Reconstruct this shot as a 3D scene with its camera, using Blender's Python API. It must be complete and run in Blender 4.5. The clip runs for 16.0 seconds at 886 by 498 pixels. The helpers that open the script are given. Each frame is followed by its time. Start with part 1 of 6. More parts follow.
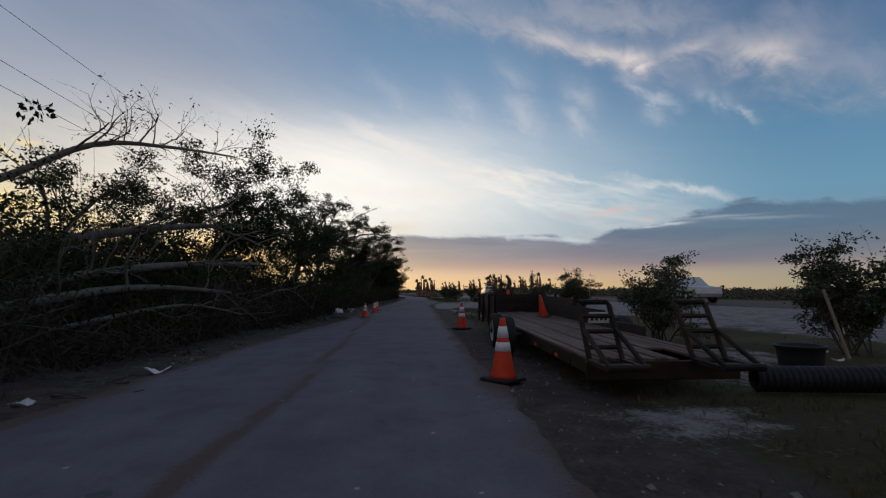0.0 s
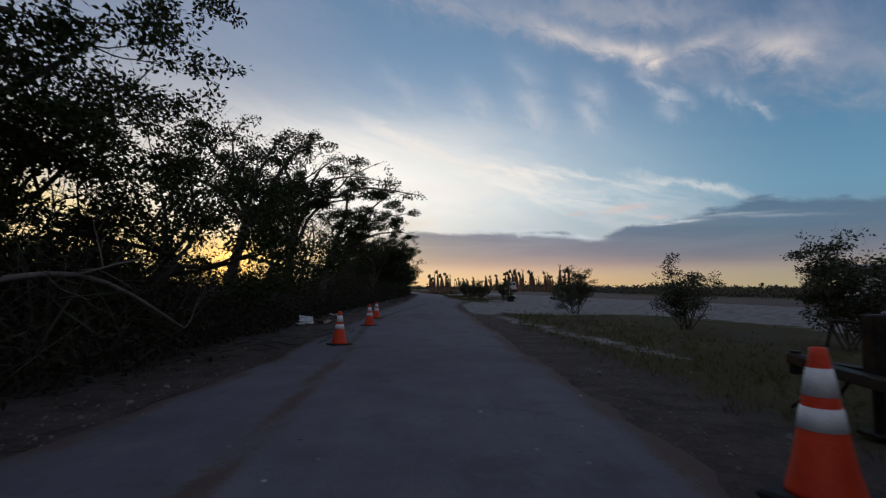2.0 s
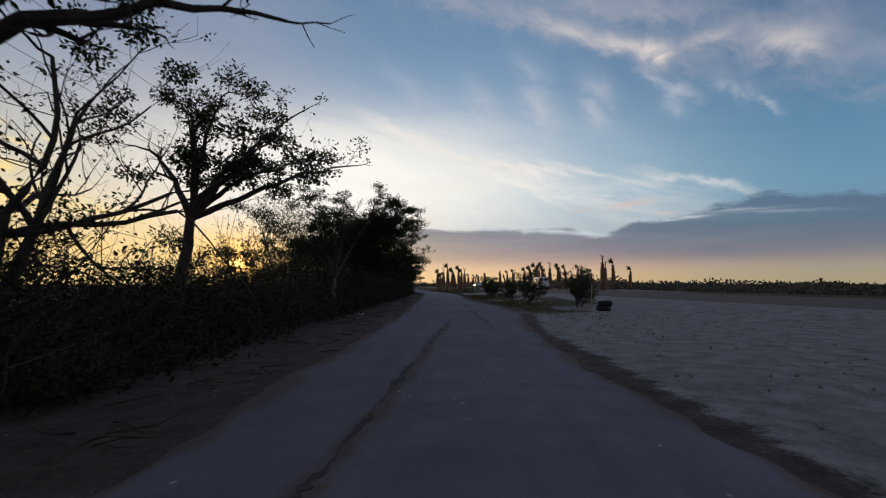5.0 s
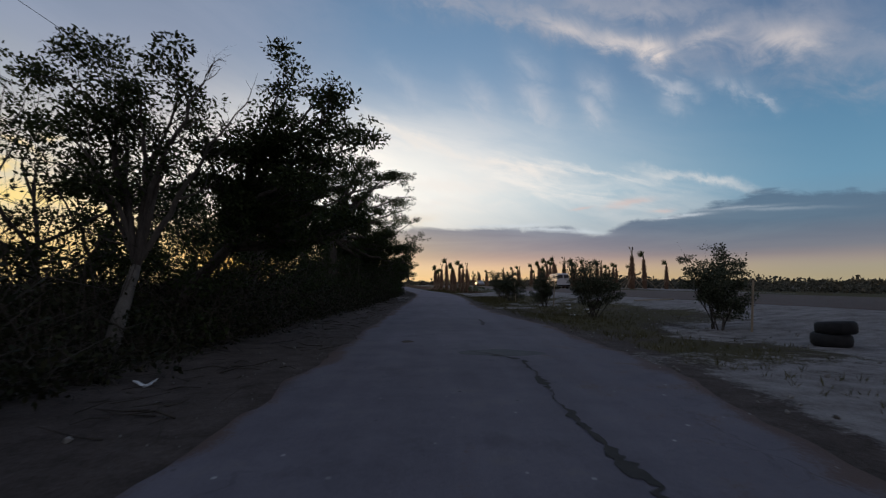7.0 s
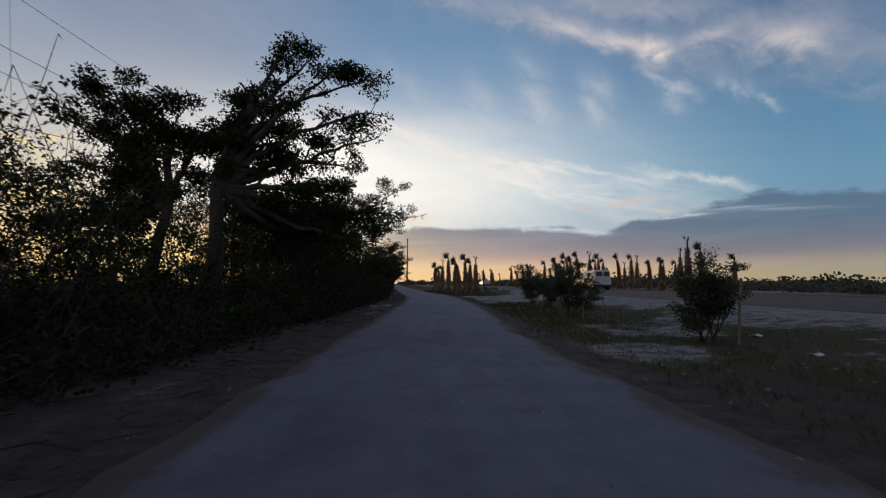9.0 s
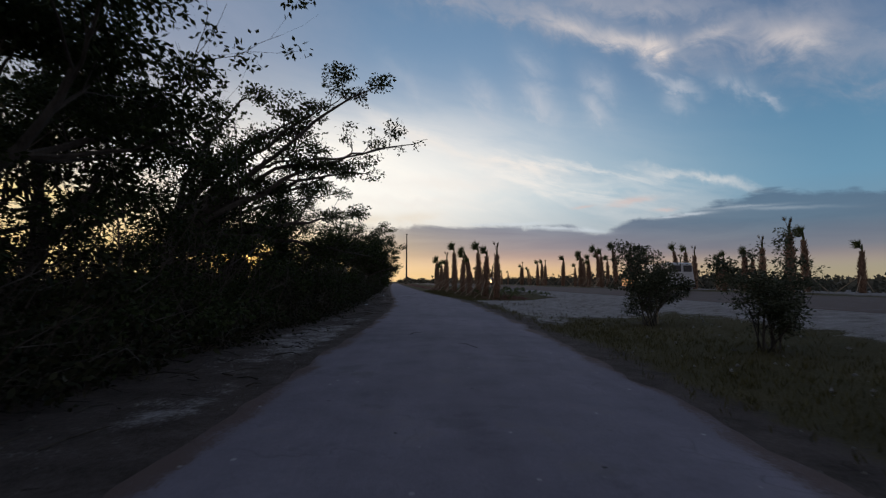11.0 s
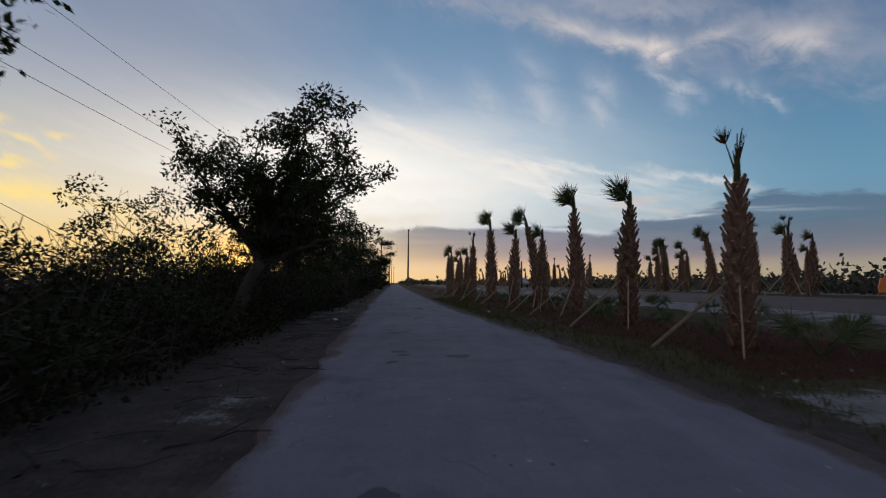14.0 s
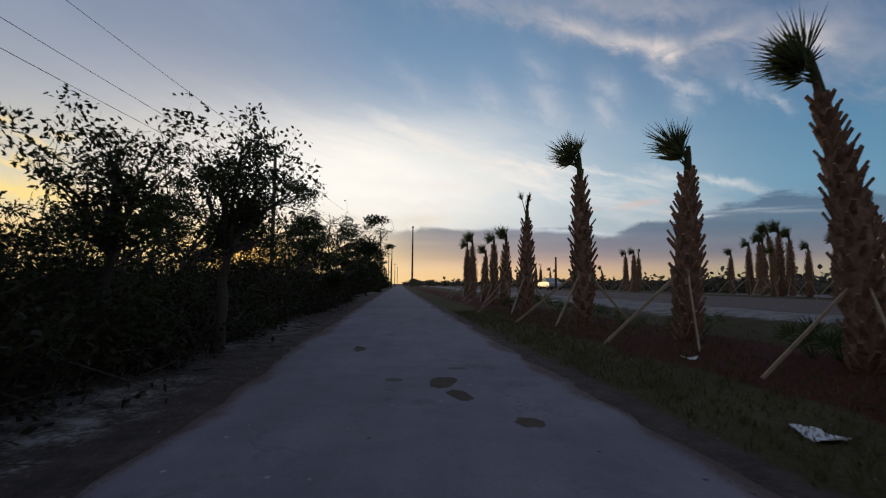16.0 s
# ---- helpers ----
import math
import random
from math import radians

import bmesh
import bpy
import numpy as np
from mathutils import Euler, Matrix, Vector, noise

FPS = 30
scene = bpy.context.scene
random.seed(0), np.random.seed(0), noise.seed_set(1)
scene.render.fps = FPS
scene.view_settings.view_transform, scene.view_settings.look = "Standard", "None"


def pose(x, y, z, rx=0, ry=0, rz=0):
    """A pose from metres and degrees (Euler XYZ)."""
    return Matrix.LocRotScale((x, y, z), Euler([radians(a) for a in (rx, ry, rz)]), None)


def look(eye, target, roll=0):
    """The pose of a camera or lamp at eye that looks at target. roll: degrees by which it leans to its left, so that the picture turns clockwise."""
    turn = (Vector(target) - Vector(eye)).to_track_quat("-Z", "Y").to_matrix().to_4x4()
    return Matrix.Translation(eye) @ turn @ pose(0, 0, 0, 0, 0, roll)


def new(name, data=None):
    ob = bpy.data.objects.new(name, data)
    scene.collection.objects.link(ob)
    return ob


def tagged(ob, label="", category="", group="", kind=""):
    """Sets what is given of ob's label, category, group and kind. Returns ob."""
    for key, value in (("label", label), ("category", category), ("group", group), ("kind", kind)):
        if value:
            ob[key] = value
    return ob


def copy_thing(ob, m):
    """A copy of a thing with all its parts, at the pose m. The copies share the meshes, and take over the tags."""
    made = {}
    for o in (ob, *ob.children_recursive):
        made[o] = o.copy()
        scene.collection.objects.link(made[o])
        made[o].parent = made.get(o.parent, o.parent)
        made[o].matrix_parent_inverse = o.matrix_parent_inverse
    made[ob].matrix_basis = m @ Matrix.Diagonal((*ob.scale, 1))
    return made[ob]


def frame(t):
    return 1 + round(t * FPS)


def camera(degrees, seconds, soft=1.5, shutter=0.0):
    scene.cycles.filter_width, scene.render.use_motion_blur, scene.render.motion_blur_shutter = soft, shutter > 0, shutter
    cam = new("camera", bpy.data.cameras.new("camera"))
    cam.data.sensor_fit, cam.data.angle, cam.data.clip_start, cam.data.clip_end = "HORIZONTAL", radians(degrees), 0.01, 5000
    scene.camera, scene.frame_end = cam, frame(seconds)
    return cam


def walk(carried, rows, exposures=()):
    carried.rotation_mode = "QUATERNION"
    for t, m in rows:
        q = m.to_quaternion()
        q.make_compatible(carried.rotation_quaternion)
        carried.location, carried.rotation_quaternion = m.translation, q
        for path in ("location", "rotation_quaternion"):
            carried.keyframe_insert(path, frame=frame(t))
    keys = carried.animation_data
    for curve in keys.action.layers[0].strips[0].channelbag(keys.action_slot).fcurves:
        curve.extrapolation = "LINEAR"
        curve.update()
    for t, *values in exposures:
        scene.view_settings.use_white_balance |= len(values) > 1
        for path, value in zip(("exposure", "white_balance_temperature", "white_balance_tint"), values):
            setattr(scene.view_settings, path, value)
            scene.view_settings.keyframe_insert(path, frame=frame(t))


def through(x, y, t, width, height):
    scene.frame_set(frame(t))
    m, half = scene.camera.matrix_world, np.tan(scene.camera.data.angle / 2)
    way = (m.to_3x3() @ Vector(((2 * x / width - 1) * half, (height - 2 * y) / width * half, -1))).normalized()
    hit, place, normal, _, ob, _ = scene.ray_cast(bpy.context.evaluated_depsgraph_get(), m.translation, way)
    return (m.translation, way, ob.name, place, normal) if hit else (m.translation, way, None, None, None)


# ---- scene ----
cam = camera(84, 16.0, soft=1.2, shutter=0.12)
PATH = [
    (0.0, pose(-0.030, 0.500, 1.217, 95.00, -0.01, -2.93)),
    (0.5, pose(-0.191, 3.440, 1.221, 94.86, -0.20, -2.84)),
    (1.0, pose(-0.380, 6.926, 1.217, 94.78, -0.01, -2.36)),
    (1.5, pose(-0.567, 10.504, 1.207, 94.58, -0.03, -2.13)),
    (2.0, pose(-0.750, 14.219, 1.152, 94.61, -0.35, -1.74)),
    (2.5, pose(-0.926, 18.092, 1.187, 94.50, -0.24, -1.24)),
    (3.0, pose(-1.083, 22.049, 1.190, 94.44, -0.30, -0.92)),
    (3.5, pose(-1.209, 25.990, 1.205, 94.44, -0.13, -1.11)),
    (4.0, pose(-1.290, 29.817, 1.190, 94.33, -0.02, -1.21)),
    (4.5, pose(-1.316, 33.461, 1.194, 94.29, -0.21, -1.10)),
    (5.25, pose(-1.263, 38.723, 1.196, 94.22, -0.17, -1.14)),
    (6.0, pose(-1.121, 44.014, 1.198, 94.15, -0.14, -1.19)),
    (7.0, pose(-0.852, 51.504, 1.201, 94.06, -0.09, -1.25)),
    (7.5, pose(-0.724, 55.440, 1.200, 94.07, -0.15, -1.19)),
    (8.0, pose(-0.627, 59.486, 1.196, 94.03, -0.19, -1.26)),
    (8.5, pose(-0.575, 63.622, 1.198, 94.02, -0.13, -1.40)),
    (9.0, pose(-0.562, 67.793, 1.198, 94.03, -0.15, -1.16)),
    (9.75, pose(-0.587, 73.980, 1.195, 93.95, -0.22, -1.14)),
    (10.5, pose(-0.632, 79.929, 1.193, 93.88, -0.28, -1.11)),
    (11.0, pose(-0.680, 83.839, 1.191, 93.83, -0.32, -1.09)),
    (11.5, pose(-0.759, 87.847, 1.189, 93.78, -0.36, -1.07)),
    (12.0, pose(-0.883, 92.080, 1.188, 93.84, -0.41, -0.91)),
    (12.5, pose(-1.063, 96.615, 1.183, 93.86, -0.44, -0.87)),
    (13.0, pose(-1.285, 101.353, 1.203, 93.90, -0.43, -0.79)),
    (13.5, pose(-1.529, 106.149, 1.203, 93.96, -0.55, -0.81)),
    (14.0, pose(-1.776, 110.857, 1.188, 93.97, -0.44, -0.81)),
    (14.5, pose(-2.012, 115.366, 1.190, 93.90, -0.36, -0.54)),
    (15.0, pose(-2.236, 119.699, 1.194, 93.94, -0.41, -0.55)),
    (15.5, pose(-2.452, 123.916, 1.236, 93.95, -0.54, -0.51)),
    (16.0, pose(-2.640, 127.550, 1.209, 94.10, -0.56, -0.30)),
]
walk(cam, PATH, [(0.0, 0.0), (16.0, 0.0)])

# gentle dusk: the sky does nearly all the lighting
SUN_AZ = -21.6      # degrees right of +y
SUN_EL = 2.2


# ---------------------------------------------------------------- node helpers
class Nodes:
    def __init__(self, tree):
        self.t = tree

    def node(self, kind, **props):
        n = self.t.nodes.new(kind)
        for key, value in props.items():
            setattr(n, key, value)
        return n

    def link(self, a, b):
        self.t.links.new(a, b)

    def put(self, socket, value):
        if isinstance(value, bpy.types.NodeSocket):
            self.link(value, socket)
        else:
            socket.default_value = value

    def math(self, op, a, b=0.0, clamp=False):
        n = self.node("ShaderNodeMath", operation=op, use_clamp=clamp)
        self.put(n.inputs[0], a)
        self.put(n.inputs[1], b)
        return n.outputs[0]

    def mix(self, fac, a, b, mode="MIX"):
        n = self.node("ShaderNodeMix", data_type="RGBA", blend_type=mode)
        self.put(n.inputs["Factor"], fac)
        self.put(n.inputs[6], a)
        self.put(n.inputs[7], b)
        return n.outputs[2]

    def ramp(self, fac, stops, smooth=False):
        n = self.node("ShaderNodeValToRGB")
        e = n.color_ramp.elements
        n.color_ramp.interpolation = "EASE" if smooth else "LINEAR"
        while len(e) < len(stops):
            e.new(0.5)
        for el, (p, c) in zip(e, stops):
            el.position = p
            el.color = c if len(c) == 4 else (*c, 1)
        self.put(n.inputs[0], fac)
        return n.outputs[0]

    def noise(self, vec, scale, detail=4.0, rough=0.55, distort=0.0):
        n = self.node("ShaderNodeTexNoise")
        if vec is not None:
            self.link(vec, n.inputs["Vector"])
        n.inputs["Scale"].default_value = scale
        n.inputs["Detail"].default_value = detail
        n.inputs["Roughness"].default_value = rough
        n.inputs["Distortion"].default_value = distort
        return n.outputs["Fac"]

    def step(self, v, a, b):
        n = self.node("ShaderNodeMapRange", interpolation_type="SMOOTHSTEP")
        self.put(n.inputs["Value"], v)
        self.put(n.inputs["From Min"], a)
        self.put(n.inputs["From Max"], b)
        return n.outputs[0]


def g(v):
    """A display grey or colour (0 to 255) as linear light."""
    v = [c / 255 for c in v]
    return tuple(c / 12.92 if c <= 0.04045 else ((c + 0.055) / 1.055) ** 2.4 for c in v)


# ---------------------------------------------------------------- world
def build_world():
    w = bpy.data.worlds.new("dusk_sky")
    scene.world = w
    w.use_nodes = True
    n = Nodes(w.node_tree)
    n.t.nodes.clear()
    tc = n.node("ShaderNodeTexCoord")
    sep = n.node("ShaderNodeSeparateXYZ")
    n.link(tc.outputs["Generated"], sep.inputs[0])
    x, y, z = sep.outputs
    flat = n.math("SQRT", n.math("ADD", n.math("MULTIPLY", x, x), n.math("MULTIPLY", y, y)))
    el = n.math("DIVIDE", z, n.math("MAXIMUM", flat, 0.05))          # tangent of the height
    az = n.math("ARCTAN2", x, y)                                       # radians right of +y
    el = n.math("MINIMUM", n.math("MAXIMUM", el, -0.2), 4.0)

    def times(*values):
        out = values[0]
        for v in values[1:]:
            out = n.math("MULTIPLY", out, v)
        return out

    def plus(a, b):
        return n.math("ADD", a, b)

    def field(ax, ay, bx, by, scale, detail, distort, low, high):
        """Noise over the sky, drawn out along one direction, spread to 0..1 between low and high."""
        v = n.node("ShaderNodeCombineXYZ")
        n.link(plus(times(az, ax), times(el, ay)), v.inputs[0])
        n.link(plus(times(az, bx), times(el, by)), v.inputs[1])
        return n.step(n.noise(v.outputs[0], scale, detail, 0.62, distort), low, high)

    streak = field(1.0, 0.0, 1.1, 4.6, 5.0, 8, 0.5, 0.30, 0.70)        # long thin bands that fall to the right
    tuft = field(1.8, -3.6, 7.0, 3.5, 2.2, 8, 0.5, 0.28, 0.72)         # short steep tufts
    fluff = field(1.0, 0.0, 0.3, 1.5, 13.0, 9, 0.6, 0.30, 0.70)        # small round lumps
    broad = field(1.0, 0.0, 0.5, 2.0, 3.2, 6, 0.4, 0.32, 0.68)
    bars = field(1.0, 0.0, 0.0, 7.0, 4.0, 7, 0.5, 0.25, 0.75)          # level bars near the horizon

    def bell(v, c, width):
        k = n.math("DIVIDE", n.math("SUBTRACT", v, c), width)
        return n.math("EXPONENT", times(k, k, -1.0))

    def patches(rows, ragged, texture, floor):
        """Soft patches (az, el, half length, half height, slope, strength) with torn edges."""
        lift = times(n.math("SUBTRACT", plus(times(fluff, 0.5), times(tuft, 0.5)), 0.5), ragged)
        total = None
        for ca, ce, a, b, s, k in rows:
            da = n.math("SUBTRACT", az, ca)
            de = plus(n.math("SUBTRACT", n.math("SUBTRACT", el, ce), times(da, s)), lift)
            p, q = n.math("DIVIDE", da, a), n.math("DIVIDE", de, b)
            e = times(n.math("EXPONENT", times(plus(times(p, p), times(q, q)), -1.0)), k)
            total = e if total is None else n.math("MAXIMUM", total, e)
        return n.math("MULTIPLY", total, plus(floor, times(texture, 1.35 - floor)), True)

    def over(col, amount, colour):
        return n.mix(amount, col, (*g(colour), 1))

    # clear sky on the sun's side, ahead and away from it, with the physical sky for its tint
    sky = n.node("ShaderNodeTexSky", sky_type="NISHITA", sun_disc=False)
    sky.sun_elevation, sky.sun_rotation = radians(SUN_EL), radians(SUN_AZ)
    sky.air_density, sky.dust_density = 1.2, 1.5
    near = n.ramp(el, [(0.0, g((226, 188, 120))), (0.06, g((240, 206, 132))), (0.13, g((230, 216, 180))), (0.22, g((196, 194, 184))), (0.32, g((164, 172, 184))),
                       (0.45, g((138, 152, 176))), (0.62, g((116, 134, 162))), (1.0, g((94, 114, 146)))])
    ahead = n.ramp(el, [(0.0, g((246, 200, 134))), (0.045, g((222, 186, 158))), (0.10, g((186, 198, 206))), (0.18, g((176, 204, 218))), (0.28, g((148, 180, 206))),
                        (0.40, g((124, 157, 190))), (0.60, g((102, 136, 172))), (1.0, g((90, 112, 146)))])
    away = n.ramp(el, [(0.0, g((176, 162, 128))), (0.05, g((160, 156, 146))), (0.11, g((118, 150, 172))), (0.18, g((106, 152, 182))), (0.28, g((92, 138, 172))),
                       (0.42, g((76, 114, 154))), (0.60, g((66, 98, 138))), (1.0, g((70, 94, 132)))])
    clear = n.mix(n.step(az, -0.55, -0.05), near, ahead)
    clear = n.mix(n.step(az, 0.05, 0.72), clear, away)
    col = n.mix(0.08, clear, n.mix(1.0, sky.outputs[0], (0.1, 0.1, 0.1, 1), "MULTIPLY"))

    # thin grey sheet high on the sun's side
    col = over(col, times(broad, n.step(az, 0.0, -0.4), n.step(el, 0.24, 0.40), 0.45), (150, 160, 182))
    # wide pale veil over the sun, drawn out into bands that fall away from it
    veil = times(bell(az, -0.19, 0.40), bell(el, 0.215, 0.13), plus(0.80, times(streak, 0.4)))
    trail = times(bell(plus(el, times(az, 0.24)), 0.262, 0.062), n.step(az, 0.68, 0.16), n.step(az, -0.5, -0.1), plus(0.22, times(streak, 0.62)))
    col = n.mix(n.math("MAXIMUM", n.math("MINIMUM", veil, 1.0), trail), col, (*g((250, 242, 234)), 1))
    col = over(col, times(bell(az, -0.17, 0.25), bell(el, 0.20, 0.09), 0.95), (255, 252, 244))
    lines = patches(((-0.02, 0.292, 0.10, 0.014, -0.45, 0.8), (0.17, 0.238, 0.13, 0.012, -0.21, 0.95), (0.505, 0.190, 0.085, 0.008, -0.29, 0.55), (0.05, 0.20, 0.2, 0.018, -0.05, 0.45),
                     (0.0, 0.163, 0.16, 0.011, 0.0, 0.45), (0.27, 0.176, 0.15, 0.006, -0.05, 0.35), (0.33, 0.225, 0.12, 0.006, -0.24, 0.35)), 0.03, streak, 0.45)
    col = over(col, lines, (238, 232, 226))
    # short steep tufts in the blue
    tufts = patches(((0.10, 0.376, 0.035, 0.040, -0.8, 0.55), (0.215, 0.375, 0.040, 0.036, -0.6, 0.6), (0.324, 0.335, 0.030, 0.030, -0.8, 0.75), (0.33, 0.396, 0.035, 0.032, -0.6, 0.45),
                     (-0.06, 0.41, 0.05, 0.035, -0.8, 0.3), (0.21, 0.34, 0.04, 0.012, -0.3, 0.45), (0.475, 0.370, 0.032, 0.018, -0.6, 0.7), (0.44, 0.40, 0.03, 0.014, -0.9, 0.5),
                     (0.47, 0.342, 0.022, 0.022, -0.5, 0.45), (0.565, 0.355, 0.035, 0.022, -0.6, 0.6), (0.612, 0.317, 0.020, 0.013, -0.6, 0.6), (0.20, 0.45, 0.04, 0.03, -0.5, 0.3)), 0.05, tuft, 0.2)
    col = over(col, times(tufts, 0.8), (200, 202, 210))
    # mauve cloud overhead with one bright lump
    mauve = patches(((0.20, 0.555, 0.17, 0.040, -0.36, 0.7), (0.38, 0.545, 0.20, 0.050, -0.18, 0.75), (0.62, 0.44, 0.15, 0.060, -0.15, 0.75), (0.75, 0.36, 0.14, 0.050, -0.35, 0.65), (0.55, 0.50, 0.12, 0.03, -0.3, 0.5),
                     (0.05, 0.62, 0.2, 0.05, -0.2, 0.6), (0.45, 0.66, 0.3, 0.06, -0.2, 0.6)), 0.07, plus(times(fluff, 0.5), times(broad, 0.5)), 0.55)
    col = over(col, mauve, (160, 164, 178))
    lumps = patches(((0.385, 0.472, 0.075, 0.018, -0.40, 0.7), (0.435, 0.450, 0.034, 0.022, -0.25, 0.95), (0.655, 0.418, 0.045, 0.026, -0.3, 0.65), (0.28, 0.52, 0.07, 0.016, -0.4, 0.45), (0.52, 0.455, 0.05, 0.014, 0.2, 0.4)), 0.03, fluff, 0.6)
    col = over(col, lumps, (220, 210, 206))
    # scraps of lit cloud low on the sun's side
    scraps = patches(((-0.70, 0.214, 0.030, 0.007, -0.3, 0.9), (-0.66, 0.236, 0.018, 0.005, -0.2, 0.6), (-0.70, 0.140, 0.08, 0.020, -0.1, 0.9), (-0.74, 0.245, 0.02, 0.006, 0.0, 0.7), (-0.60, 0.125, 0.06, 0.012, -0.1, 0.7), (-0.72, 0.185, 0.03, 0.008, -0.1, 0.7)), 0.03, fluff, 0.5)
    col = over(col, scraps, (255, 226, 150))

    # long slate bank low over the horizon; its upper edge, by azimuth
    top = n.ramp(n.math("ADD", az, 0.2), [(0.0, (0.57,) * 3), (0.15, (0.56,) * 3), (0.35, (0.58,) * 3), (0.46, (0.565,) * 3), (0.51, (0.49,) * 3), (0.54, (0.475,) * 3), (0.575, (0.55,) * 3),
                                          (0.60, (0.61,) * 3), (0.66, (0.65,) * 3), (0.79, (0.80,) * 3), (0.95, (0.73,) * 3)])
    top = plus(times(top, 0.2), plus(times(n.math("SUBTRACT", bars, 0.5), 0.014), times(n.math("SUBTRACT", fluff, 0.5), 0.010)))
    under = n.step(n.math("SUBTRACT", top, el), -0.004, 0.008)
    above = n.step(el, plus(0.018, times(bars, 0.014)), 0.056)
    bank = times(under, above, n.step(az, -0.20, -0.04), plus(0.80, times(bars, 0.18)))
    tone = n.mix(n.step(az, 0.1, 0.6), n.ramp(times(el, 5.0), [(0.18, g((196, 160, 146))), (0.34, g((142, 132, 142))), (0.56, g((118, 124, 142))), (0.8, g((112, 126, 148)))]),
                 n.ramp(times(el, 5.0), [(0.16, g((166, 146, 136))), (0.32, g((118, 120, 132))), (0.55, g((92, 112, 132))), (0.8, g((84, 108, 132)))]))
    col = n.mix(bank, col, tone)
    gaps = patches(((0.16, 0.1175, 0.06, 0.0035, 0.0, 0.8), (0.24, 0.108, 0.06, 0.0035, -0.05, 0.75), (0.10, 0.116, 0.03, 0.003, 0.0, 0.6), (0.49, 0.127, 0.03, 0.0028, 0.05, 0.9), (0.455, 0.122, 0.02, 0.002, 0.1, 0.7),
                    (0.56, 0.134, 0.06, 0.0025, 0.0, 0.4), (0.62, 0.128, 0.07, 0.003, -0.05, 0.3), (0.30, 0.102, 0.04, 0.004, -0.1, 0.6)), 0.006, bars, 0.6)
    col = over(col, gaps, (206, 214, 222))
    col = over(col, patches(((0.384, 0.156, 0.034, 0.006, 0.15, 0.9), (0.443, 0.137, 0.018, 0.004, 0.1, 0.6), (0.30, 0.148, 0.02, 0.003, 0.1, 0.5)), 0.012, fluff, 0.6), (214, 190, 184))
    col = over(col, patches(((-0.04, 0.131, 0.045, 0.011, 0.1, 0.8), (-0.12, 0.125, 0.04, 0.008, 0.0, 0.6)), 0.012, fluff, 0.6), (232, 222, 208))
    # yellow light at the sun, and the sun's own small bright disc seen through thin cloud
    daz = n.math("SUBTRACT", az, radians(SUN_AZ))
    col = n.mix(times(bell(daz, 0.0, 0.34), bell(el, 0.03, 0.075)), col, (1.0, 0.74, 0.34, 1))
    col = n.mix(times(bell(daz, 0.0, 0.075), bell(el, 0.04, 0.05), 0.85), col, (1.5, 0.86, 0.22, 1))
    col = n.mix(times(bell(daz, 0.0, 0.022), bell(el, 0.039, 0.022)), col, (4.0, 2.2, 0.6, 1))
    # behind the camera: plain blue-grey dusk
    back = n.step(n.math("ABSOLUTE", az), 1.1, 1.7)
    col = n.mix(back, col, n.ramp(el, [(0.0, g((138, 124, 128))), (0.25, g((132, 132, 144))), (1.0, g((118, 128, 146)))]))
    col = n.mix(n.step(el, 0.0, -0.02), col, (0.05, 0.05, 0.05, 1))
    bg = n.node("ShaderNodeBackground")
    n.link(col, bg.inputs[0])
    bg.inputs[1].default_value = 1.0
    out = n.node("ShaderNodeOutputWorld")
    n.link(bg.outputs[0], out.inputs[0])


build_world()
sun = new("sun", bpy.data.lights.new("sun", "SUN"))
sun.data.energy, sun.data.angle, sun.data.color = 0.5, radians(1.0), (1.0, 0.62, 0.30)
sd = Vector((math.sin(radians(SUN_AZ)), math.cos(radians(SUN_AZ)), math.tan(radians(SUN_EL))))
sun.matrix_world = look(sd * 50, (0, 0, 0))


# ---------------------------------------------------------------- materials
def material(name, build):
    m = bpy.data.materials.new(name)
    m.use_nodes = True
    n = Nodes(m.node_tree)
    b = n.t.nodes["Principled BSDF"]
    geo = n.node("ShaderNodeNewGeometry")
    build(n, b, geo.outputs["Position"], geo)
    return m


def bump(n, b, height, strength, dist):
    k = n.node("ShaderNodeBump")
    k.inputs["Strength"].default_value, k.inputs["Distance"].default_value = strength, dist
    n.put(k.inputs["Height"], height)
    n.link(k.outputs[0], b.inputs["Normal"])


def two_tone(name, dark, light, scale=6.0, fine=60.0, rough=0.8, metal=0.0, relief=0.3, dist=0.01, stretch=None, spec=0.3):
    """A surface of one colour that varies at two scales, with fine relief."""
    def build(n, b, pos, geo):
        obj = n.node("ShaderNodeTexCoord").outputs["Object"]
        if stretch:
            mp = n.node("ShaderNodeMapping")
            mp.inputs["Scale"].default_value = stretch
            n.link(obj, mp.inputs[0])
            obj = mp.outputs[0]
        a, f = n.noise(obj, scale, 4, 0.6), n.noise(obj, fine, 3, 0.6)
        info = n.node("ShaderNodeObjectInfo").outputs["Random"]
        v = n.math("ADD", n.math("MULTIPLY", a, 0.65), n.math("MULTIPLY", f, 0.35))
        v = n.math("ADD", v, n.math("MULTIPLY", n.math("SUBTRACT", info, 0.5), 0.15))
        c = n.ramp(v, [(0.32, dark), (0.68, light)])
        n.link(c, b.inputs["Base Color"])
        b.inputs["Roughness"].default_value, b.inputs["Metallic"].default_value = rough, metal
        b.inputs["Specular IOR Level"].default_value = spec
        bump(n, b, v, relief, dist)
    return material(name, build)


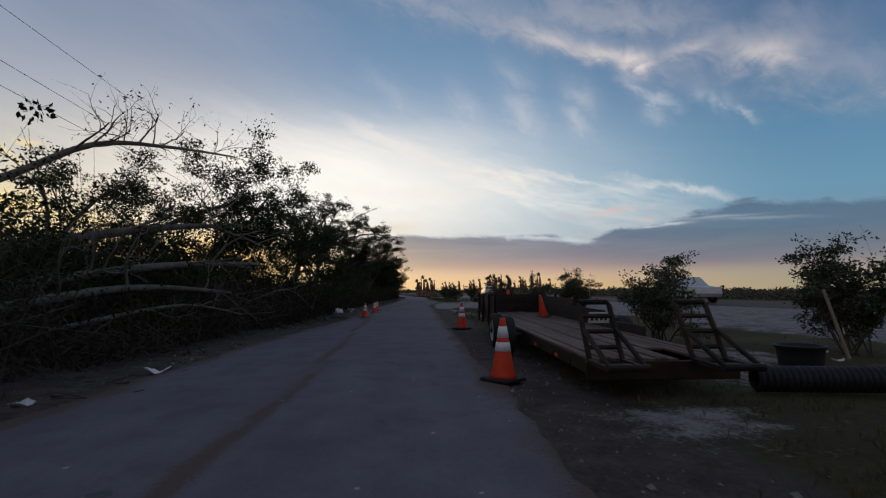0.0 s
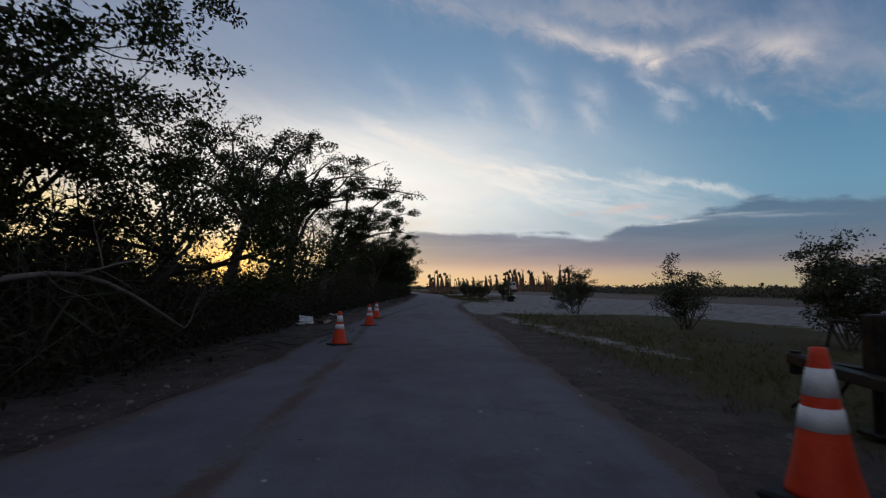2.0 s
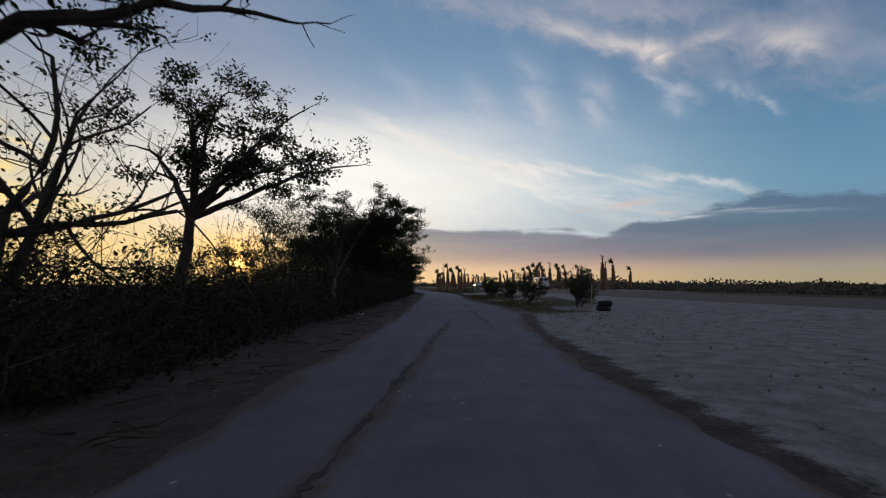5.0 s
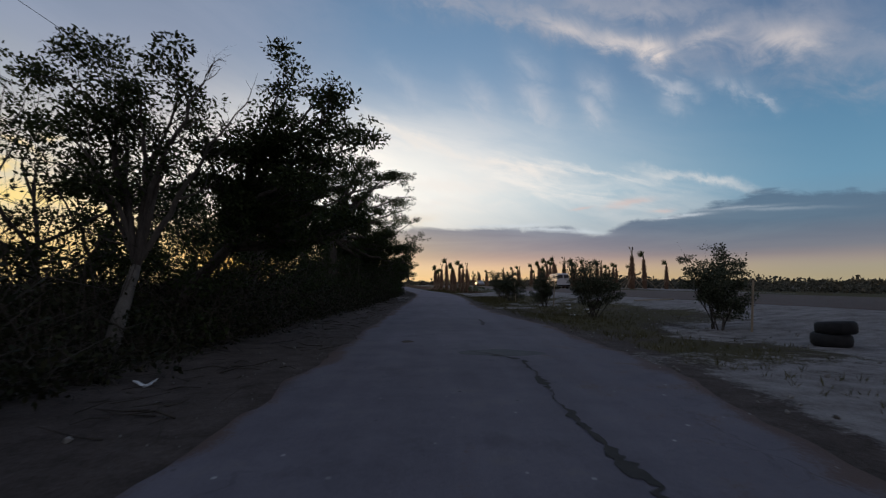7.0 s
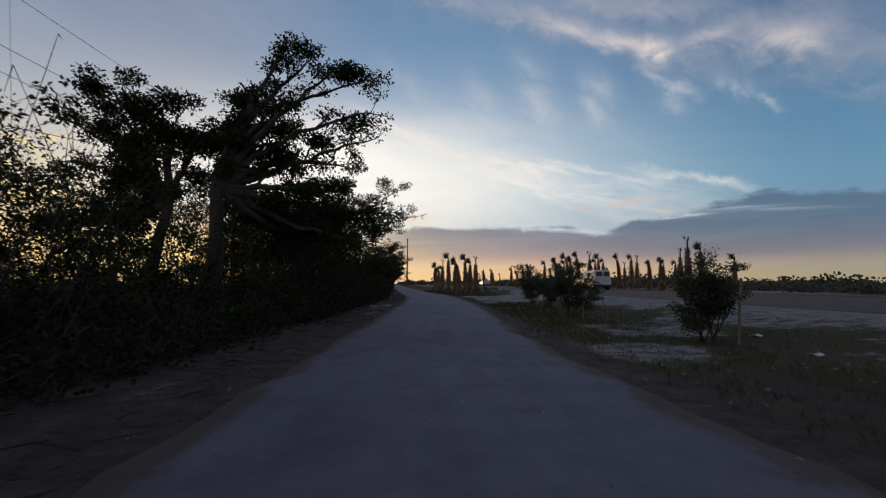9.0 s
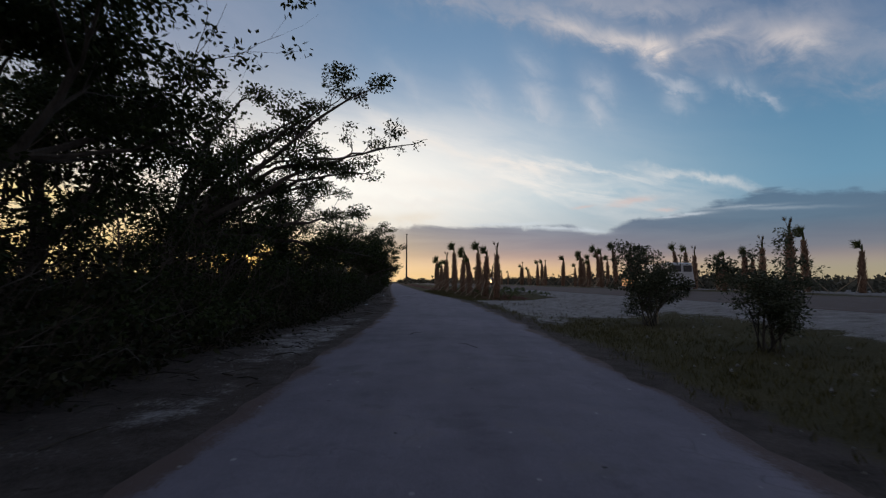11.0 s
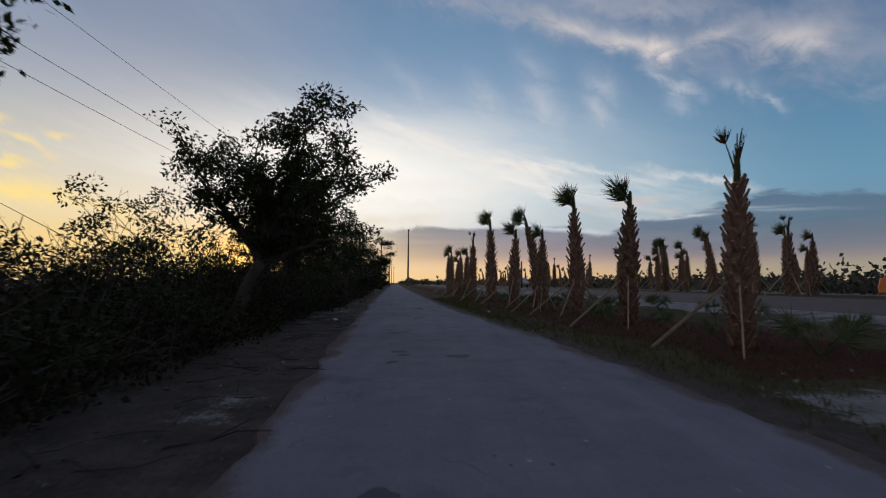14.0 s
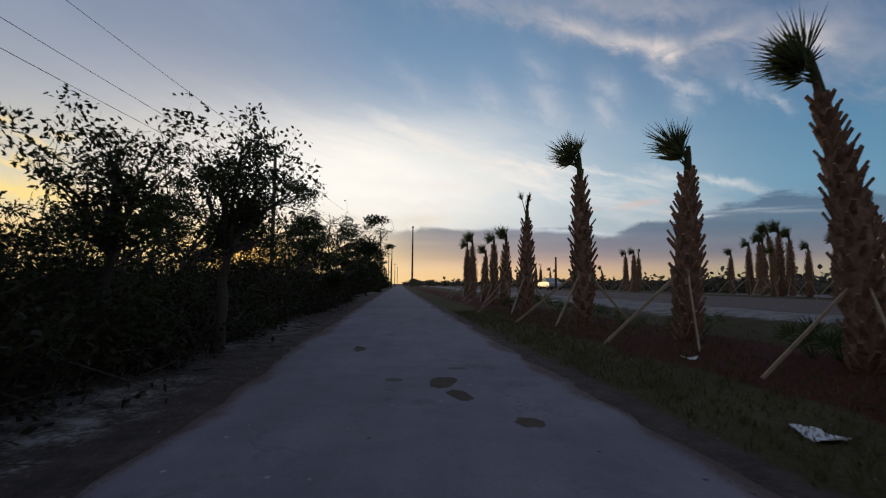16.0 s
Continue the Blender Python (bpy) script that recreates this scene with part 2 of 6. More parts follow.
def leaf_material(name, dark, light, through=0.25):
    def build(n, b, pos, geo):
        r = geo.outputs["Random Per Island"]
        v = n.math("ADD", n.math("MULTIPLY", r, 0.7), n.math("MULTIPLY", n.noise(pos, 0.6, 2), 0.4))
        c = n.ramp(v, [(0.2, dark), (0.85, light)])
        n.link(c, b.inputs["Base Color"])
        b.inputs["Roughness"].default_value = 0.6
        b.inputs["Specular IOR Level"].default_value = 0.08
        tr = n.node("ShaderNodeBsdfTranslucent")
        n.link(c, tr.inputs[0])
        ms = n.node("ShaderNodeMixShader")
        ms.inputs[0].default_value = through
        n.link(b.outputs[0], ms.inputs[1])
        n.link(tr.outputs[0], ms.inputs[2])
        n.link(ms.outputs[0], n.t.nodes["Material Output"].inputs[0])
    return material(name, build)


def ground_build(n, b, pos, geo):
    def attr(k):
        a = n.node("ShaderNodeAttribute", attribute_name=k)
        return a.outputs["Fac"]
    broad, mid, fine = n.noise(pos, 0.35, 5, 0.6), n.noise(pos, 2.2, 5, 0.65), n.noise(pos, 22.0, 5, 0.7)
    grit = n.noise(pos, 90.0, 2, 0.6)
    dirt = n.ramp(n.math("ADD", n.math("MULTIPLY", mid, 0.55), n.math("MULTIPLY", fine, 0.45)), [(0.33, (0.046, 0.036, 0.030)), (0.66, (0.150, 0.120, 0.106))])
    grass = n.ramp(n.math("ADD", n.math("MULTIPLY", fine, 0.6), n.math("MULTIPLY", broad, 0.4)), [(0.32, (0.048, 0.039, 0.019)), (0.52, (0.090, 0.076, 0.036)), (0.7, (0.160, 0.128, 0.076))])
    sand = n.ramp(n.math("ADD", n.math("MULTIPLY", mid, 0.6), n.math("MULTIPLY", fine, 0.4)), [(0.34, (0.15, 0.130, 0.120)), (0.64, (0.39, 0.358, 0.345))])
    mulch = n.ramp(fine, [(0.35, (0.034, 0.011, 0.008)), (0.65, (0.135, 0.044, 0.030))])
    ragged = n.math("MULTIPLY", n.math("SUBTRACT", n.math("ADD", n.math("MULTIPLY", mid, 0.55), n.math("MULTIPLY", fine, 0.45)), 0.5), 2.3)
    def mask(k):
        return n.step(n.math("ADD", attr(k), ragged), 0.30, 0.72)
    c = n.mix(mask("grass"), dirt, grass)
    c = n.mix(mask("sand"), c, sand)
    c = n.mix(mask("mulch"), c, mulch)
    # pale chips of stone and shell strewn about
    vor = n.node("ShaderNodeTexVoronoi")
    n.link(pos, vor.inputs["Vector"])
    vor.inputs["Scale"].default_value = 9.0
    chip = n.math("MULTIPLY", n.step(vor.outputs["Distance"], 0.11, 0.07), n.step(mid, 0.60, 0.70))
    c = n.mix(n.math("MULTIPLY", chip, 0.8), c, (0.30, 0.28, 0.25, 1))
    n.link(c, b.inputs["Base Color"])
    b.inputs["Roughness"].default_value = 0.95
    b.inputs["Specular IOR Level"].default_value = 0.1
    bump(n, b, n.math("ADD", n.math("ADD", fine, n.math("MULTIPLY", grit, 0.4)), n.math("MULTIPLY", mid, 1.5)), 0.8, 0.06)


def asphalt(name, dark, light, dirt_amount):
    def build(n, b, pos, geo):
        broad, mid, fine, grit = n.noise(pos, 0.25, 4, 0.6), n.noise(pos, 1.6, 5, 0.6), n.noise(pos, 30.0, 3, 0.7), n.noise(pos, 160.0, 2, 0.6)
        v = n.math("ADD", n.math("ADD", n.math("MULTIPLY", broad, 0.3), n.math("MULTIPLY", mid, 0.3)), n.math("ADD", n.math("MULTIPLY", fine, 0.2), n.math("MULTIPLY", grit, 0.2)))
        c = n.ramp(v, [(0.36, dark), (0.64, light)])
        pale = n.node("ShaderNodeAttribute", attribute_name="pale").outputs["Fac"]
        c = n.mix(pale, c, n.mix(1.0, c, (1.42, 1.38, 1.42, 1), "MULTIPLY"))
        dust = n.math("MULTIPLY", n.step(mid, 0.56, 0.74), dirt_amount)
        c = n.mix(dust, c, (0.17, 0.145, 0.12, 1))
        soil = n.node("ShaderNodeAttribute", attribute_name="soil").outputs["Fac"]
        soil = n.step(n.math("ADD", soil, n.math("MULTIPLY", n.math("SUBTRACT", n.math("ADD", n.math("MULTIPLY", mid, 0.5), n.math("MULTIPLY", fine, 0.5)), 0.5), 2.0)), 0.35, 0.75)
        c = n.mix(n.math("MULTIPLY", soil, 0.85), c, (0.105, 0.064, 0.046, 1))
        vor = n.node("ShaderNodeTexVoronoi")
        n.link(pos, vor.inputs["Vector"])
        vor.inputs["Scale"].default_value = 3.1
        chip = n.math("MULTIPLY", n.step(vor.outputs["Distance"], 0.075, 0.04), n.step(broad, 0.40, 0.55))
        c = n.mix(chip, c, (0.40, 0.39, 0.37, 1))
        # hair cracks
        vc = n.node("ShaderNodeTexVoronoi", feature="DISTANCE_TO_EDGE")
        warp = n.node("ShaderNodeVectorMath", operation="ADD")
        wn = n.node("ShaderNodeTexNoise")
        n.link(pos, wn.inputs["Vector"])
        wn.inputs["Scale"].default_value = 2.0
        n.link(pos, warp.inputs[0])
        n.link(wn.outputs["Color"], warp.inputs[1])
        n.link(warp.outputs[0], vc.inputs["Vector"])
        vc.inputs["Scale"].default_value = 0.55
        crack = n.math("MULTIPLY", n.step(vc.outputs["Distance"], 0.012, 0.004), n.step(broad, 0.5, 0.62))
        c = n.mix(n.math("MULTIPLY", crack, 0.18), c, (0.02, 0.02, 0.02, 1))
        # long faint wheel streaks and dark specks of tar and rotten leaf
        mp = n.node("ShaderNodeMapping")
        mp.inputs["Scale"].default_value = (2.3, 0.22, 1.0)
        n.link(pos, mp.inputs[0])
        streak = n.noise(mp.outputs[0], 1.0, 5, 0.6)
        c = n.mix(0.22, c, n.mix(1.0, c, n.ramp(streak, [(0.35, (0.68, 0.66, 0.68)), (0.65, (1.28, 1.28, 1.30))]), "MULTIPLY"))
        vs = n.node("ShaderNodeTexVoronoi")
        n.link(pos, vs.inputs["Vector"])
        vs.inputs["Scale"].default_value = 4.3
        speck = n.math("MULTIPLY", n.step(n.math("ADD", vs.outputs["Distance"], n.math("MULTIPLY", fine, 0.12)), 0.17, 0.11), n.step(mid, 0.52, 0.62))
        c = n.mix(n.math("MULTIPLY", speck, 0.85), c, (0.03, 0.027, 0.026, 1))
        blotch = n.math("MULTIPLY", n.step(n.noise(pos, 0.9, 6, 0.7), 0.56, 0.66), 0.28)
        c = n.mix(blotch, c, (0.055, 0.050, 0.052, 1))
        n.link(c, b.inputs["Base Color"])
        b.inputs["Roughness"].default_value = 0.88
        b.inputs["Specular IOR Level"].default_value = 0.25
        bump(n, b, n.math("SUBTRACT", n.math("ADD", n.math("ADD", grit, fine), n.math("MULTIPLY", mid, 2.0)), crack), 0.5, 0.012)
    return material(name, build)


M_GROUND = material("ground", ground_build)
M_LANE = asphalt("lane_asphalt", (0.096, 0.087, 0.102), (0.184, 0.167, 0.190), 0.35)
M_HIGHWAY = asphalt("highway_asphalt", (0.13, 0.13, 0.135), (0.21, 0.21, 0.21), 0.1)
M_TAR_SHADE = two_tone("patch_asphalt_and_shade", (0.058, 0.057, 0.060), (0.10, 0.098, 0.10), 4, 60)
M_SOIL = two_tone("spilled_soil", (0.045, 0.032, 0.02), (0.10, 0.072, 0.05), 4, 60, 0.95)
M_BARK = two_tone("bark", (0.035, 0.029, 0.024), (0.105, 0.090, 0.074), 3, 40, 0.95, 0, 0.8, 0.02, (1, 1, 0.3))
M_PALE_BARK = two_tone("dry_bark", (0.085, 0.074, 0.062), (0.22, 0.198, 0.168), 3, 40, 0.95, 0, 0.7, 0.02, (1, 1, 0.3))
M_TWIG = two_tone("brush_twigs", (0.030, 0.024, 0.019), (0.095, 0.078, 0.060), 3, 40, 0.95)
M_LEAF = leaf_material("tree_leaves", (0.018, 0.026, 0.010), (0.055, 0.070, 0.025))
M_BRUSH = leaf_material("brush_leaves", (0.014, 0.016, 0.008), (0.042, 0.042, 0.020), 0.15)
# far scrub: distance haze is put into the leaf colour as a lighter grey
M_HAZY_SCRUB = leaf_material("hazy_scrub_leaves", (0.050, 0.050, 0.036), (0.150, 0.140, 0.105), 0.3)
M_DRY = leaf_material("dry_leaves", (0.05, 0.040, 0.020), (0.13, 0.10, 0.055), 0.2)
M_BUSH = leaf_material("mangrove_leaves", (0.040, 0.048, 0.028), (0.120, 0.128, 0.080), 0.2)
M_FROND = leaf_material("palm_frond", (0.045, 0.062, 0.024), (0.12, 0.14, 0.06), 0.35)
M_BOOT = two_tone("palm_boots", (0.07, 0.038, 0.024), (0.36, 0.225, 0.145), 7, 50, 0.9, 0, 0.7, 0.02)
M_LUMBER = two_tone("raw_lumber", (0.24, 0.18, 0.115), (0.42, 0.335, 0.235), 5, 40, 0.8, 0, 0.3, 0.005, (1, 1, 0.15))
M_GREYWOOD = two_tone("weathered_wood", (0.075, 0.046, 0.033), (0.22, 0.150, 0.112), 4, 30, 0.85, 0, 0.5, 0.01, (1, 0.12, 1))
M_DARKWOOD = two_tone("dark_planks", (0.012, 0.009, 0.008), (0.042, 0.030, 0.024), 4, 30, 0.8, 0, 0.5, 0.01, (0.3, 1, 1))
M_RUST = two_tone("rusty_black_steel", (0.012, 0.011, 0.010), (0.055, 0.033, 0.022), 5, 50, 0.6, 0.5, 0.4, 0.006)
M_RUBBER = two_tone("rubber", (0.012, 0.012, 0.012), (0.032, 0.031, 0.030), 6, 60, 0.8)
M_RIM = two_tone("white_painted_rim", (0.24, 0.24, 0.25), (0.50, 0.50, 0.51), 8, 60, 0.45)
M_ORANGE = two_tone("orange_plastic", (0.58, 0.040, 0.012), (0.80, 0.072, 0.020), 7, 60, 0.5, 0, 0.1, 0.003)
M_BAND = two_tone("white_reflective_sleeve", (0.55, 0.55, 0.56), (0.85, 0.85, 0.86), 8, 60, 0.4, 0, 0.1, 0.003)
M_PIPE = two_tone("black_plastic", (0.010, 0.010, 0.011), (0.030, 0.030, 0.031), 4, 50, 0.55)
M_POLE = two_tone("pole_wood", (0.06, 0.048, 0.038), (0.14, 0.115, 0.09), 2, 30, 0.9)
M_WIRE = two_tone("wire", (0.02, 0.02, 0.02), (0.04, 0.04, 0.04), 2, 30, 0.6)
M_LITTER = two_tone("white_litter", (0.50, 0.50, 0.50), (0.80, 0.80, 0.80), 8, 60, 0.7)
M_STONE = two_tone("pale_stone", (0.13, 0.12, 0.105), (0.34, 0.32, 0.29), 6, 50, 0.95)


# ---------------------------------------------------------------- mesh helpers
class Geo:
    """Vertices and faces gathered into one mesh."""
    def __init__(self):
        self.v, self.f, self.bulk = [], [], []

    def add(self, verts, faces):
        k = len(self.v)
        self.v.extend(tuple(p) for p in verts)
        self.f.extend(tuple(i + k for i in f) for f in faces)

    def box(self, m, sx, sy, sz, bevel=0.0):
        """A box of that size round m's origin, with its edges cut by bevel."""
        hx, hy, hz, c = sx / 2, sy / 2, sz / 2, bevel
        if c <= 0:
            pts = [(x, y, z) for z in (-hz, hz) for x, y in ((-hx, -hy), (hx, -hy), (hx, hy), (-hx, hy))]
            self.add([m @ Vector(p) for p in pts], [(3, 2, 1, 0), (4, 5, 6, 7), (0, 1, 5, 4), (1, 2, 6, 5), (2, 3, 7, 6), (3, 0, 4, 7)])
            return
        rings = []
        for z, k in ((-hz, c), (-hz + c, 0), (hz - c, 0), (hz, c)):
            a, b = hx - k, hy - k
            q = c * 0.8
            rings.append([(-a + q, -b, z), (a - q, -b, z), (a, -b + q, z), (a, b - q, z), (a - q, b, z), (-a + q, b, z), (-a, b - q, z), (-a, -b + q, z)])
        pts = [m @ Vector(p) for r in rings for p in r]
        fs = [tuple(range(7, -1, -1)), tuple(range(24, 32))]
        for r in range(3):
            fs += [(8 * r + i, 8 * r + (i + 1) % 8, 8 * r + 8 + (i + 1) % 8, 8 * r + 8 + i) for i in range(8)]
        self.add(pts, fs)

    def tube(self, pts, radii, sides=6, caps=True):
        pts = [Vector(p) for p in pts]
        n = len(pts)
        verts, up = [], Vector((0.31, 0.22, 0.92))
        for i, p in enumerate(pts):
            d = (pts[min(i + 1, n - 1)] - pts[max(i - 1, 0)])
            d = d.normalized() if d.length > 1e-9 else Vector((0, 0, 1))
            a = d.cross(up)
            if a.length < 0.1:
                a = d.cross(Vector((1, 0, 0)))
            a.normalize()
            b = d.cross(a)
            r = radii[i] if hasattr(radii, "__len__") else radii
            for k in range(sides):
                t = 2 * math.pi * k / sides
                verts.append(p + (a * math.cos(t) + b * math.sin(t)) * r)
        fs = [(i * sides + k, i * sides + (k + 1) % sides, (i + 1) * sides + (k + 1) % sides, (i + 1) * sides + k) for i in range(n - 1) for k in range(sides)]
        if caps:
            fs += [tuple(range(sides - 1, -1, -1)), tuple(range((n - 1) * sides, n * sides))]
        self.add(verts, fs)

    def lathe(self, profile, sides=20, m=None, closed=False):
        """A profile of (radius, height) turned round z."""
        m = m or Matrix.Identity(4)
        n = len(profile)
        verts = [m @ Vector((r * math.cos(2 * math.pi * k / sides), r * math.sin(2 * math.pi * k / sides), z)) for r, z in profile for k in range(sides)]
        fs = [(i * sides + k, i * sides + (k + 1) % sides, ((i + 1) % n) * sides + (k + 1) % sides, ((i + 1) % n) * sides + k) for i in range(n if closed else n - 1) for k in range(sides)]
        if not closed:
            fs += [tuple(range(sides - 1, -1, -1)), tuple(range((n - 1) * sides, n * sides))]
        self.add(verts, fs)

    def leaf(self, p, d, n, length, width):
        """One pointed leaf, slightly folded along its rib."""
        d, s = d.normalized(), d.cross(n)
        if s.length < 1e-4:
            s = d.cross(Vector((0.3, 0.5, 0.8)))
        s = s.normalized() * width * 0.5
        k = len(self.v)
        mid = p + d * length * 0.45
        self.v.extend((tuple(p), tuple(mid + s), tuple(p + d * length), tuple(mid - s)))
        self.f.append((k, k + 1, k + 2, k + 3))

    def leaves(self, p, d, n, length, width):
        """Many pointed leaves at once, from arrays."""
        d = d / np.linalg.norm(d, axis=1, keepdims=True)
        s = np.cross(d, n)
        s = s / np.maximum(np.linalg.norm(s, axis=1, keepdims=True), 1e-4) * width[:, None] * 0.5
        mid = p + d * length[:, None] * 0.45
        self.bulk.append(np.stack([p, mid + s, p + d * length[:, None], mid - s], 1))

    def mesh(self, name, mat=None, smooth=False):
        me = bpy.data.meshes.new(name)
        if self.bulk and not self.v:
            co = np.concatenate(self.bulk).reshape(-1, 3).astype(np.float32)
            k = len(co)
            me.vertices.add(k)
            me.vertices.foreach_set("co", co.ravel())
            me.loops.add(k)
            me.loops.foreach_set("vertex_index", np.arange(k, dtype=np.int32))
            me.polygons.add(k // 4)
            me.polygons.foreach_set("loop_start", np.arange(0, k, 4, dtype=np.int32))
            me.update(calc_edges=True)
        else:
            me.from_pydata(self.v, [], self.f)
        if mat:
            me.materials.append(mat)
        if smooth:
            me.polygons.foreach_set("use_smooth", [True] * len(me.polygons))
        me.update()
        return me


def thing(name, label, category, group="", kind="", m=None):
    ob = new(name)
    ob.empty_display_size = 0.2
    if m is not None:
        ob.matrix_basis = m
    return tagged(ob, label, category, group, kind)


def part(name, geo, mat, parent, label="", kind="", smooth=False):
    ob = new(name, geo.mesh(name, mat, smooth) if isinstance(geo, Geo) else geo)
    ob.parent = parent
    return tagged(ob, label, kind=kind)


def solo(name, geo, mat, label, category, group="", kind="", smooth=False, m=None):
    ob = new(name, geo.mesh(name, mat, smooth))
    if m is not None:
        ob.matrix_basis = m
    return tagged(ob, label, category, group, kind)


def rnd(a, b):
    return random.uniform(a, b)


def rvec():
    while True:
        v = Vector((rnd(-1, 1), rnd(-1, 1), rnd(-1, 1)))
        if 0.05 < v.length < 1:
            return v.normalized()


# ---------------------------------------------------------------- plan
LANE_Y = np.array([-40, 42, 57, 74, 92, 104, 113, 121, 134, 160, 200, 340, 900], float)
LANE_X = np.array([-1.1, -1.1, -1.0, -0.58, -0.27, -0.3, -0.75, -1.5, -3.1, -5.4, -8.9, -20.5, -66.0])
_gy = np.arange(-40, 900, 1.0)
_gx = np.interp(_gy, LANE_Y, LANE_X)
_gx = np.convolve(np.pad(_gx, 7, mode="edge"), np.ones(15) / 15, mode="valid")


def lane(y):
    return np.interp(y, _gy, _gx)


_gl = _gx.tolist()


def lane_at(y):
    """The same for one place."""
    k = min(max(y + 40.0, 0.0), len(_gl) - 2.0)
    i = int(k)
    return _gl[i] + (_gl[i + 1] - _gl[i]) * (k - i)


def half_width(y):
    return np.interp(y, [-40, 40, 57, 74, 92, 104, 121, 134], [2.15, 2.15, 1.6, 1.97, 2.2, 2.1, 2.25, 2.0])


def broad(y):
    """How far the lane's left edge runs out past its half width."""
    return np.interp(y, [-40, 13, 22], [0.6, 0.6, 0.0])


def spill(y):
    """How far packed dirt widens the lane past its right edge."""
    return np.interp(y, [44, 50, 58, 66, 72, 79], [0.0, 0.6, 1.8, 1.5, 0.6, 0.0])


def highway_near(y):
    """The near edge of the wide road."""
    return lane(y) + np.interp(y, [-40, 25, 60, 83, 111, 143, 300], [19.0, 18.6, 13.8, 11.4, 11.0, 12.2, 13.0])


def vnoise(x, y, seed=0):
    """Smooth value noise in the plane, -1 to 1."""
    xi, yi = np.floor(x).astype(np.int64), np.floor(y).astype(np.int64)
    fx, fy = x - xi, y - yi
    fx, fy = fx * fx * (3 - 2 * fx), fy * fy * (3 - 2 * fy)
    def h(a, b):
        k = (a * 374761393 + b * 668265263 + seed * 1442695041) & 0x7FFFFFFF
        k = ((k ^ (k >> 13)) * 1274126177) & 0x7FFFFFFF
        return ((k ^ (k >> 16)) & 0xFFFF) / 32767.5 - 1
    return (h(xi, yi) * (1 - fx) + h(xi + 1, yi) * fx) * (1 - fy) + (h(xi, yi + 1) * (1 - fx) + h(xi + 1, yi + 1) * fx) * fy


def smooth01(v, a, b):
    t = np.clip((v - a) / (b - a), 0, 1)
    return t * t * (3 - 2 * t)


def grid_mesh(name, xs, ys, zf, mat, attrs=None, xf=None):
    X, Y = np.meshgrid(xs, ys)
    if xf is not None:
        X = xf(X, Y)
    Z = zf(X, Y)
    nx, ny = len(xs), len(ys)
    me = bpy.data.meshes.new(name)
    idx = np.arange(nx * ny).reshape(ny, nx)
    quads = np.stack([idx[:-1, :-1], idx[:-1, 1:], idx[1:, 1:], idx[1:, :-1]], -1).reshape(-1, 4)
    me.from_pydata(np.stack([X, Y, Z], -1).reshape(-1, 3).tolist(), [], quads.tolist())
    for key, fn in (attrs or {}).items():
        a = me.attributes.new(key, "FLOAT", "POINT")
        a.data.foreach_set("value", np.clip(fn(X, Y), 0, 1).astype(np.float32).ravel())
    me.materials.append(mat)
    me.polygons.foreach_set("use_smooth", [True] * len(me.polygons))
    me.update()
    return me


# ---------------------------------------------------------------- ground, roads
def road_gap(X, Y):
    """Distance past the lane's edge (negative on the lane)."""
    return np.abs(X - lane(Y)) - half_width(Y) - np.where(X > lane(Y), spill(Y), broad(Y))


def ground_z(X, Y):
    gap = road_gap(X, Y)
    hw = highway_near(Y)
    z = 0.035 * vnoise(X * 0.5, Y * 0.5, 1) + 0.02 * vnoise(X * 1.7, Y * 1.7, 2)
    z = z * smooth01(gap, 0.0, 1.2) - 0.03
    z = np.where(gap < 0.25, np.minimum(z, -0.03), z)
    side = X < lane(Y)
    z = z + np.where(side, 0.22 * smooth01(gap, 1.5, 6.0), 0.0)
    z = z + np.where(~side, 0.10 * smooth01(gap, 0.6, 3.0) * smooth01(Y, 116, 124), 0.0)
    on = smooth01(X, hw - 1.0, hw - 0.3) * (1 - smooth01(X, hw + 14.8, hw + 16))
    return z * (1 - on) + 0.44 * smooth01(X, hw - 5.5, hw - 0.4)


_hx, _hy = np.arange(-20, 42.1, 0.2), np.arange(-16, 300.1, 0.4)
_hz = ground_z(*np.meshgrid(_hx, _hy)).tolist()


def gz(x, y):
    """The ground's height at one place."""
    if -20 < x < 42 and -16 < y < 300:
        return _hz[int((y + 16) / 0.4 + 0.5)][int((x + 20) / 0.2 + 0.5)]
    return -0.03


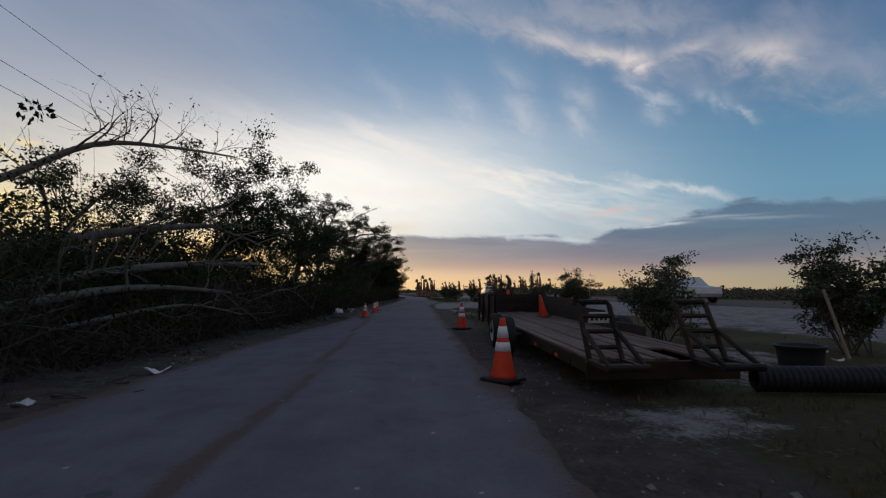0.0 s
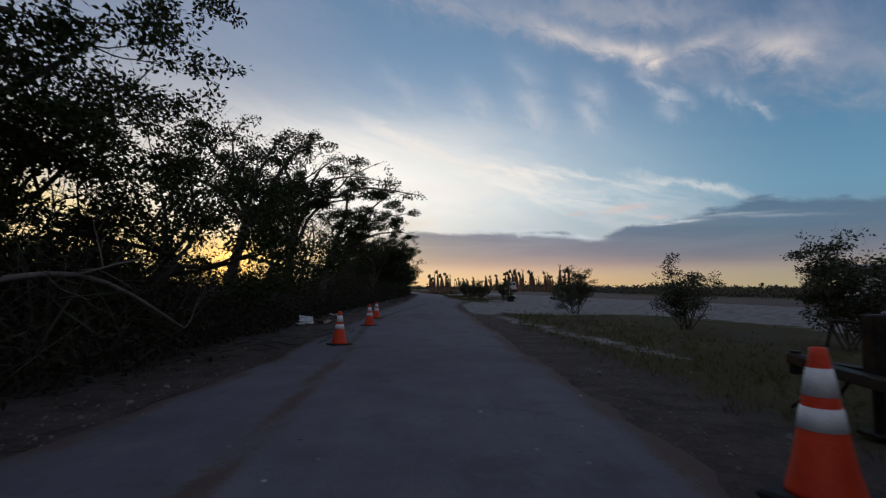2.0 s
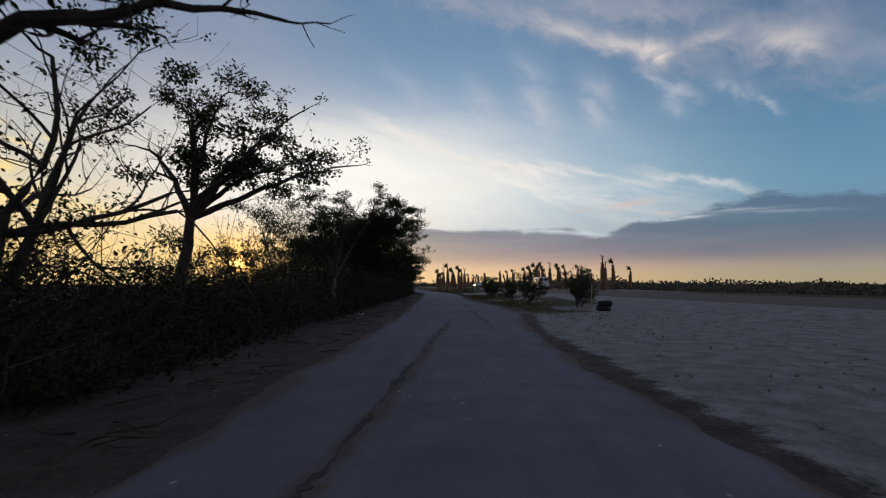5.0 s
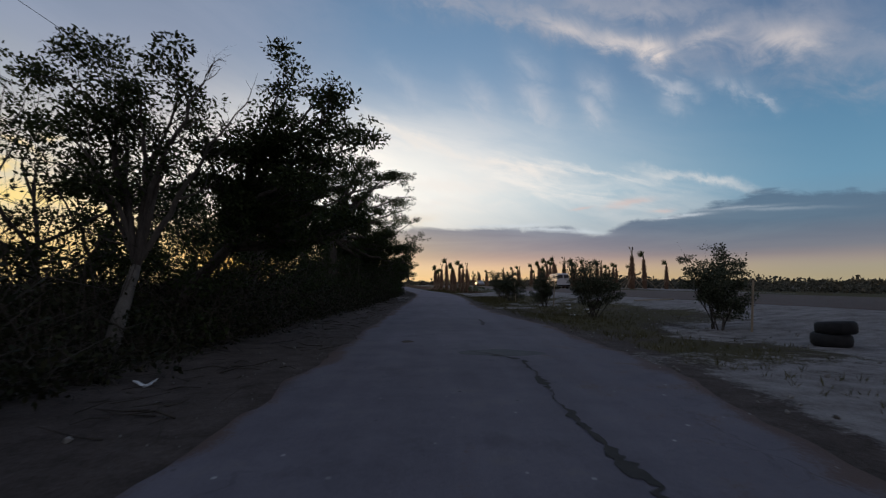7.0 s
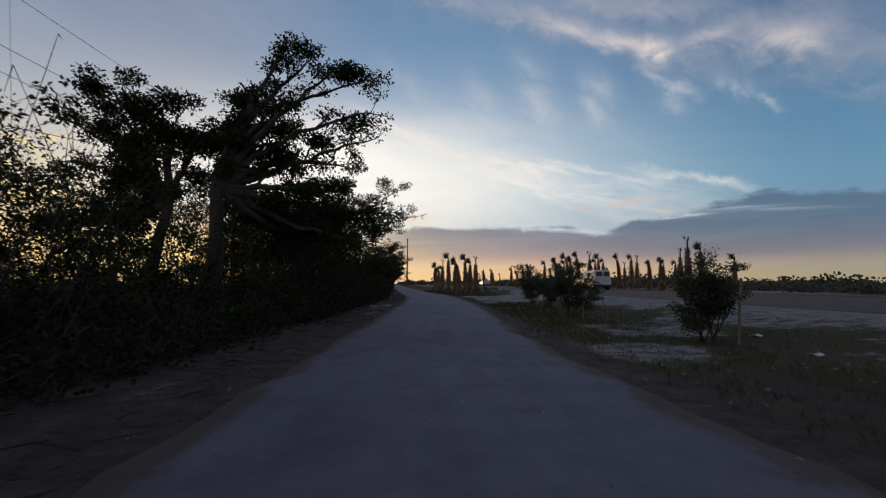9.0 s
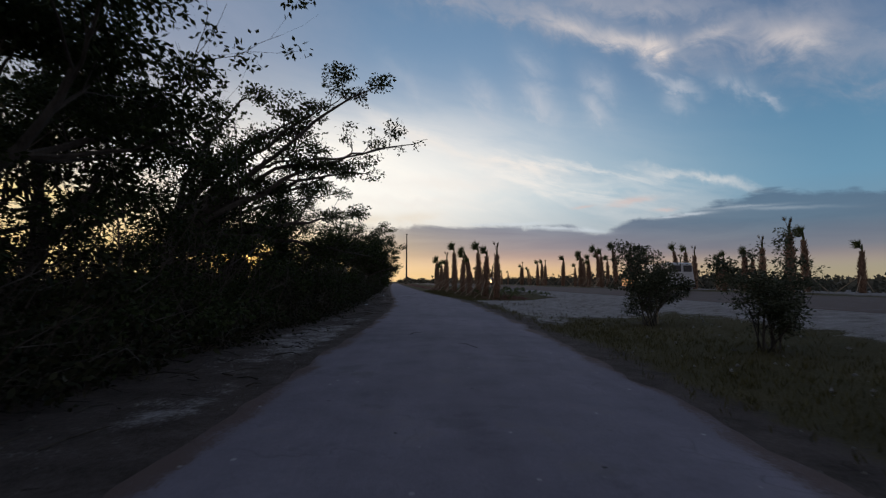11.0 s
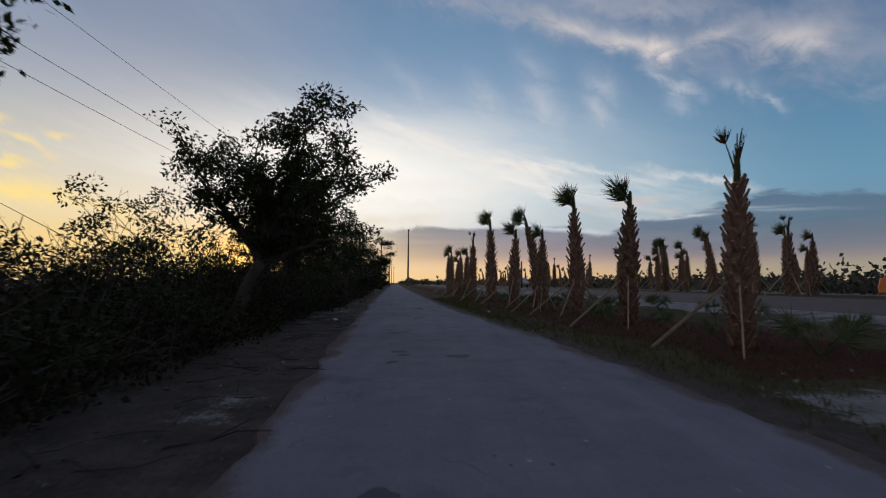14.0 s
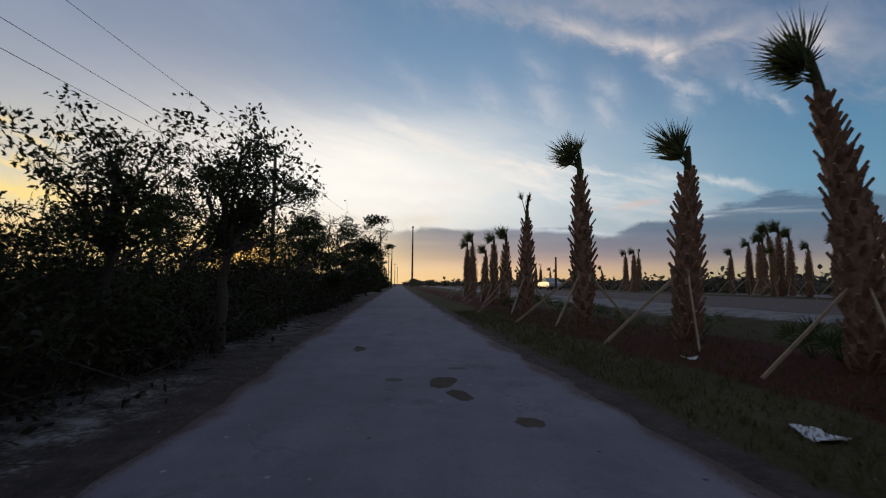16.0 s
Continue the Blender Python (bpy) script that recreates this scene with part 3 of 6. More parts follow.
def sand_mask(X, Y):
    rel = X - lane(Y)
    n1 = vnoise(X * 0.35, Y * 0.22, 5) + 0.5 * vnoise(X, Y * 0.7, 6)
    s = smooth01(X - highway_near(Y) + np.interp(Y, [30, 48, 62, 100], [6.0, 6.0, 3.4, 2.6]) - 0.9 * n1, -0.8, 0.8) * (X < highway_near(Y) + 1)
    near_edge = np.interp(Y, [40, 50, 56, 62], [2.4, 2.7, 3.6, 4.4])
    lot = smooth01(rel - near_edge, -0.3, 0.5) * smooth01(Y, 36.6, 38.6) * (1 - smooth01(Y, 57, 62 + 0 * X))
    lot = np.maximum(lot, smooth01(rel, 2.6, 3.6) * smooth01(Y, 99.5, 102.5) * (1 - smooth01(Y, 115.5, 117.5)))
    lot = np.maximum(lot, smooth01(rel, 6.5, 8.0) * smooth01(Y, 44, 50) * (1 - smooth01(Y, 64, 70)))
    lot = lot * (X < highway_near(Y) + 1)
    patch = smooth01(n1, 0.4, 0.9) * smooth01(rel, 2.4, 3.2) * 0.62 * (1 - smooth01(Y, 112, 116)) * (X < highway_near(Y) + 1)
    left = (1 + 0.25 * smooth01(Y, 113, 116)) * (1 - 0.75 * smooth01(Y, 99, 103) * (1 - smooth01(Y, 111.5, 114))) * smooth01(-rel, 2.3, 2.7) * (1 - smooth01(-rel, 3.6, 4.6)) * smooth01(n1, -0.4, 0.8) * smooth01(Y, 60, 95) * np.interp(Y, [108, 114, 122, 129], [0.6, 0.8, 0.7, 0.35])
    near = 0.75 * np.exp(-((X - 2.7) / 1.05) ** 2 - ((Y - 5.3) / 0.75) ** 2) + 0.62 * np.exp(-((X - 3.55 + 0.10 * (Y - 23.0) - 0.25 * vnoise(X * 0, Y * 0.6, 8)) / 0.42) ** 2) * smooth01(Y, 21.5, 23.5) * (1 - smooth01(Y, 35.0, 38.0))
    far = smooth01(X, highway_near(Y) + 16, highway_near(Y) + 20) * smooth01(vnoise(X * 0.05, Y * 0.03, 9), -0.1, 0.4) * 0.8
    return np.maximum.reduce([s * 0.9, lot, patch, left, near, far])


def grass_mask(X, Y):
    rel = X - lane(Y)
    n1 = vnoise(X * 0.5, Y * 0.3, 11) + 0.5 * vnoise(X * 1.3, Y, 12)
    start = np.interp(Y, [40, 62, 75], [2.9, 2.7, 2.2]) + spill(Y) * 0.5
    right = smooth01(rel - start, 0.0, 1.1) * (0.78 + 0.3 * n1)
    thin = smooth01(rel, 2.2, 2.7) * (1 - smooth01(rel, 3.6, 4.2)) * smooth01(Y, 118, 128)
    left = smooth01(-rel, 3.4, 5.0) * (0.4 + 0.35 * n1)
    return np.maximum.reduce([right, thin, left])


def mulch_mask(X, Y):
    rel = X - lane(Y)
    n1 = vnoise(X * 0.8, Y * 0.8, 21)
    return smooth01(rel, 3.7 + 0.3 * n1, 4.2 + 0.3 * n1) * (1 - smooth01(rel, 7.0, 7.6)) * smooth01(Y, 116.8 + 0.5 * n1, 117.6 + 0.5 * n1)


gx = np.concatenate([[-3000, -1200, -500, -200, -100, -60, -40, -30, -24], np.arange(-20, -7, 0.8), np.arange(-7, 9, 0.2), np.arange(9, 45, 0.8), [50, 60, 80, 110, 150, 220, 400, 900, 3000]])
gy = np.concatenate([[-400, -150, -70, -40, -25], np.arange(-15, 165, 0.4), np.arange(165, 240, 2.0), [250, 270, 300, 350, 430, 560, 800, 1300, 2200, 4500]])
ground = new("ground", grid_mesh("ground", gx, gy, ground_z, M_GROUND, {"sand": sand_mask, "grass": grass_mask, "mulch": mulch_mask}))
tagged(ground, "dry sandy ground with thin grass, pale patches and brown mulch", "ground", kind="structure")


def strip(name, x0, x1, ys, z, drop, mat, ragged=0.0, columns=8, crown=0.03):
    """A road that follows x0(y) to x1(y), with worn edges that fall away by drop."""
    ys = np.asarray(ys)
    c = np.linspace(0, 1, columns)
    a = x0(ys) + ragged * (vnoise(ys * 0.9, ys * 0 + 3.3, 31) + 0.6 * vnoise(ys * 3.1, ys * 0 + 1.3, 32))
    b = x1(ys) + ragged * (vnoise(ys * 0.9, ys * 0 + 7.7, 33) + 0.6 * vnoise(ys * 3.1, ys * 0 + 5.1, 34))
    rows = a[:, None] * (1 - c) + b[:, None] * c
    zz = z + crown * (1 - (2 * c - 1) ** 2)[None, :] + 0 * rows
    rows = np.concatenate([a[:, None] - 0.07, rows, b[:, None] + 0.07], 1)
    zz = np.concatenate([0 * a[:, None] + z - drop, zz, 0 * a[:, None] + z - drop], 1)
    me = bpy.data.meshes.new(name)
    ny, nx = rows.shape
    idx = np.arange(nx * ny).reshape(ny, nx)
    quads = np.stack([idx[:-1, :-1], idx[:-1, 1:], idx[1:, 1:], idx[1:, :-1]], -1).reshape(-1, 4)
    me.from_pydata(np.stack([rows, np.repeat(ys[:, None], nx, 1), zz], -1).reshape(-1, 3).tolist(), [], quads.tolist())
    a = me.attributes.new("soil", "FLOAT", "POINT")
    a.data.foreach_set("value", np.clip(soil_mask(rows, np.repeat(ys[:, None], nx, 1)), 0, 1).astype(np.float32).ravel())
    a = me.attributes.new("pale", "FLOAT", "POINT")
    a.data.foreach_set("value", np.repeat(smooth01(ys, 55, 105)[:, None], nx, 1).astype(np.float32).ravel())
    me.materials.append(mat)
    me.update()
    return new(name, me)


def soil_mask(X, Y):
    """Dirt tracked onto the lane: a band that wanders along its left side, and dusty edges."""
    rel = X - lane(Y)
    c = np.interp(Y, [-10, 8, 25, 30, 34.5, 39, 43, 48, 60], [-0.2, -0.5, -1.25, -1.6, -1.4, -1.0, -0.6, -0.15, 0.75])
    band = np.exp(-((rel - c + 0.06 * vnoise(X * 0, Y * 0.7, 44)) / 0.15) ** 2) * (1 - smooth01(Y, 48, 62))
    edge = smooth01(np.abs(rel) - half_width(Y) - np.where(rel > 0, spill(Y), broad(Y)) + 0.18 * vnoise(X * 2.0, Y * 1.3, 41), -0.45, 0.0) * 0.8
    packed = smooth01(rel - half_width(Y) + 0.25 * vnoise(X * 1.5, Y * 0.8, 43), -0.4, 0.5) * 0.36
    return np.maximum.reduce([band * 0.85, edge, packed])


ly = np.concatenate([np.arange(-40, 165, 0.2), np.arange(165, 600, 3.0)])
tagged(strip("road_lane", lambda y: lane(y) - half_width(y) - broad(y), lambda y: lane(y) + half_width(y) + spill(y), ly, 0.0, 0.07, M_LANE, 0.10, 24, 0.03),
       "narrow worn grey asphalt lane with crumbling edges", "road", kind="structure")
hy = np.concatenate([np.arange(-150, 200, 3.0), np.arange(200, 1200, 20.0)])
tagged(strip("road_highway", highway_near, lambda y: highway_near(y) + 14.5, hy, 0.45, 0.1, M_HIGHWAY, 0.05, 8, 0.10),
       "wide pale asphalt highway beyond the sandy verge", "road", kind="structure")


# ---------------------------------------------------------------- trees
def free_of_lane(p):
    """Whether a point of a crown keeps clear of the lane's traffic."""
    c = lane_at(p.y)
    return p.x < min(c + 0.5, c - 2.4 + 0.75 * max(0.0, p.z - 1.0))


def grow(wood, ends, p, d, length, radius, depth, bend=0.35, up=0.12, kids=3, sides=7, keep=None):
    """One limb and, from it, smaller ones; the outer twigs' points go into ends."""
    steps = 6
    pts, radii = [p.copy()], [radius]
    for i in range(steps):
        d = (d + rvec() * bend * 0.5 + Vector((0, 0, up * 0.4))).normalized()
        q = p + d * length / steps
        if keep and not keep(q):
            d = (d + Vector((-0.9, 0, 0.5))).normalized()
            q = p + d * length / steps
            if not keep(q):
                break
        p = q
        pts.append(p.copy())
        radii.append(radius * (1 - 0.5 * (i + 1) / steps))
    if len(pts) < 2:
        return
    if depth:
        wood.tube(pts, radii, max(3, sides), False)
    else:
        wood.tube(pts[::3] if len(pts) > 6 else [pts[0], pts[-1]], radii[::3] if len(pts) > 6 else [radii[0], radii[-1]], 3, False)
    if depth <= 1:
        ends.extend(pts[2:])
    if depth == 0:
        return
    for k in range(kids):
        i = min(len(pts) - 1, random.choice((2, 3, 4, 5)) if k else 6)
        nd = (d * rnd(0.5, 0.95) + rvec() * rnd(0.5, 0.85)).normalized()
        grow(wood, ends, pts[i], nd, length * rnd(0.55, 0.8), radii[i] * rnd(0.55, 0.78), depth - 1, bend, up, kids, sides - 2, keep)


def foliage(crown, ends, count, size, spread, share=0.4, keep=False, droop=0.15, flat=0.6):
    """count leaves, gathered into flattened tufts at a share of the twigs."""
    r = np.random.default_rng(random.randrange(1 << 30))
    tufts = np.array([e for e in ends if random.random() < share] or ends, float)
    weight = r.uniform(0.3, 1.0, len(tufts)) ** 2
    def unit():
        v = r.normal(size=(count, 3))
        return v / np.linalg.norm(v, axis=1, keepdims=True)
    out = unit() * [1.25, 1.25, flat]
    p = tufts[r.choice(len(tufts), count, p=weight / weight.sum())] + out * (spread * r.random(count) ** 0.45)[:, None]
    d, n = unit() + out * 0.8 - [0, 0, droop], unit() + [0, 0, 0.6]
    length, width = size * r.uniform(0.7, 1.3, count), size * r.uniform(0.42, 0.6, count)
    if keep:
        c = lane(p[:, 1])
        ok = p[:, 0] < np.minimum(c + 0.5, c - 2.4 + 0.75 * np.maximum(0.0, p[:, 2] - 1.0))
        p, d, n, length, width = p[ok], d[ok], n[ok], length[ok], width[ok]
    crown.leaves(p, d, n, length, width)


def tree(seed, x, y, height, lean, stems, leaves, bare, label, share=0.36, size=0.115, spread=0.33, depth=3, fork=0.32, pale=False, wide=1.05, girth=1.0, arms=()):
    """A broadleaf tree on the left verge; lean is the way in which its limbs reach."""
    random.seed(seed)
    t = thing("tree", label, "tree", "trees along the lane")
    crown, ends = Geo(), []
    z = gz(x, y)
    mat = M_PALE_BARK if pale else M_BARK
    for s in range(stems):
        base = Vector((x, y, z - 0.1)) + Vector((rnd(-0.35, 0.35), rnd(-0.35, 0.35), 0)) * (stems > 1)
        d = (Vector((0, 0, 1)) + Vector(lean) * rnd(0.2, 0.6) + rvec() * (0.2 + 0.15 * (stems > 1))).normalized()
        r0 = girth * (height * 0.019 + 0.035) * (1.0 if stems == 1 else 0.78)
        pts, radii, p = [base], [r0 * 1.45], base.copy()
        trunk = height * fork * rnd(0.85, 1.15)
        for i in range(6):
            d = (d + rvec() * 0.16 + Vector(lean) * 0.05).normalized()
            p = p + d * trunk / 6
            pts.append(p.copy())
            radii.append(r0 * (1 - 0.06 * (i + 1)))
        wood = Geo()
        wood.tube(pts, radii, 10)
        part("trunk", wood, mat, t, "", "", True)
        for k in range(4 if stems < 3 else 3):
            nd = (Vector((0, 0, rnd(0.35, 0.9))) + Vector(lean) * rnd(0.2, 1.0) + rvec() * wide).normalized()
            nd.z = max(nd.z, 0.12)
            limb = Geo()
            grow(limb, ends, pts[6 if k < 2 else 5], nd.normalized(), height * rnd(0.28, 0.38), radii[6] * rnd(0.55, 0.8), depth, 0.45, 0.12, 3, 7, free_of_lane)
            if limb.v:
                part("limb", limb, mat, t)
    live = [e for e in ends if e.z < z + height * 1.02]
    for dx, dy, dz, length in arms:
        limb = Geo()
        grow(limb, [], pts[5], Vector((dx, dy, dz)).normalized(), length, radii[6] * 0.62, 3, 0.3, 0.02, 3, 7, free_of_lane)
        part("limb", limb, mat, t)
    if bare:
        live = [e for e in live if random.random() > bare * smooth01(np.array(e.z - z), height * 0.35, height * 0.9)]
    foliage(crown, live, int(leaves * 0.8), size, spread * 1.2, share * 0.2, True)
    foliage(crown, live, int(leaves * 0.2), size, spread * 0.6, share, True)
    part("crown", crown, M_LEAF, t)
    return t


def spreading_tree(seed, base, fork, tips, leaves, label, girth=0.2, share=0.3, size=0.11, spread=0.26, bare=0.0, twigs=6, reach=0.88, pale=False):
    """A broad crooked tree: one trunk up to its fork, and one long limb towards each of the tips."""
    random.seed(seed)
    t = thing("tree", label, "tree", "trees along the lane")
    x, y = base
    a, b = Vector((x, y, gz(x, y) - 0.1)), Vector(fork)
    side = Vector((b.y - a.y, a.x - b.x, 0)) * 0.15 + rvec() * 0.08
    trunk = Geo()
    us = [i / 8 for i in range(9)]
    trunk.tube([a.lerp(b, u) + side * math.sin(u * math.pi) + rvec() * 0.03 for u in us], [girth * (1.45 - 0.85 * u ** 0.4) for u in us], 11)
    part("trunk", trunk, M_PALE_BARK if pale else M_BARK, t, "", "", True)
    crown, ends = Geo(), []
    for tip in tips:
        limb, mine = Geo(), []
        c = b.lerp(Vector(tip), reach - 0.08)
        L = (c - b).length
        out = Vector((c.x - b.x, c.y - b.y, 0))
        up = Vector((0, 0, c.z - b.z))
        p1 = b + out * rnd(0.15, 0.4) + up * rnd(0.35, 0.6) + rvec() * L * 0.1
        p2 = b + out * rnd(0.6, 0.75) + up * rnd(0.75, 1.0) + rvec() * L * 0.13
        n = 12
        pts = []
        for i in range(n + 1):
            u = i / n
            pts.append(b * (1 - u) ** 3 + p1 * 3 * u * (1 - u) ** 2 + p2 * 3 * u * u * (1 - u) + c * u ** 3 + rvec() * 0.035 * L * u * (1 - u) * 2)
        r0 = girth * rnd(0.42, 0.6)
        radii = [max(0.012, r0 * (1 - 0.86 * (i / n) ** 0.8)) for i in range(n + 1)]
        limb.tube(pts, radii, 8, False)
        for k in range(twigs):
            i = min(n - 1, int(n * (0.3 + 0.7 * (k + random.random()) / twigs)))
            d = (pts[i + 1] - pts[i - 1]).normalized()
            nd = (d * rnd(0.5, 0.9) + rvec() * 0.75 + Vector((0, 0, 0.15))).normalized()
            grow(limb, mine, pts[i], nd, min(L * 0.3, rnd(0.35, 0.6)), radii[i] * rnd(0.5, 0.7), 2, 0.45, 0.1, 3, 5, free_of_lane)
        grow(limb, mine, pts[n], (pts[n] - pts[n - 2]).normalized(), min(L * 0.16, 0.4), radii[n], 1, 0.4, 0.05, 3, 4, free_of_lane)
        part("limb", limb, M_BARK, t)
        if random.random() >= bare:
            ends += mine
    # most leaves stand in close tufts, some are strewn along the twigs
    foliage(crown, ends, int(leaves * 0.62), size, spread * 1.1, max(share * 0.09, 0.024), True)
    foliage(crown, ends, int(leaves * 0.3), size, spread * 0.5, 0.25, True)
    part("crown", crown, M_LEAF, t)
    return t


A, B, C, D, E = ("spreading storm-thinned broadleaf tree with crooked limbs", "many-stemmed tree with bare upper branches", "dense dark broadleaf tree overhanging the lane",
                 "low bushy broadleaf tree at the wood's edge", "sparse storm-stripped tree with bare twigs")
tree(101, -11.2, 25.5, 9.3, (0.3, -0.1, 0), 2, 12150, 0.3, A, 0.35)
tree(102, -7.2, 25.0, 6.2, (0.45, 0.1, 0), 2, 17000, 0.1, D, 0.35, 0.105)
spreading_tree(103, (-8.4, 32.9), (-7.6, 32.8, 3.5), ((-1.1, 33.8, 5.0), (-2.6, 33.2, 5.5), (-4.8, 32.6, 5.7), (-5.1, 33.4, 7.0), (-6.2, 32.2, 6.7), (-8.2, 32.8, 7.3), (-10.6, 33.6, 7.6), (-10.4, 32.6, 5.4), (-6.3, 34.2, 5.1), (-3.4, 34.0, 4.9)),
               13000, "broad crooked tree whose long limbs reach over the lane", 0.24, 0.3, 0.11, 0.27, 0.08, reach=1.02)
spreading_tree(104, (-8.3, 41.4), (-8.2, 41.3, 3.3), ((-7.5, 41.3, 8.6), (-9.6, 41.8, 8.6), (-10.6, 41.3, 7.2), (-10.2, 40.3, 5.1), (-6.0, 42.3, 8.8), (-3.6, 41.8, 8.4), (-9.4, 42.8, 7.4), (-6.2, 40.2, 6.7)),
               9000, "tall spreading tree with half-bare upper branches", 0.26, 0.3, 0.105, 0.25, 0.2, reach=1.03)
spreading_tree(105, (-6.5, 40.9), (-6.0, 40.8, 3.0), ((-3.0, 41.3, 6.4), (-1.8, 40.8, 5.3), (-1.7, 40.8, 4.2), (-2.3, 41.8, 4.9), (-4.7, 41.9, 7.1), (-4.7, 40.2, 4.9), (-2.5, 41.4, 3.7), (-3.3, 39.8, 4.4)),
               14000, "wide spreading tree leaning towards the lane", 0.22, 0.3, 0.105, 0.26, 0.08, reach=1.03)
spreading_tree(106, (-7.9, 49.5), (-7.5, 49.5, 2.9), ((-3.7, 49.5, 4.6), (-4.4, 50.0, 6.3), (-6.2, 49.4, 6.5), (-7.2, 48.5, 5.5), (-9.4, 49.5, 5.0), (-2.9, 50.5, 4.7), (-5.0, 48.5, 4.8), (-8.6, 50.3, 6.6)),
               9000, "spreading tree with thin half-bare branches", 0.19, 0.3, 0.10, 0.25, 0.1, reach=0.98)
tree(139, -8.4, 37.0, 7.4, (0.3, 0.2, 0), 2, 7000, 0.3, A, 0.2, 0.105, 0.3)
tree(107, -9.5, 46.0, 8.2, (0.3, 0, 0), 2, 7000, 0.4, B, 0.18, 0.105, 0.28)
spreading_tree(109, (-5.9, 59.3), (-5.9, 60.0, 1.5), ((-8.3, 60.5, 5.8), (-7.8, 61.0, 6.4), (-6.0, 60.0, 5.2), (-5.6, 60.8, 6.0), (-4.6, 60.2, 5.9), (-3.9, 60.5, 5.2), (-7.3, 61.0, 5.2), (-7.5, 60.0, 4.5), (-5.4, 60.8, 4.8), (-8.1, 60.2, 3.8)),
               7500, "leaning broadleaf tree with a thin pale trunk", 0.13, 0.2, 0.10, 0.26, 0.2, pale=True)
spreading_tree(108, (-7.1, 63.5), (-5.6, 63.0, 2.0), ((-3.8, 62.0, 6.2), (-3.1, 62.5, 5.9), (-2.3, 61.5, 5.3), (-2.0, 62.3, 4.7), (-2.6, 61.7, 4.2), (-4.5, 62.0, 5.1), (-5.0, 62.5, 4.3), (-3.2, 61.5, 3.5), (-4.1, 62.3, 2.7), (-5.3, 61.7, 3.6), (-6.0, 62.0, 4.6), (-3.8, 62.5, 5.1), (-4.7, 61.5, 2.4), (-3.1, 62.3, 2.2), (-2.3, 61.7, 2.4)),
               22000, "dense layered broadleaf tree reaching over the lane", 0.19, 0.3, 0.105, 0.30, reach=0.94)
spreading_tree(110, (-7.1, 67.8), (-6.2, 67.8, 2.8), ((-3.1, 67.5, 4.6), (-4.0, 68.0, 4.5), (-4.3, 67.0, 4.4), (-5.7, 67.8, 5.5), (-3.8, 67.2, 5.2), (-6.4, 67.5, 4.4), (-5.2, 68.0, 3.8), (-6.7, 67.0, 3.8), (-7.3, 67.8, 5.5), (-5.7, 67.2, 3.5), (-2.1, 70.8, 5.4), (-3.2, 71.3, 5.6), (-3.9, 70.3, 5.1)),
               15000, "spreading layered tree with long limbs over the lane", 0.17, 0.3, 0.105, 0.28, reach=1.02)
spreading_tree(113, (-7.2, 82.5), (-7.2, 82.8, 4.1), ((-5.6, 85.0, 10.3), (-4.7, 85.5, 10.0), (-3.3, 84.5, 9.1), (-2.2, 85.3, 9.1), (-1.8, 84.7, 7.4), (-2.1, 85.0, 6.5), (-3.2, 85.5, 5.5), (-3.4, 84.5, 4.3), (-4.8, 85.3, 5.7), (-6.3, 84.7, 8.5), (-7.1, 85.0, 7.8), (-5.5, 85.5, 6.8), (-6.1, 84.5, 5.9), (-1.5, 85.3, 3.6), (-2.8, 84.7, 3.5), (-3.8, 85.0, 2.4), (-5.4, 85.5, 2.9), (-2.0, 84.5, 2.4)),
               34000, "tall crooked broadleaf tree with heavy clumps of leaves", 0.30, 0.3, 0.125, 0.36, reach=0.96)
spreading_tree(114, (-9.6, 83.5), (-9.0, 83.5, 3.7), ((-13.8, 84.0, 7.4), (-12.8, 84.5, 8.6), (-11.0, 83.5, 8.3), (-10.1, 84.3, 7.9), (-8.7, 83.7, 7.5), (-12.1, 84.0, 6.4), (-14.1, 84.5, 5.6), (-9.9, 83.5, 5.7), (-8.4, 84.3, 6.4), (-10.9, 83.7, 4.9), (-9.4, 84.0, 4.4), (-13.5, 84.5, 4.4), (-7.1, 83.5, 6.7), (-14.4, 84.3, 3.1), (-11.7, 83.7, 3.0), (-10.5, 84.0, 3.1)),
               32000, "wide dense broadleaf tree with a few bare upper twigs", 0.24, 0.3, 0.125, 0.36, 0.12)
spreading_tree(116, (-8.3, 97.5), (-8.3, 98.0, 2.3), ((-1.0, 99.3, 5.7), (-1.9, 99.8, 5.7), (-2.5, 98.8, 7.3), (-3.7, 99.6, 7.2), (-4.6, 99.0, 6.5), (-2.8, 99.3, 4.7), (-3.7, 99.8, 4.9), (-4.5, 98.8, 5.1), (-6.6, 99.6, 7.3), (-7.5, 99.0, 6.2), (-5.7, 99.3, 5.8), (-3.6, 101.5, 3.6), (-4.5, 102.0, 4.4), (-5.1, 101.0, 3.4), (-6.4, 101.8, 4.5), (-7.5, 101.2, 3.7), (-4.0, 101.5, 2.4), (-2.8, 102.0, 2.1), (-5.5, 101.0, 2.2), (-7.4, 101.8, 2.2)),
               27000, "dense layered broadleaf tree arching over the lane", 0.22, 0.3, 0.11, 0.30, reach=1.04)
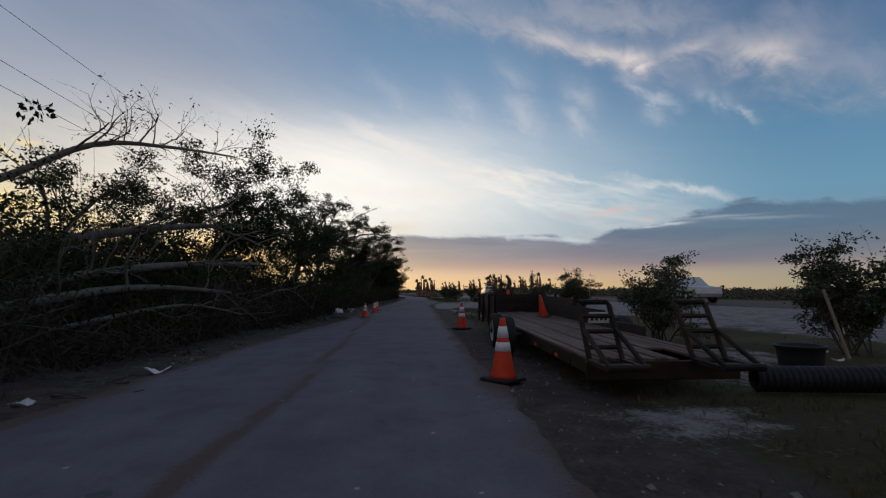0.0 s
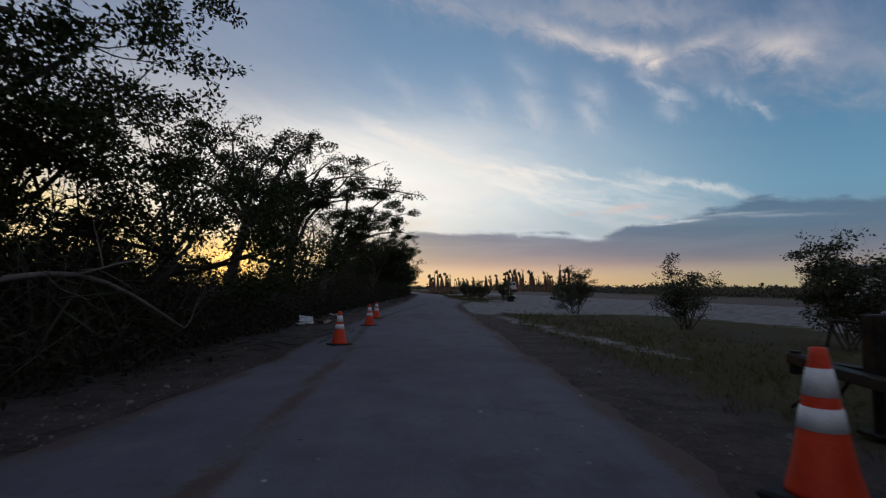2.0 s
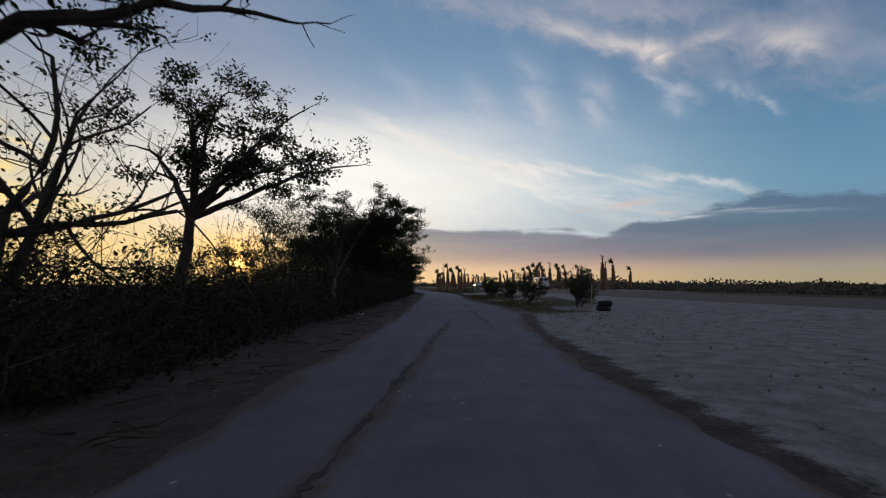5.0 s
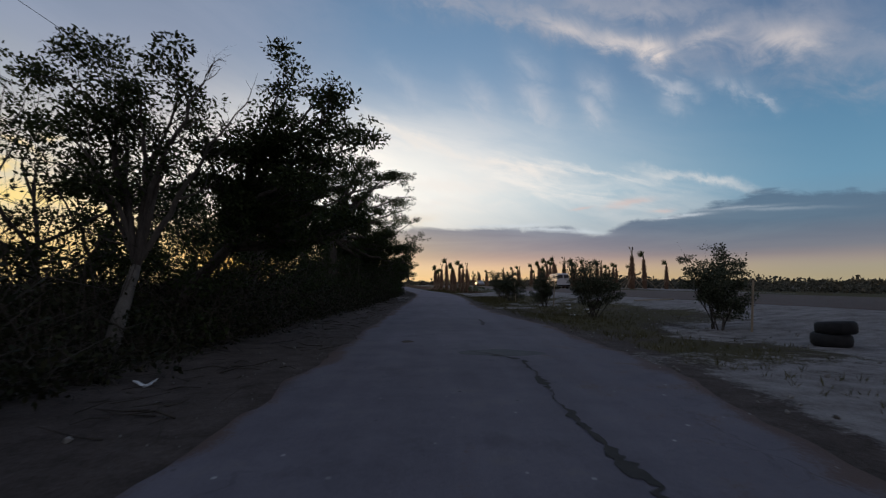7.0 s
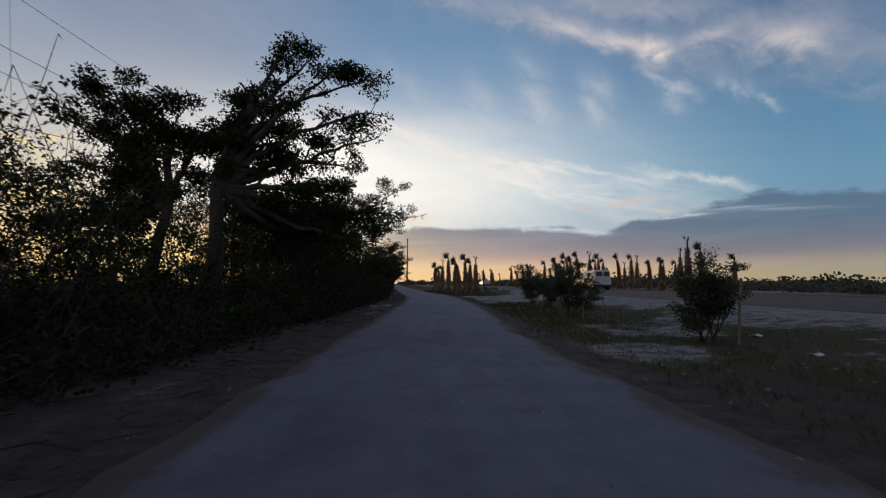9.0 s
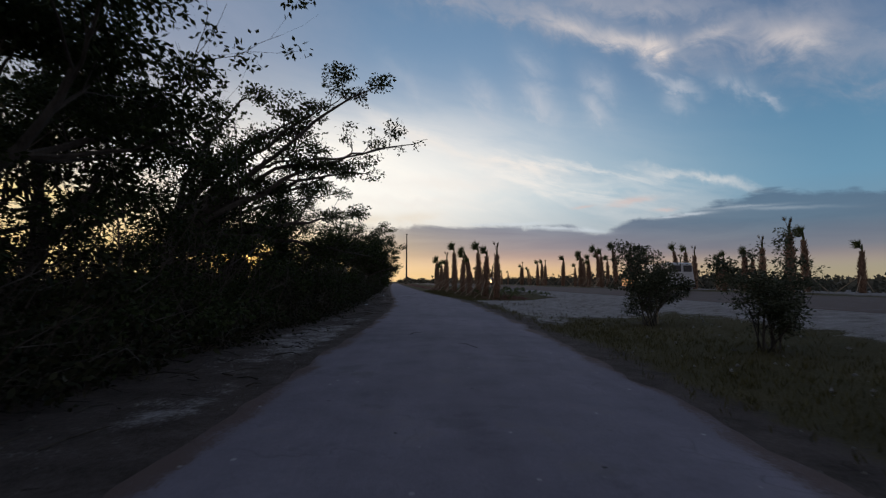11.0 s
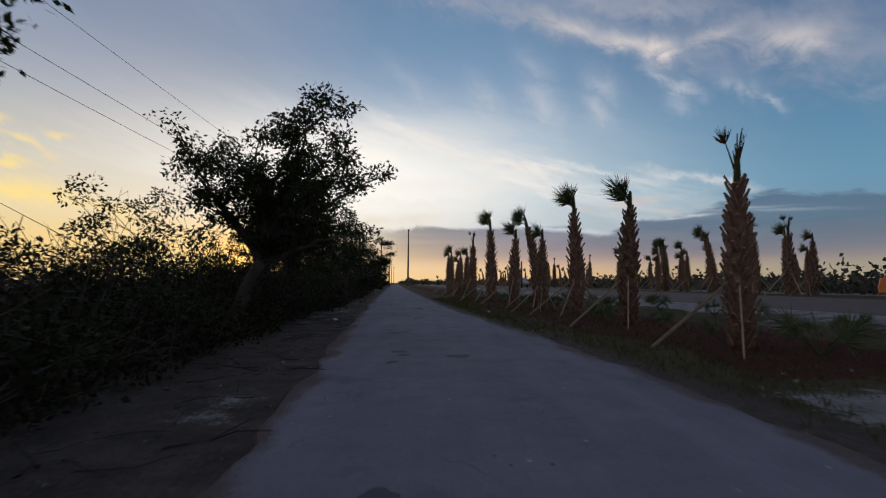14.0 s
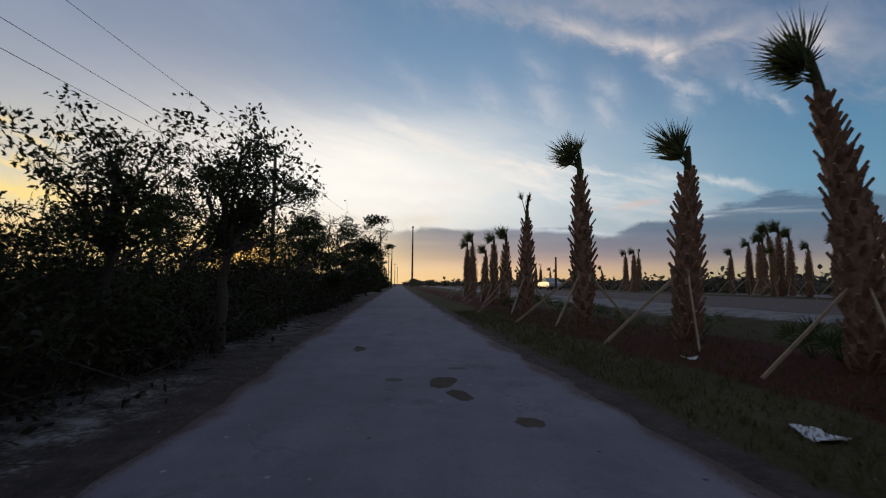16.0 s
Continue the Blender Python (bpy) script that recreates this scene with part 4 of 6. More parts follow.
spreading_tree(118, (-9.0, 108.6), (-8.4, 108.4, 2.4), ((-6.1, 108.0, 6.3), (-6.4, 108.5, 5.7), (-6.7, 107.5, 6.4), (-8.4, 108.3, 6.9), (-9.6, 107.7, 7.0), (-8.6, 108.0, 5.2), (-7.6, 108.5, 5.8), (-6.5, 107.5, 4.1), (-6.5, 108.3, 4.7), (-7.4, 107.7, 3.8), (-9.2, 108.0, 3.7), (-8.5, 108.5, 4.8)),
               9000, "dense broadleaf tree with clumped leaves behind the hedge", 0.16, 0.3, 0.10, 0.26, 0.08, reach=0.94)
spreading_tree(119, (-7.9, 108.3), (-6.9, 107.9, 2.0), ((-4.2, 107.6, 3.6), (-4.0, 108.1, 3.8), (-3.3, 107.1, 3.4), (-3.8, 107.9, 3.4), (-3.9, 107.3, 3.0), (-3.3, 107.6, 3.1), (-3.2, 108.1, 3.3), (-3.3, 107.1, 2.6), (-3.3, 107.9, 2.6), (-4.6, 107.3, 3.3), (-5.1, 107.6, 3.2), (-4.8, 108.1, 3.1), (-4.9, 107.1, 2.6), (-4.9, 107.9, 2.6), (-4.1, 107.3, 2.6), (-3.9, 107.6, 2.9), (-5.8, 108.1, 3.2), (-5.3, 107.1, 2.6)),
               7000, "layered storm-worn broadleaf tree leaning over the hedge", 0.12, 0.28, 0.10, 0.24, 0.08, reach=0.97)
spreading_tree(120, (-6.7, 114.2), (-6.0, 114.0, 2.1), ((-6.8, 114.0, 5.0), (-7.9, 114.5, 4.9), (-7.4, 113.5, 3.9), (-7.3, 114.3, 3.5), (-5.3, 113.7, 4.3), (-6.0, 114.0, 4.1), (-5.0, 114.5, 4.4), (-3.9, 113.5, 3.6), (-4.6, 114.3, 3.5), (-5.1, 113.7, 2.7), (-6.5, 114.0, 3.5), (-6.1, 114.5, 3.6), (-6.8, 113.5, 2.7), (-5.2, 114.3, 3.9)),
               6500, "thin storm-worn tree with an open crown and a pale trunk", 0.11, 0.25, 0.10, 0.22, 0.28, 5, pale=True, reach=0.98)
spreading_tree(121, (-6.6, 122.6), (-5.9, 122.6, 1.7), ((-4.0, 122.3, 5.6), (-4.9, 122.8, 5.6), (-5.8, 121.8, 4.8), (-6.9, 122.6, 4.6), (-7.6, 122.0, 4.0), (-3.7, 122.3, 4.4), (-2.9, 122.8, 4.0), (-3.9, 121.8, 3.4), (-5.0, 122.6, 4.2), (-5.8, 122.0, 3.4), (-7.1, 122.3, 3.0), (-4.4, 122.8, 2.5), (-7.8, 121.8, 4.8), (-5.5, 122.6, 2.1), (-3.2, 122.0, 2.3), (-4.0, 122.3, 4.4)),
               16000, "dense dark broadleaf tree overhanging the shoulder", 0.19, 0.3, 0.11, 0.30, 0.08, reach=0.95)
spreading_tree(123, (-7.7, 126.4), (-7.3, 126.2, 1.5), ((-4.5, 126.2, 4.9), (-4.5, 126.7, 4.8), (-4.6, 125.7, 4.0), (-5.4, 126.5, 4.7), (-5.7, 125.9, 4.1), (-6.3, 126.2, 4.8), (-7.4, 126.7, 4.4), (-7.0, 125.7, 3.3), (-5.8, 126.5, 4.0), (-6.4, 125.9, 3.4), (-7.7, 126.2, 4.5)),
               9000, "dense broadleaf tree leaning to the lane", 0.16, 0.3, 0.11, 0.28, 0.08, reach=0.96)
spreading_tree(145, (-7.9, 129.6), (-7.4, 129.5, 1.6), ((-5.0, 129.3, 4.4), (-5.8, 129.8, 4.5), (-4.6, 128.8, 3.5), (-5.1, 129.6, 3.5), (-5.2, 129.0, 3.0), (-5.8, 129.3, 3.9), (-6.4, 129.8, 3.6), (-6.3, 128.8, 4.3), (-5.9, 129.6, 5.3), (-7.0, 129.0, 4.7), (-6.2, 129.3, 4.0), (-6.9, 129.8, 3.5), (-7.0, 128.8, 3.5), (-7.9, 129.6, 3.2), (-5.9, 129.0, 2.8), (-6.4, 129.3, 2.4), (-7.3, 129.8, 2.6), (-5.1, 128.8, 2.4), (-8.2, 129.6, 2.5), (-8.4, 129.0, 3.0), (-7.6, 129.3, 4.2)),
               11000, "layered crooked tree with long leafy boughs", 0.13, 0.3, 0.10, 0.26, 0.06, reach=0.98)
spreading_tree(122, (-6.5, 136.2), (-6.3, 136.0, 1.7), ((-5.0, 136.0, 3.1), (-5.6, 136.5, 3.4), (-5.5, 135.5, 3.4), (-6.2, 136.3, 3.7), (-6.4, 135.7, 3.4), (-6.9, 136.0, 3.3), (-5.8, 136.5, 2.9), (-6.2, 135.5, 2.9), (-6.1, 136.3, 2.5), (-5.7, 135.7, 1.9), (-6.5, 136.0, 2.0), (-5.3, 136.5, 2.2)),
               3800, "small open broadleaf tree at the wood's edge", 0.11, 0.3, 0.10, 0.26, 0.1, 5, reach=0.96)
spreading_tree(146, (-7.3, 134.5), (-7.3, 134.5, 1.6), ((-7.0, 134.3, 3.3), (-7.6, 134.8, 3.3), (-7.1, 133.8, 2.7), (-8.5, 134.6, 2.9), (-7.7, 134.0, 2.5), (-6.8, 134.3, 2.5), (-6.8, 134.8, 3.4), (-6.1, 133.8, 2.7), (-7.3, 134.6, 2.5), (-7.2, 134.0, 1.8), (-6.7, 134.3, 1.8), (-8.5, 134.8, 2.0)),
               3200, "thin tree with leafy creeper on its stems", 0.10, 0.3, 0.09, 0.22, 0.15, 5, reach=0.97)
tree(142, -9.8, 72.5, 6.4, (0.2, 0, 0), 3, 15000, 0.1, D, 0.5, 0.11, 0.4, fork=0.22)
tree(111, -9.8, 63.0, 7.0, (0.3, 0, 0), 2, 10800, 0.3, A, 0.4)
tree(143, -6.9, 85.4, 4.4, (0.2, 0.0, 0), 2, 7000, 0.0, C, 0.4, 0.12, 0.42, fork=0.5, wide=0.8)
tree(144, -9.2, 77.0, 5.8, (0.2, 0, 0), 3, 9000, 0.0, D, 0.5, 0.11, 0.42, fork=0.22)
tree(147, -13.6, 88.0, 8.0, (0.2, 0, 0), 3, 7000, 0.1, D, 0.5, 0.13, 0.45, fork=0.22)
tree(115, -7.2, 89.5, 7.6, (0.3, 0.0, 0), 1, 15000, 0.0, C, 0.35, 0.125, 0.42, fork=0.36, wide=0.9)
tree(140, -7.8, 92.6, 6.0, (0.4, 0, 0), 2, 16000, 0.0, C, 0.45, 0.12, 0.42)
tree(141, -10.0, 101.0, 5.4, (0.3, 0, 0), 2, 7000, 0.0, D, 0.5, 0.13, 0.45)
tree(117, -9.6, 93.0, 7.0, (0.3, 0, 0), 2, 10800, 0.2, A, 0.4)
tree(124, -11.6, 145.5, 7.4, (0.2, 0, 0), 2, 7593, 0.5, E, 0.35, depth=2)
tree(125, -14.5, 147.0, 7.2, (0.2, 0, 0), 2, 9281, 0.3, E, 0.35, depth=2)
tree(126, -9.9, 151.5, 7.8, (0.3, 0, 0), 2, 11812, 0.25, A, 0.4, depth=2)
tree(127, -11.0, 160.0, 7.8, (0.3, 0, 0), 2, 11812, 0.2, A, 0.4, fork=0.2, depth=2)
tree(128, -11.4, 171.0, 8.4, (0.3, 0, 0), 2, 8125, 0.1, D, 0.5, 0.17, fork=0.2, depth=2)
tree(129, -12.6, 183.0, 8.8, (0.3, 0, 0), 2, 6875, 0.1, D, 0.5, 0.2, fork=0.2, depth=2)
tree(130, -13.9, 196.0, 7.2, (0.3, 0, 0), 2, 6250, 0.1, D, 0.5, 0.22, fork=0.2, depth=2)
tree(131, -15.6, 212.0, 7.2, (0.3, 0, 0), 2, 5625, 0.1, D, 0.5, 0.25, fork=0.2, depth=2)
tree(132, -17.2, 230.0, 7.2, (0.3, 0, 0), 2, 5000, 0.1, D, 0.5, 0.28, fork=0.2, depth=2)
tree(133, -19.5, 252.0, 7.2, (0.3, 0, 0), 2, 4375, 0.1, D, 0.5, 0.3, fork=0.2, depth=2)
tree(134, -22.5, 280.0, 7.0, (0.3, 0, 0), 2, 4375, 0.1, D, 0.5, 0.3, fork=0.2, depth=2)


# storm-felled trees lying in the brush at the start
def felled(seed, path, r0, r1, twigs, label, pale=True, reach=1.5, leaves=0):
    random.seed(seed)
    t = thing("fallen_tree", label, "fallen tree", "felled trees in the brush")
    pts = [Vector(p) for p in path]
    fine = []
    for i in range(len(pts) - 1):
        a, b, c, d = pts[max(i - 1, 0)], pts[i], pts[i + 1], pts[min(i + 2, len(pts) - 1)]
        for k in range(5):
            u = k / 5
            fine.append(0.5 * ((2 * b) + (c - a) * u + (2 * a - 5 * b + 4 * c - d) * u * u + (3 * b - a - 3 * c + d) * u ** 3))
    fine.append(pts[-1])
    n = len(fine)
    radii = [r0 + (r1 - r0) * i / (n - 1) for i in range(n)]
    trunk = Geo()
    trunk.tube(fine, radii, 9)
    part("trunk", trunk, M_PALE_BARK if pale else M_BARK, t, "", "", True)
    ends = []
    for k in range(twigs):
        i = int(n * rnd(0.42, 0.99))
        d = (fine[min(i + 1, n - 1)] - fine[i - 1]).normalized()
        nd = (d * 0.6 + rvec() * 0.8 + Vector((0, 0, 0.25))).normalized()
        limb = Geo()
        grow(limb, ends, fine[i], nd, reach * rnd(0.7, 1.3), max(0.012, radii[i] * rnd(0.3, 0.5)), 2, 0.5, 0.05, 3, 6, free_of_lane)
        if limb.v:
            part("limb", limb, M_PALE_BARK if pale else M_BARK, t)
    if leaves and ends:
        crown = Geo()
        foliage(crown, ends, leaves, 0.12, 0.25, 0.35, True)
        part("crown", crown, M_LEAF, t)


F1, F2 = "storm-felled tree with a bare pale trunk and bare twigs", "broken leafy tree leaning in the brush"
felled(201, [(-15.5, 12.5, 2.2), (-12.6, 15.3, 4.4), (-10.9, 17.1, 6.1), (-9.2, 18.6, 6.5), (-7.4, 20.2, 6.6)], 0.16, 0.03, 16, F1, True, 1.3, 250)
felled(202, [(-13.0, 8.5, 0.6), (-10.4, 12.0, 2.0), (-8.0, 15.5, 3.1), (-6.4, 18.5, 3.6)], 0.24, 0.05, 9, F1, True, 1.6, 900)
felled(203, [(-11.5, 6.8, 0.2), (-8.8, 10.0, 1.1), (-7.0, 14.0, 1.9), (-5.6, 18.0, 2.2)], 0.20, 0.05, 9, F1, True, 1.3, 300)
felled(204, [(-9.5, 5.2, 0.15), (-7.6, 8.0, 0.7), (-6.3, 11.5, 1.3), (-5.4, 15.0, 1.2)], 0.15, 0.04, 8, F1, True, 1.1)
felled(205, [(-12.5, 14.0, 0.5), (-10.0, 17.0, 2.6), (-8.0, 19.0, 4.2), (-6.6, 21.0, 5.0)], 0.14, 0.04, 9, F2, False, 1.4, 4200)
felled(206, [(-14.5, 18.0, 0.3), (-13.0, 18.5, 2.8), (-12.0, 19.2, 4.6), (-11.4, 20.5, 5.6)], 0.13, 0.03, 9, F2, False, 1.5, 3800)
felled(207, [(-16.5, 14.0, 0.3), (-17.0, 15.5, 4.0), (-16.4, 16.5, 6.5), (-15.6, 17.3, 8.2)], 0.13, 0.02, 8, "bare leaning tree with fine twigs", True, 1.6, 120)
felled(208, [(-9.5, 17.0, 0.2), (-8.2, 20.0, 2.2), (-7.2, 22.0, 4.4), (-6.8, 23.0, 5.6)], 0.12, 0.03, 9, F2, False, 1.5, 5200)
felled(209, [(-8.0, 9.0, 0.1), (-6.6, 10.6, 0.6), (-5.6, 12.6, 0.9), (-4.9, 14.5, 0.6)], 0.07, 0.02, 6, F1, True, 0.9)
felled(210, [(-7.5, 18.2, 0.1), (-6.2, 19.2, 0.9), (-5.2, 20.6, 1.3), (-4.6, 22.2, 0.5)], 0.06, 0.02, 6, F1, True, 0.9)


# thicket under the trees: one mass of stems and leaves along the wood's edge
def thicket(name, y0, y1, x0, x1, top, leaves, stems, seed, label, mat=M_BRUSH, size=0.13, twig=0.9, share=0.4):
    random.seed(seed)
    green, wood, tips = Geo(), Geo(), []
    for _ in range(stems):
        y = rnd(y0, y1)
        u = random.random() ** 1.5
        p = Vector((lane_at(y) + x1 + (x0 - x1) * u, y, 0.0))
        p.z = gz(p.x, p.y) - 0.05
        hump = 0.78 + 0.95 * noise.noise((p.x * 0.3, y * 0.22, seed)) + 0.4 * noise.noise((p.x, y, seed))
        h = top * max(0.25, hump) * rnd(0.45, 1.25) * (0.45 + 0.55 * min(1, u * 4))
        d = Vector((rnd(-0.6, 0.7), rnd(-0.6, 0.6), 1)).normalized()
        pts, r = [p], rnd(0.008, 0.024)
        for i in range(4):
            d = (d + rvec() * 0.4).normalized()
            p = p + d * h / 4
            if p.x > lane_at(p.y) + x1 + 0.6:
                p.x = lane_at(p.y) + x1 + rnd(0, 0.6)
            pts.append(p)
        wood.tube(pts[::2], [r, r * 0.7, r * 0.3], 3, False)
        tips += pts[1:]
        for _k in range(3):
            q = random.choice(pts[1:])
            e = q + rvec() * rnd(0.25, twig)
            wood.tube([q, e], [r * 0.5, r * 0.2], 3, False)
            tips.append(e)
    foliage(green, tips, leaves, size, 0.30, share, False, 0.15, 0.8)
    t = thing(name, label, "undergrowth", kind="stuff")
    part("stems", wood, M_TWIG, t, kind="stuff")
    part("leaves", green, mat, t, kind="stuff")


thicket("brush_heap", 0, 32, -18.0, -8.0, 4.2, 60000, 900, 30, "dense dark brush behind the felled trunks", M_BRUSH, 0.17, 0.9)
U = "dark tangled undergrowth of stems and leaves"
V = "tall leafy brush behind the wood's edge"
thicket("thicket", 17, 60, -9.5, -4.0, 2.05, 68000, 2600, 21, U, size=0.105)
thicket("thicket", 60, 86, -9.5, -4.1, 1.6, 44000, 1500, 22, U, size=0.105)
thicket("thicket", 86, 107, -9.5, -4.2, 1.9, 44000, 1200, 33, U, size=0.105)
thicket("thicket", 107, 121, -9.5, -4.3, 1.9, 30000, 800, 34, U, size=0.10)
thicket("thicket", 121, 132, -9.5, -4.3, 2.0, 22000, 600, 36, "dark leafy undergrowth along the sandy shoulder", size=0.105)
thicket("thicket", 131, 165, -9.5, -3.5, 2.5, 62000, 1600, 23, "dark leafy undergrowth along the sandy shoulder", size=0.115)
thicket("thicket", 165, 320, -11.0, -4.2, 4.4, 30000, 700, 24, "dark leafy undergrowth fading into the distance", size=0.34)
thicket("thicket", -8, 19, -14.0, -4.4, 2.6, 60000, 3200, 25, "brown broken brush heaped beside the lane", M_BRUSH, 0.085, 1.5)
thicket("tall_brush", 3, 26, -15.0, -6.6, 5.4, 70000, 900, 26, "tall leafy brush behind the felled trees", M_LEAF, 0.14, 0.9)
thicket("tall_brush", 26, 62, -11.5, -7.0, 4.3, 27000, 420, 27, V, M_LEAF, 0.11, 0.9, 0.16)
thicket("tall_brush", 62, 80, -11.5, -6.4, 4.6, 28000, 340, 28, V, M_LEAF, 0.11, 0.9, 0.16)
thicket("tall_brush", 80, 105, -10.0, -6.2, 4.2, 26000, 320, 31, V, M_LEAF, 0.11, 0.9, 0.16)
W = "leafy shrubs crowding the sandy shoulder"
thicket("shrubs", 12, 27, -9.0, -5.2, 3.2, 44000, 460, 45, "dense dark shrubs under the wood's edge", M_LEAF, 0.10, 0.7, 0.15)
thicket("shrubs", 60, 86, -7.4, -4.4, 3.2, 26000, 260, 41, W, M_LEAF, 0.10, 0.7, 0.15)
thicket("shrubs", 86, 113, -7.4, -4.5, 3.6, 52000, 420, 42, W, M_LEAF, 0.10, 0.7, 0.15)
thicket("shrubs", 128, 150, -6.6, -3.9, 2.4, 28000, 360, 44, W, M_LEAF, 0.09, 0.7, 0.2)
thicket("shrubs", 113, 128, -7.6, -4.6, 2.6, 16000, 180, 43, W, M_LEAF, 0.10, 0.7, 0.15)
thicket("tall_brush", 105, 121, -9.5, -6.0, 3.0, 14000, 200, 35, V, M_LEAF, 0.10, 0.9, 0.16)
thicket("tall_brush", 121, 137, -9.5, -6.0, 3.0, 16000, 220, 29, V, M_LEAF, 0.11, 0.9, 0.16)
thicket("tall_brush", 137, 176, -13.0, -5.6, 3.6, 40000, 520, 32, V, M_LEAF, 0.15, 0.9, 0.3)


# ---------------------------------------------------------------- palms
def make_palm(seed, height, lean, fronds, label, brace=2.0, dead=False):
    """A newly planted cabbage palm: booted trunk, cropped crown, three timber braces."""
    random.seed(seed)
    t = thing("palm", label, "palm tree", "newly planted palms")
    wood = Geo()
    pts, radii = [], []
    hh = height * 0.86
    for i in range(11):
        f = i / 10
        pts.append(Vector((lean * f * f * height * 0.5, 0.3 * lean * f * height * 0.3, -0.1 + (hh + 0.1) * f)))
        radii.append(0.19 + 0.06 * math.sin(math.pi * min(1, f * 1.25)) - 0.12 * max(0, f - 0.7) / 0.3)
    wood.tube(pts, radii, 12)
    part("trunk", wood, M_BOOT, t, "brown fibrous trunk", smooth=True)
    boots = Geo()
    n = int(hh * 30)
    for i in range(n):
        f = 0.03 + 0.94 * i / n
        k = min(9, int(f * 10))
        u = f * 10 - k
        c, r = pts[k].lerp(pts[k + 1], u), radii[k] * (1 - u) + radii[k + 1] * u
        a = i * 2.399 + rnd(-0.25, 0.25)
        out = Vector((math.cos(a), math.sin(a), 0))
        side = Vector((-out.y, out.x, 0))
        L, wd = rnd(0.15, 0.27), rnd(0.05, 0.085)
        tip = c + out * (r + L * rnd(0.35, 0.7)) + Vector((0, 0, L * rnd(0.5, 0.95)))
        b0 = c + out * (r - 0.03)
        th = out * 0.03 + Vector((0, 0, -0.035))
        vs = [b0 + side * wd - Vector((0, 0, 0.10)), b0 - side * wd - Vector((0, 0, 0.10)), tip - side * wd * 0.4, tip + side * wd * 0.4]
        vs += [v + th for v in vs]
        boots.add(vs, [(0, 1, 2, 3), (7, 6, 5, 4), (0, 3, 7, 4), (1, 5, 6, 2), (3, 2, 6, 7), (0, 4, 5, 1)])
    part("boot_layer", boots, M_BOOT, t, "cut, upturned leaf bases", kind="stuff")
    head = pts[-1]
    axis = (pts[-1] - pts[-2]).normalized()
    spear = Geo()
    spear.tube([head - axis * 0.2, head + axis * height * 0.06, head + axis * height * 0.11], [0.09, 0.07, 0.045], 8)
    part("spear", spear, M_FROND, t, "tied green heart of the crown")
    for k in range(fronds):
        fr = Geo()
        a = rnd(0, 6.28)
        out = (Vector((math.cos(a), math.sin(a), 0)) * rnd(0.1, 0.45) + Vector((-rnd(0.2, 0.95) - 0.3 * (seed == 43), 0, 0)) * (not dead) + axis * (rnd(0.35, 1.4) + 1.0 * dead)).normalized()
        L = rnd(0.55, 0.9)
        base = head + axis * rnd(-0.1, height * 0.05)
        hub = base + out * L * (0.42 if not dead else 1.1)
        fr.tube([base, base.lerp(hub, 0.5) + Vector((0, 0, 0.04)), hub], [0.026, 0.020, 0.012], 5, False)
        if not dead or k % 3 == 0:
            nrm = out.cross(rvec()).normalized()
            s = out.cross(nrm)
            for j in range(19):
                b = (j - 9) / 9 * (0.95 if not dead else 0.7)
                d = (out * math.cos(b) + s * math.sin(b) + nrm * rnd(-0.2, 0.2) + Vector((-0.12, 0, -0.12))).normalized()
                fr.leaf(hub, d, nrm, L * rnd(0.7, 1.12) * (1 - 0.25 * abs(b) / 1.5) * (1.1 if not dead else 0.6), 0.036)
        part("frond", fr, M_FROND if not dead else M_DRY, t)
    for k in range(3):
        a = radians((-118, 187, 42)[k] + rnd(-8, 8))
        out = Vector((math.cos(a), math.sin(a), 0))
        top, foot = Vector((0, 0, 1.42)) + out * 0.22, out * (brace - 0.35 * (k == 0)) + Vector((0, 0, -0.06))
        st = Geo()
        d = top - foot
        st.box(Matrix.Translation((top + foot) / 2) @ d.to_track_quat("Z", "X").to_matrix().to_4x4(), 0.06, 0.035, d.length, 0.005)
        part("brace", st, M_LUMBER, t, "pale sawn timber brace")
    for k in range(5):
        a = 2 * math.pi * k / 5 + 0.3
        bat = Geo()
        bat.box(pose(0.265 * math.cos(a), 0.265 * math.sin(a), 1.36, 0, 0, math.degrees(a)), 0.04, 0.09, 0.34, 0.005)
        part("batten", bat, M_LUMBER, t, "short timber batten strapped to the trunk")
    return t


P = [make_palm(41, 5.2, -0.03, 9, "transplanted palm with a booted trunk and tuft of fronds"),
     make_palm(42, 4.4, 0.05, 8, "short transplanted palm with cropped green crown"),
     make_palm(43, 5.6, -0.25, 13, "bent transplanted palm with windswept fronds"),
     make_palm(44, 4.4, 0.02, 8, "transplanted palm with bare cut stalks for a crown", dead=True),
     make_palm(45, 4.9, 0.0, 7, "straight transplanted palm with a small tied crown")]


def stand(t, x, y, z=None, turn=0.0, scale=1.0):
    if z is None:
        z = gz(x, y)
    t.matrix_basis = pose(x, y, z, 0, 0, turn) @ Matrix.Scale(scale, 4)
    return t


def copy_at(t, x, y, turn=0.0, scale=1.0, wide=1.0):
    z = gz(x, y)
    c = copy_thing(t, pose(x, y, z, 0, 0, turn))
    c.scale = (scale * wide, scale * wide, scale)
    return c


def palm_at(k, x, y, height, turn=0.0, first=[]):
    base = (5.2, 4.4, 5.6, 4.4, 4.9)[k]
    if k not in first:
        first.append(k)
        return stand(P[k], x, y, None, turn, height / base)
    return copy_at(P[k], x, y, turn, height / base)


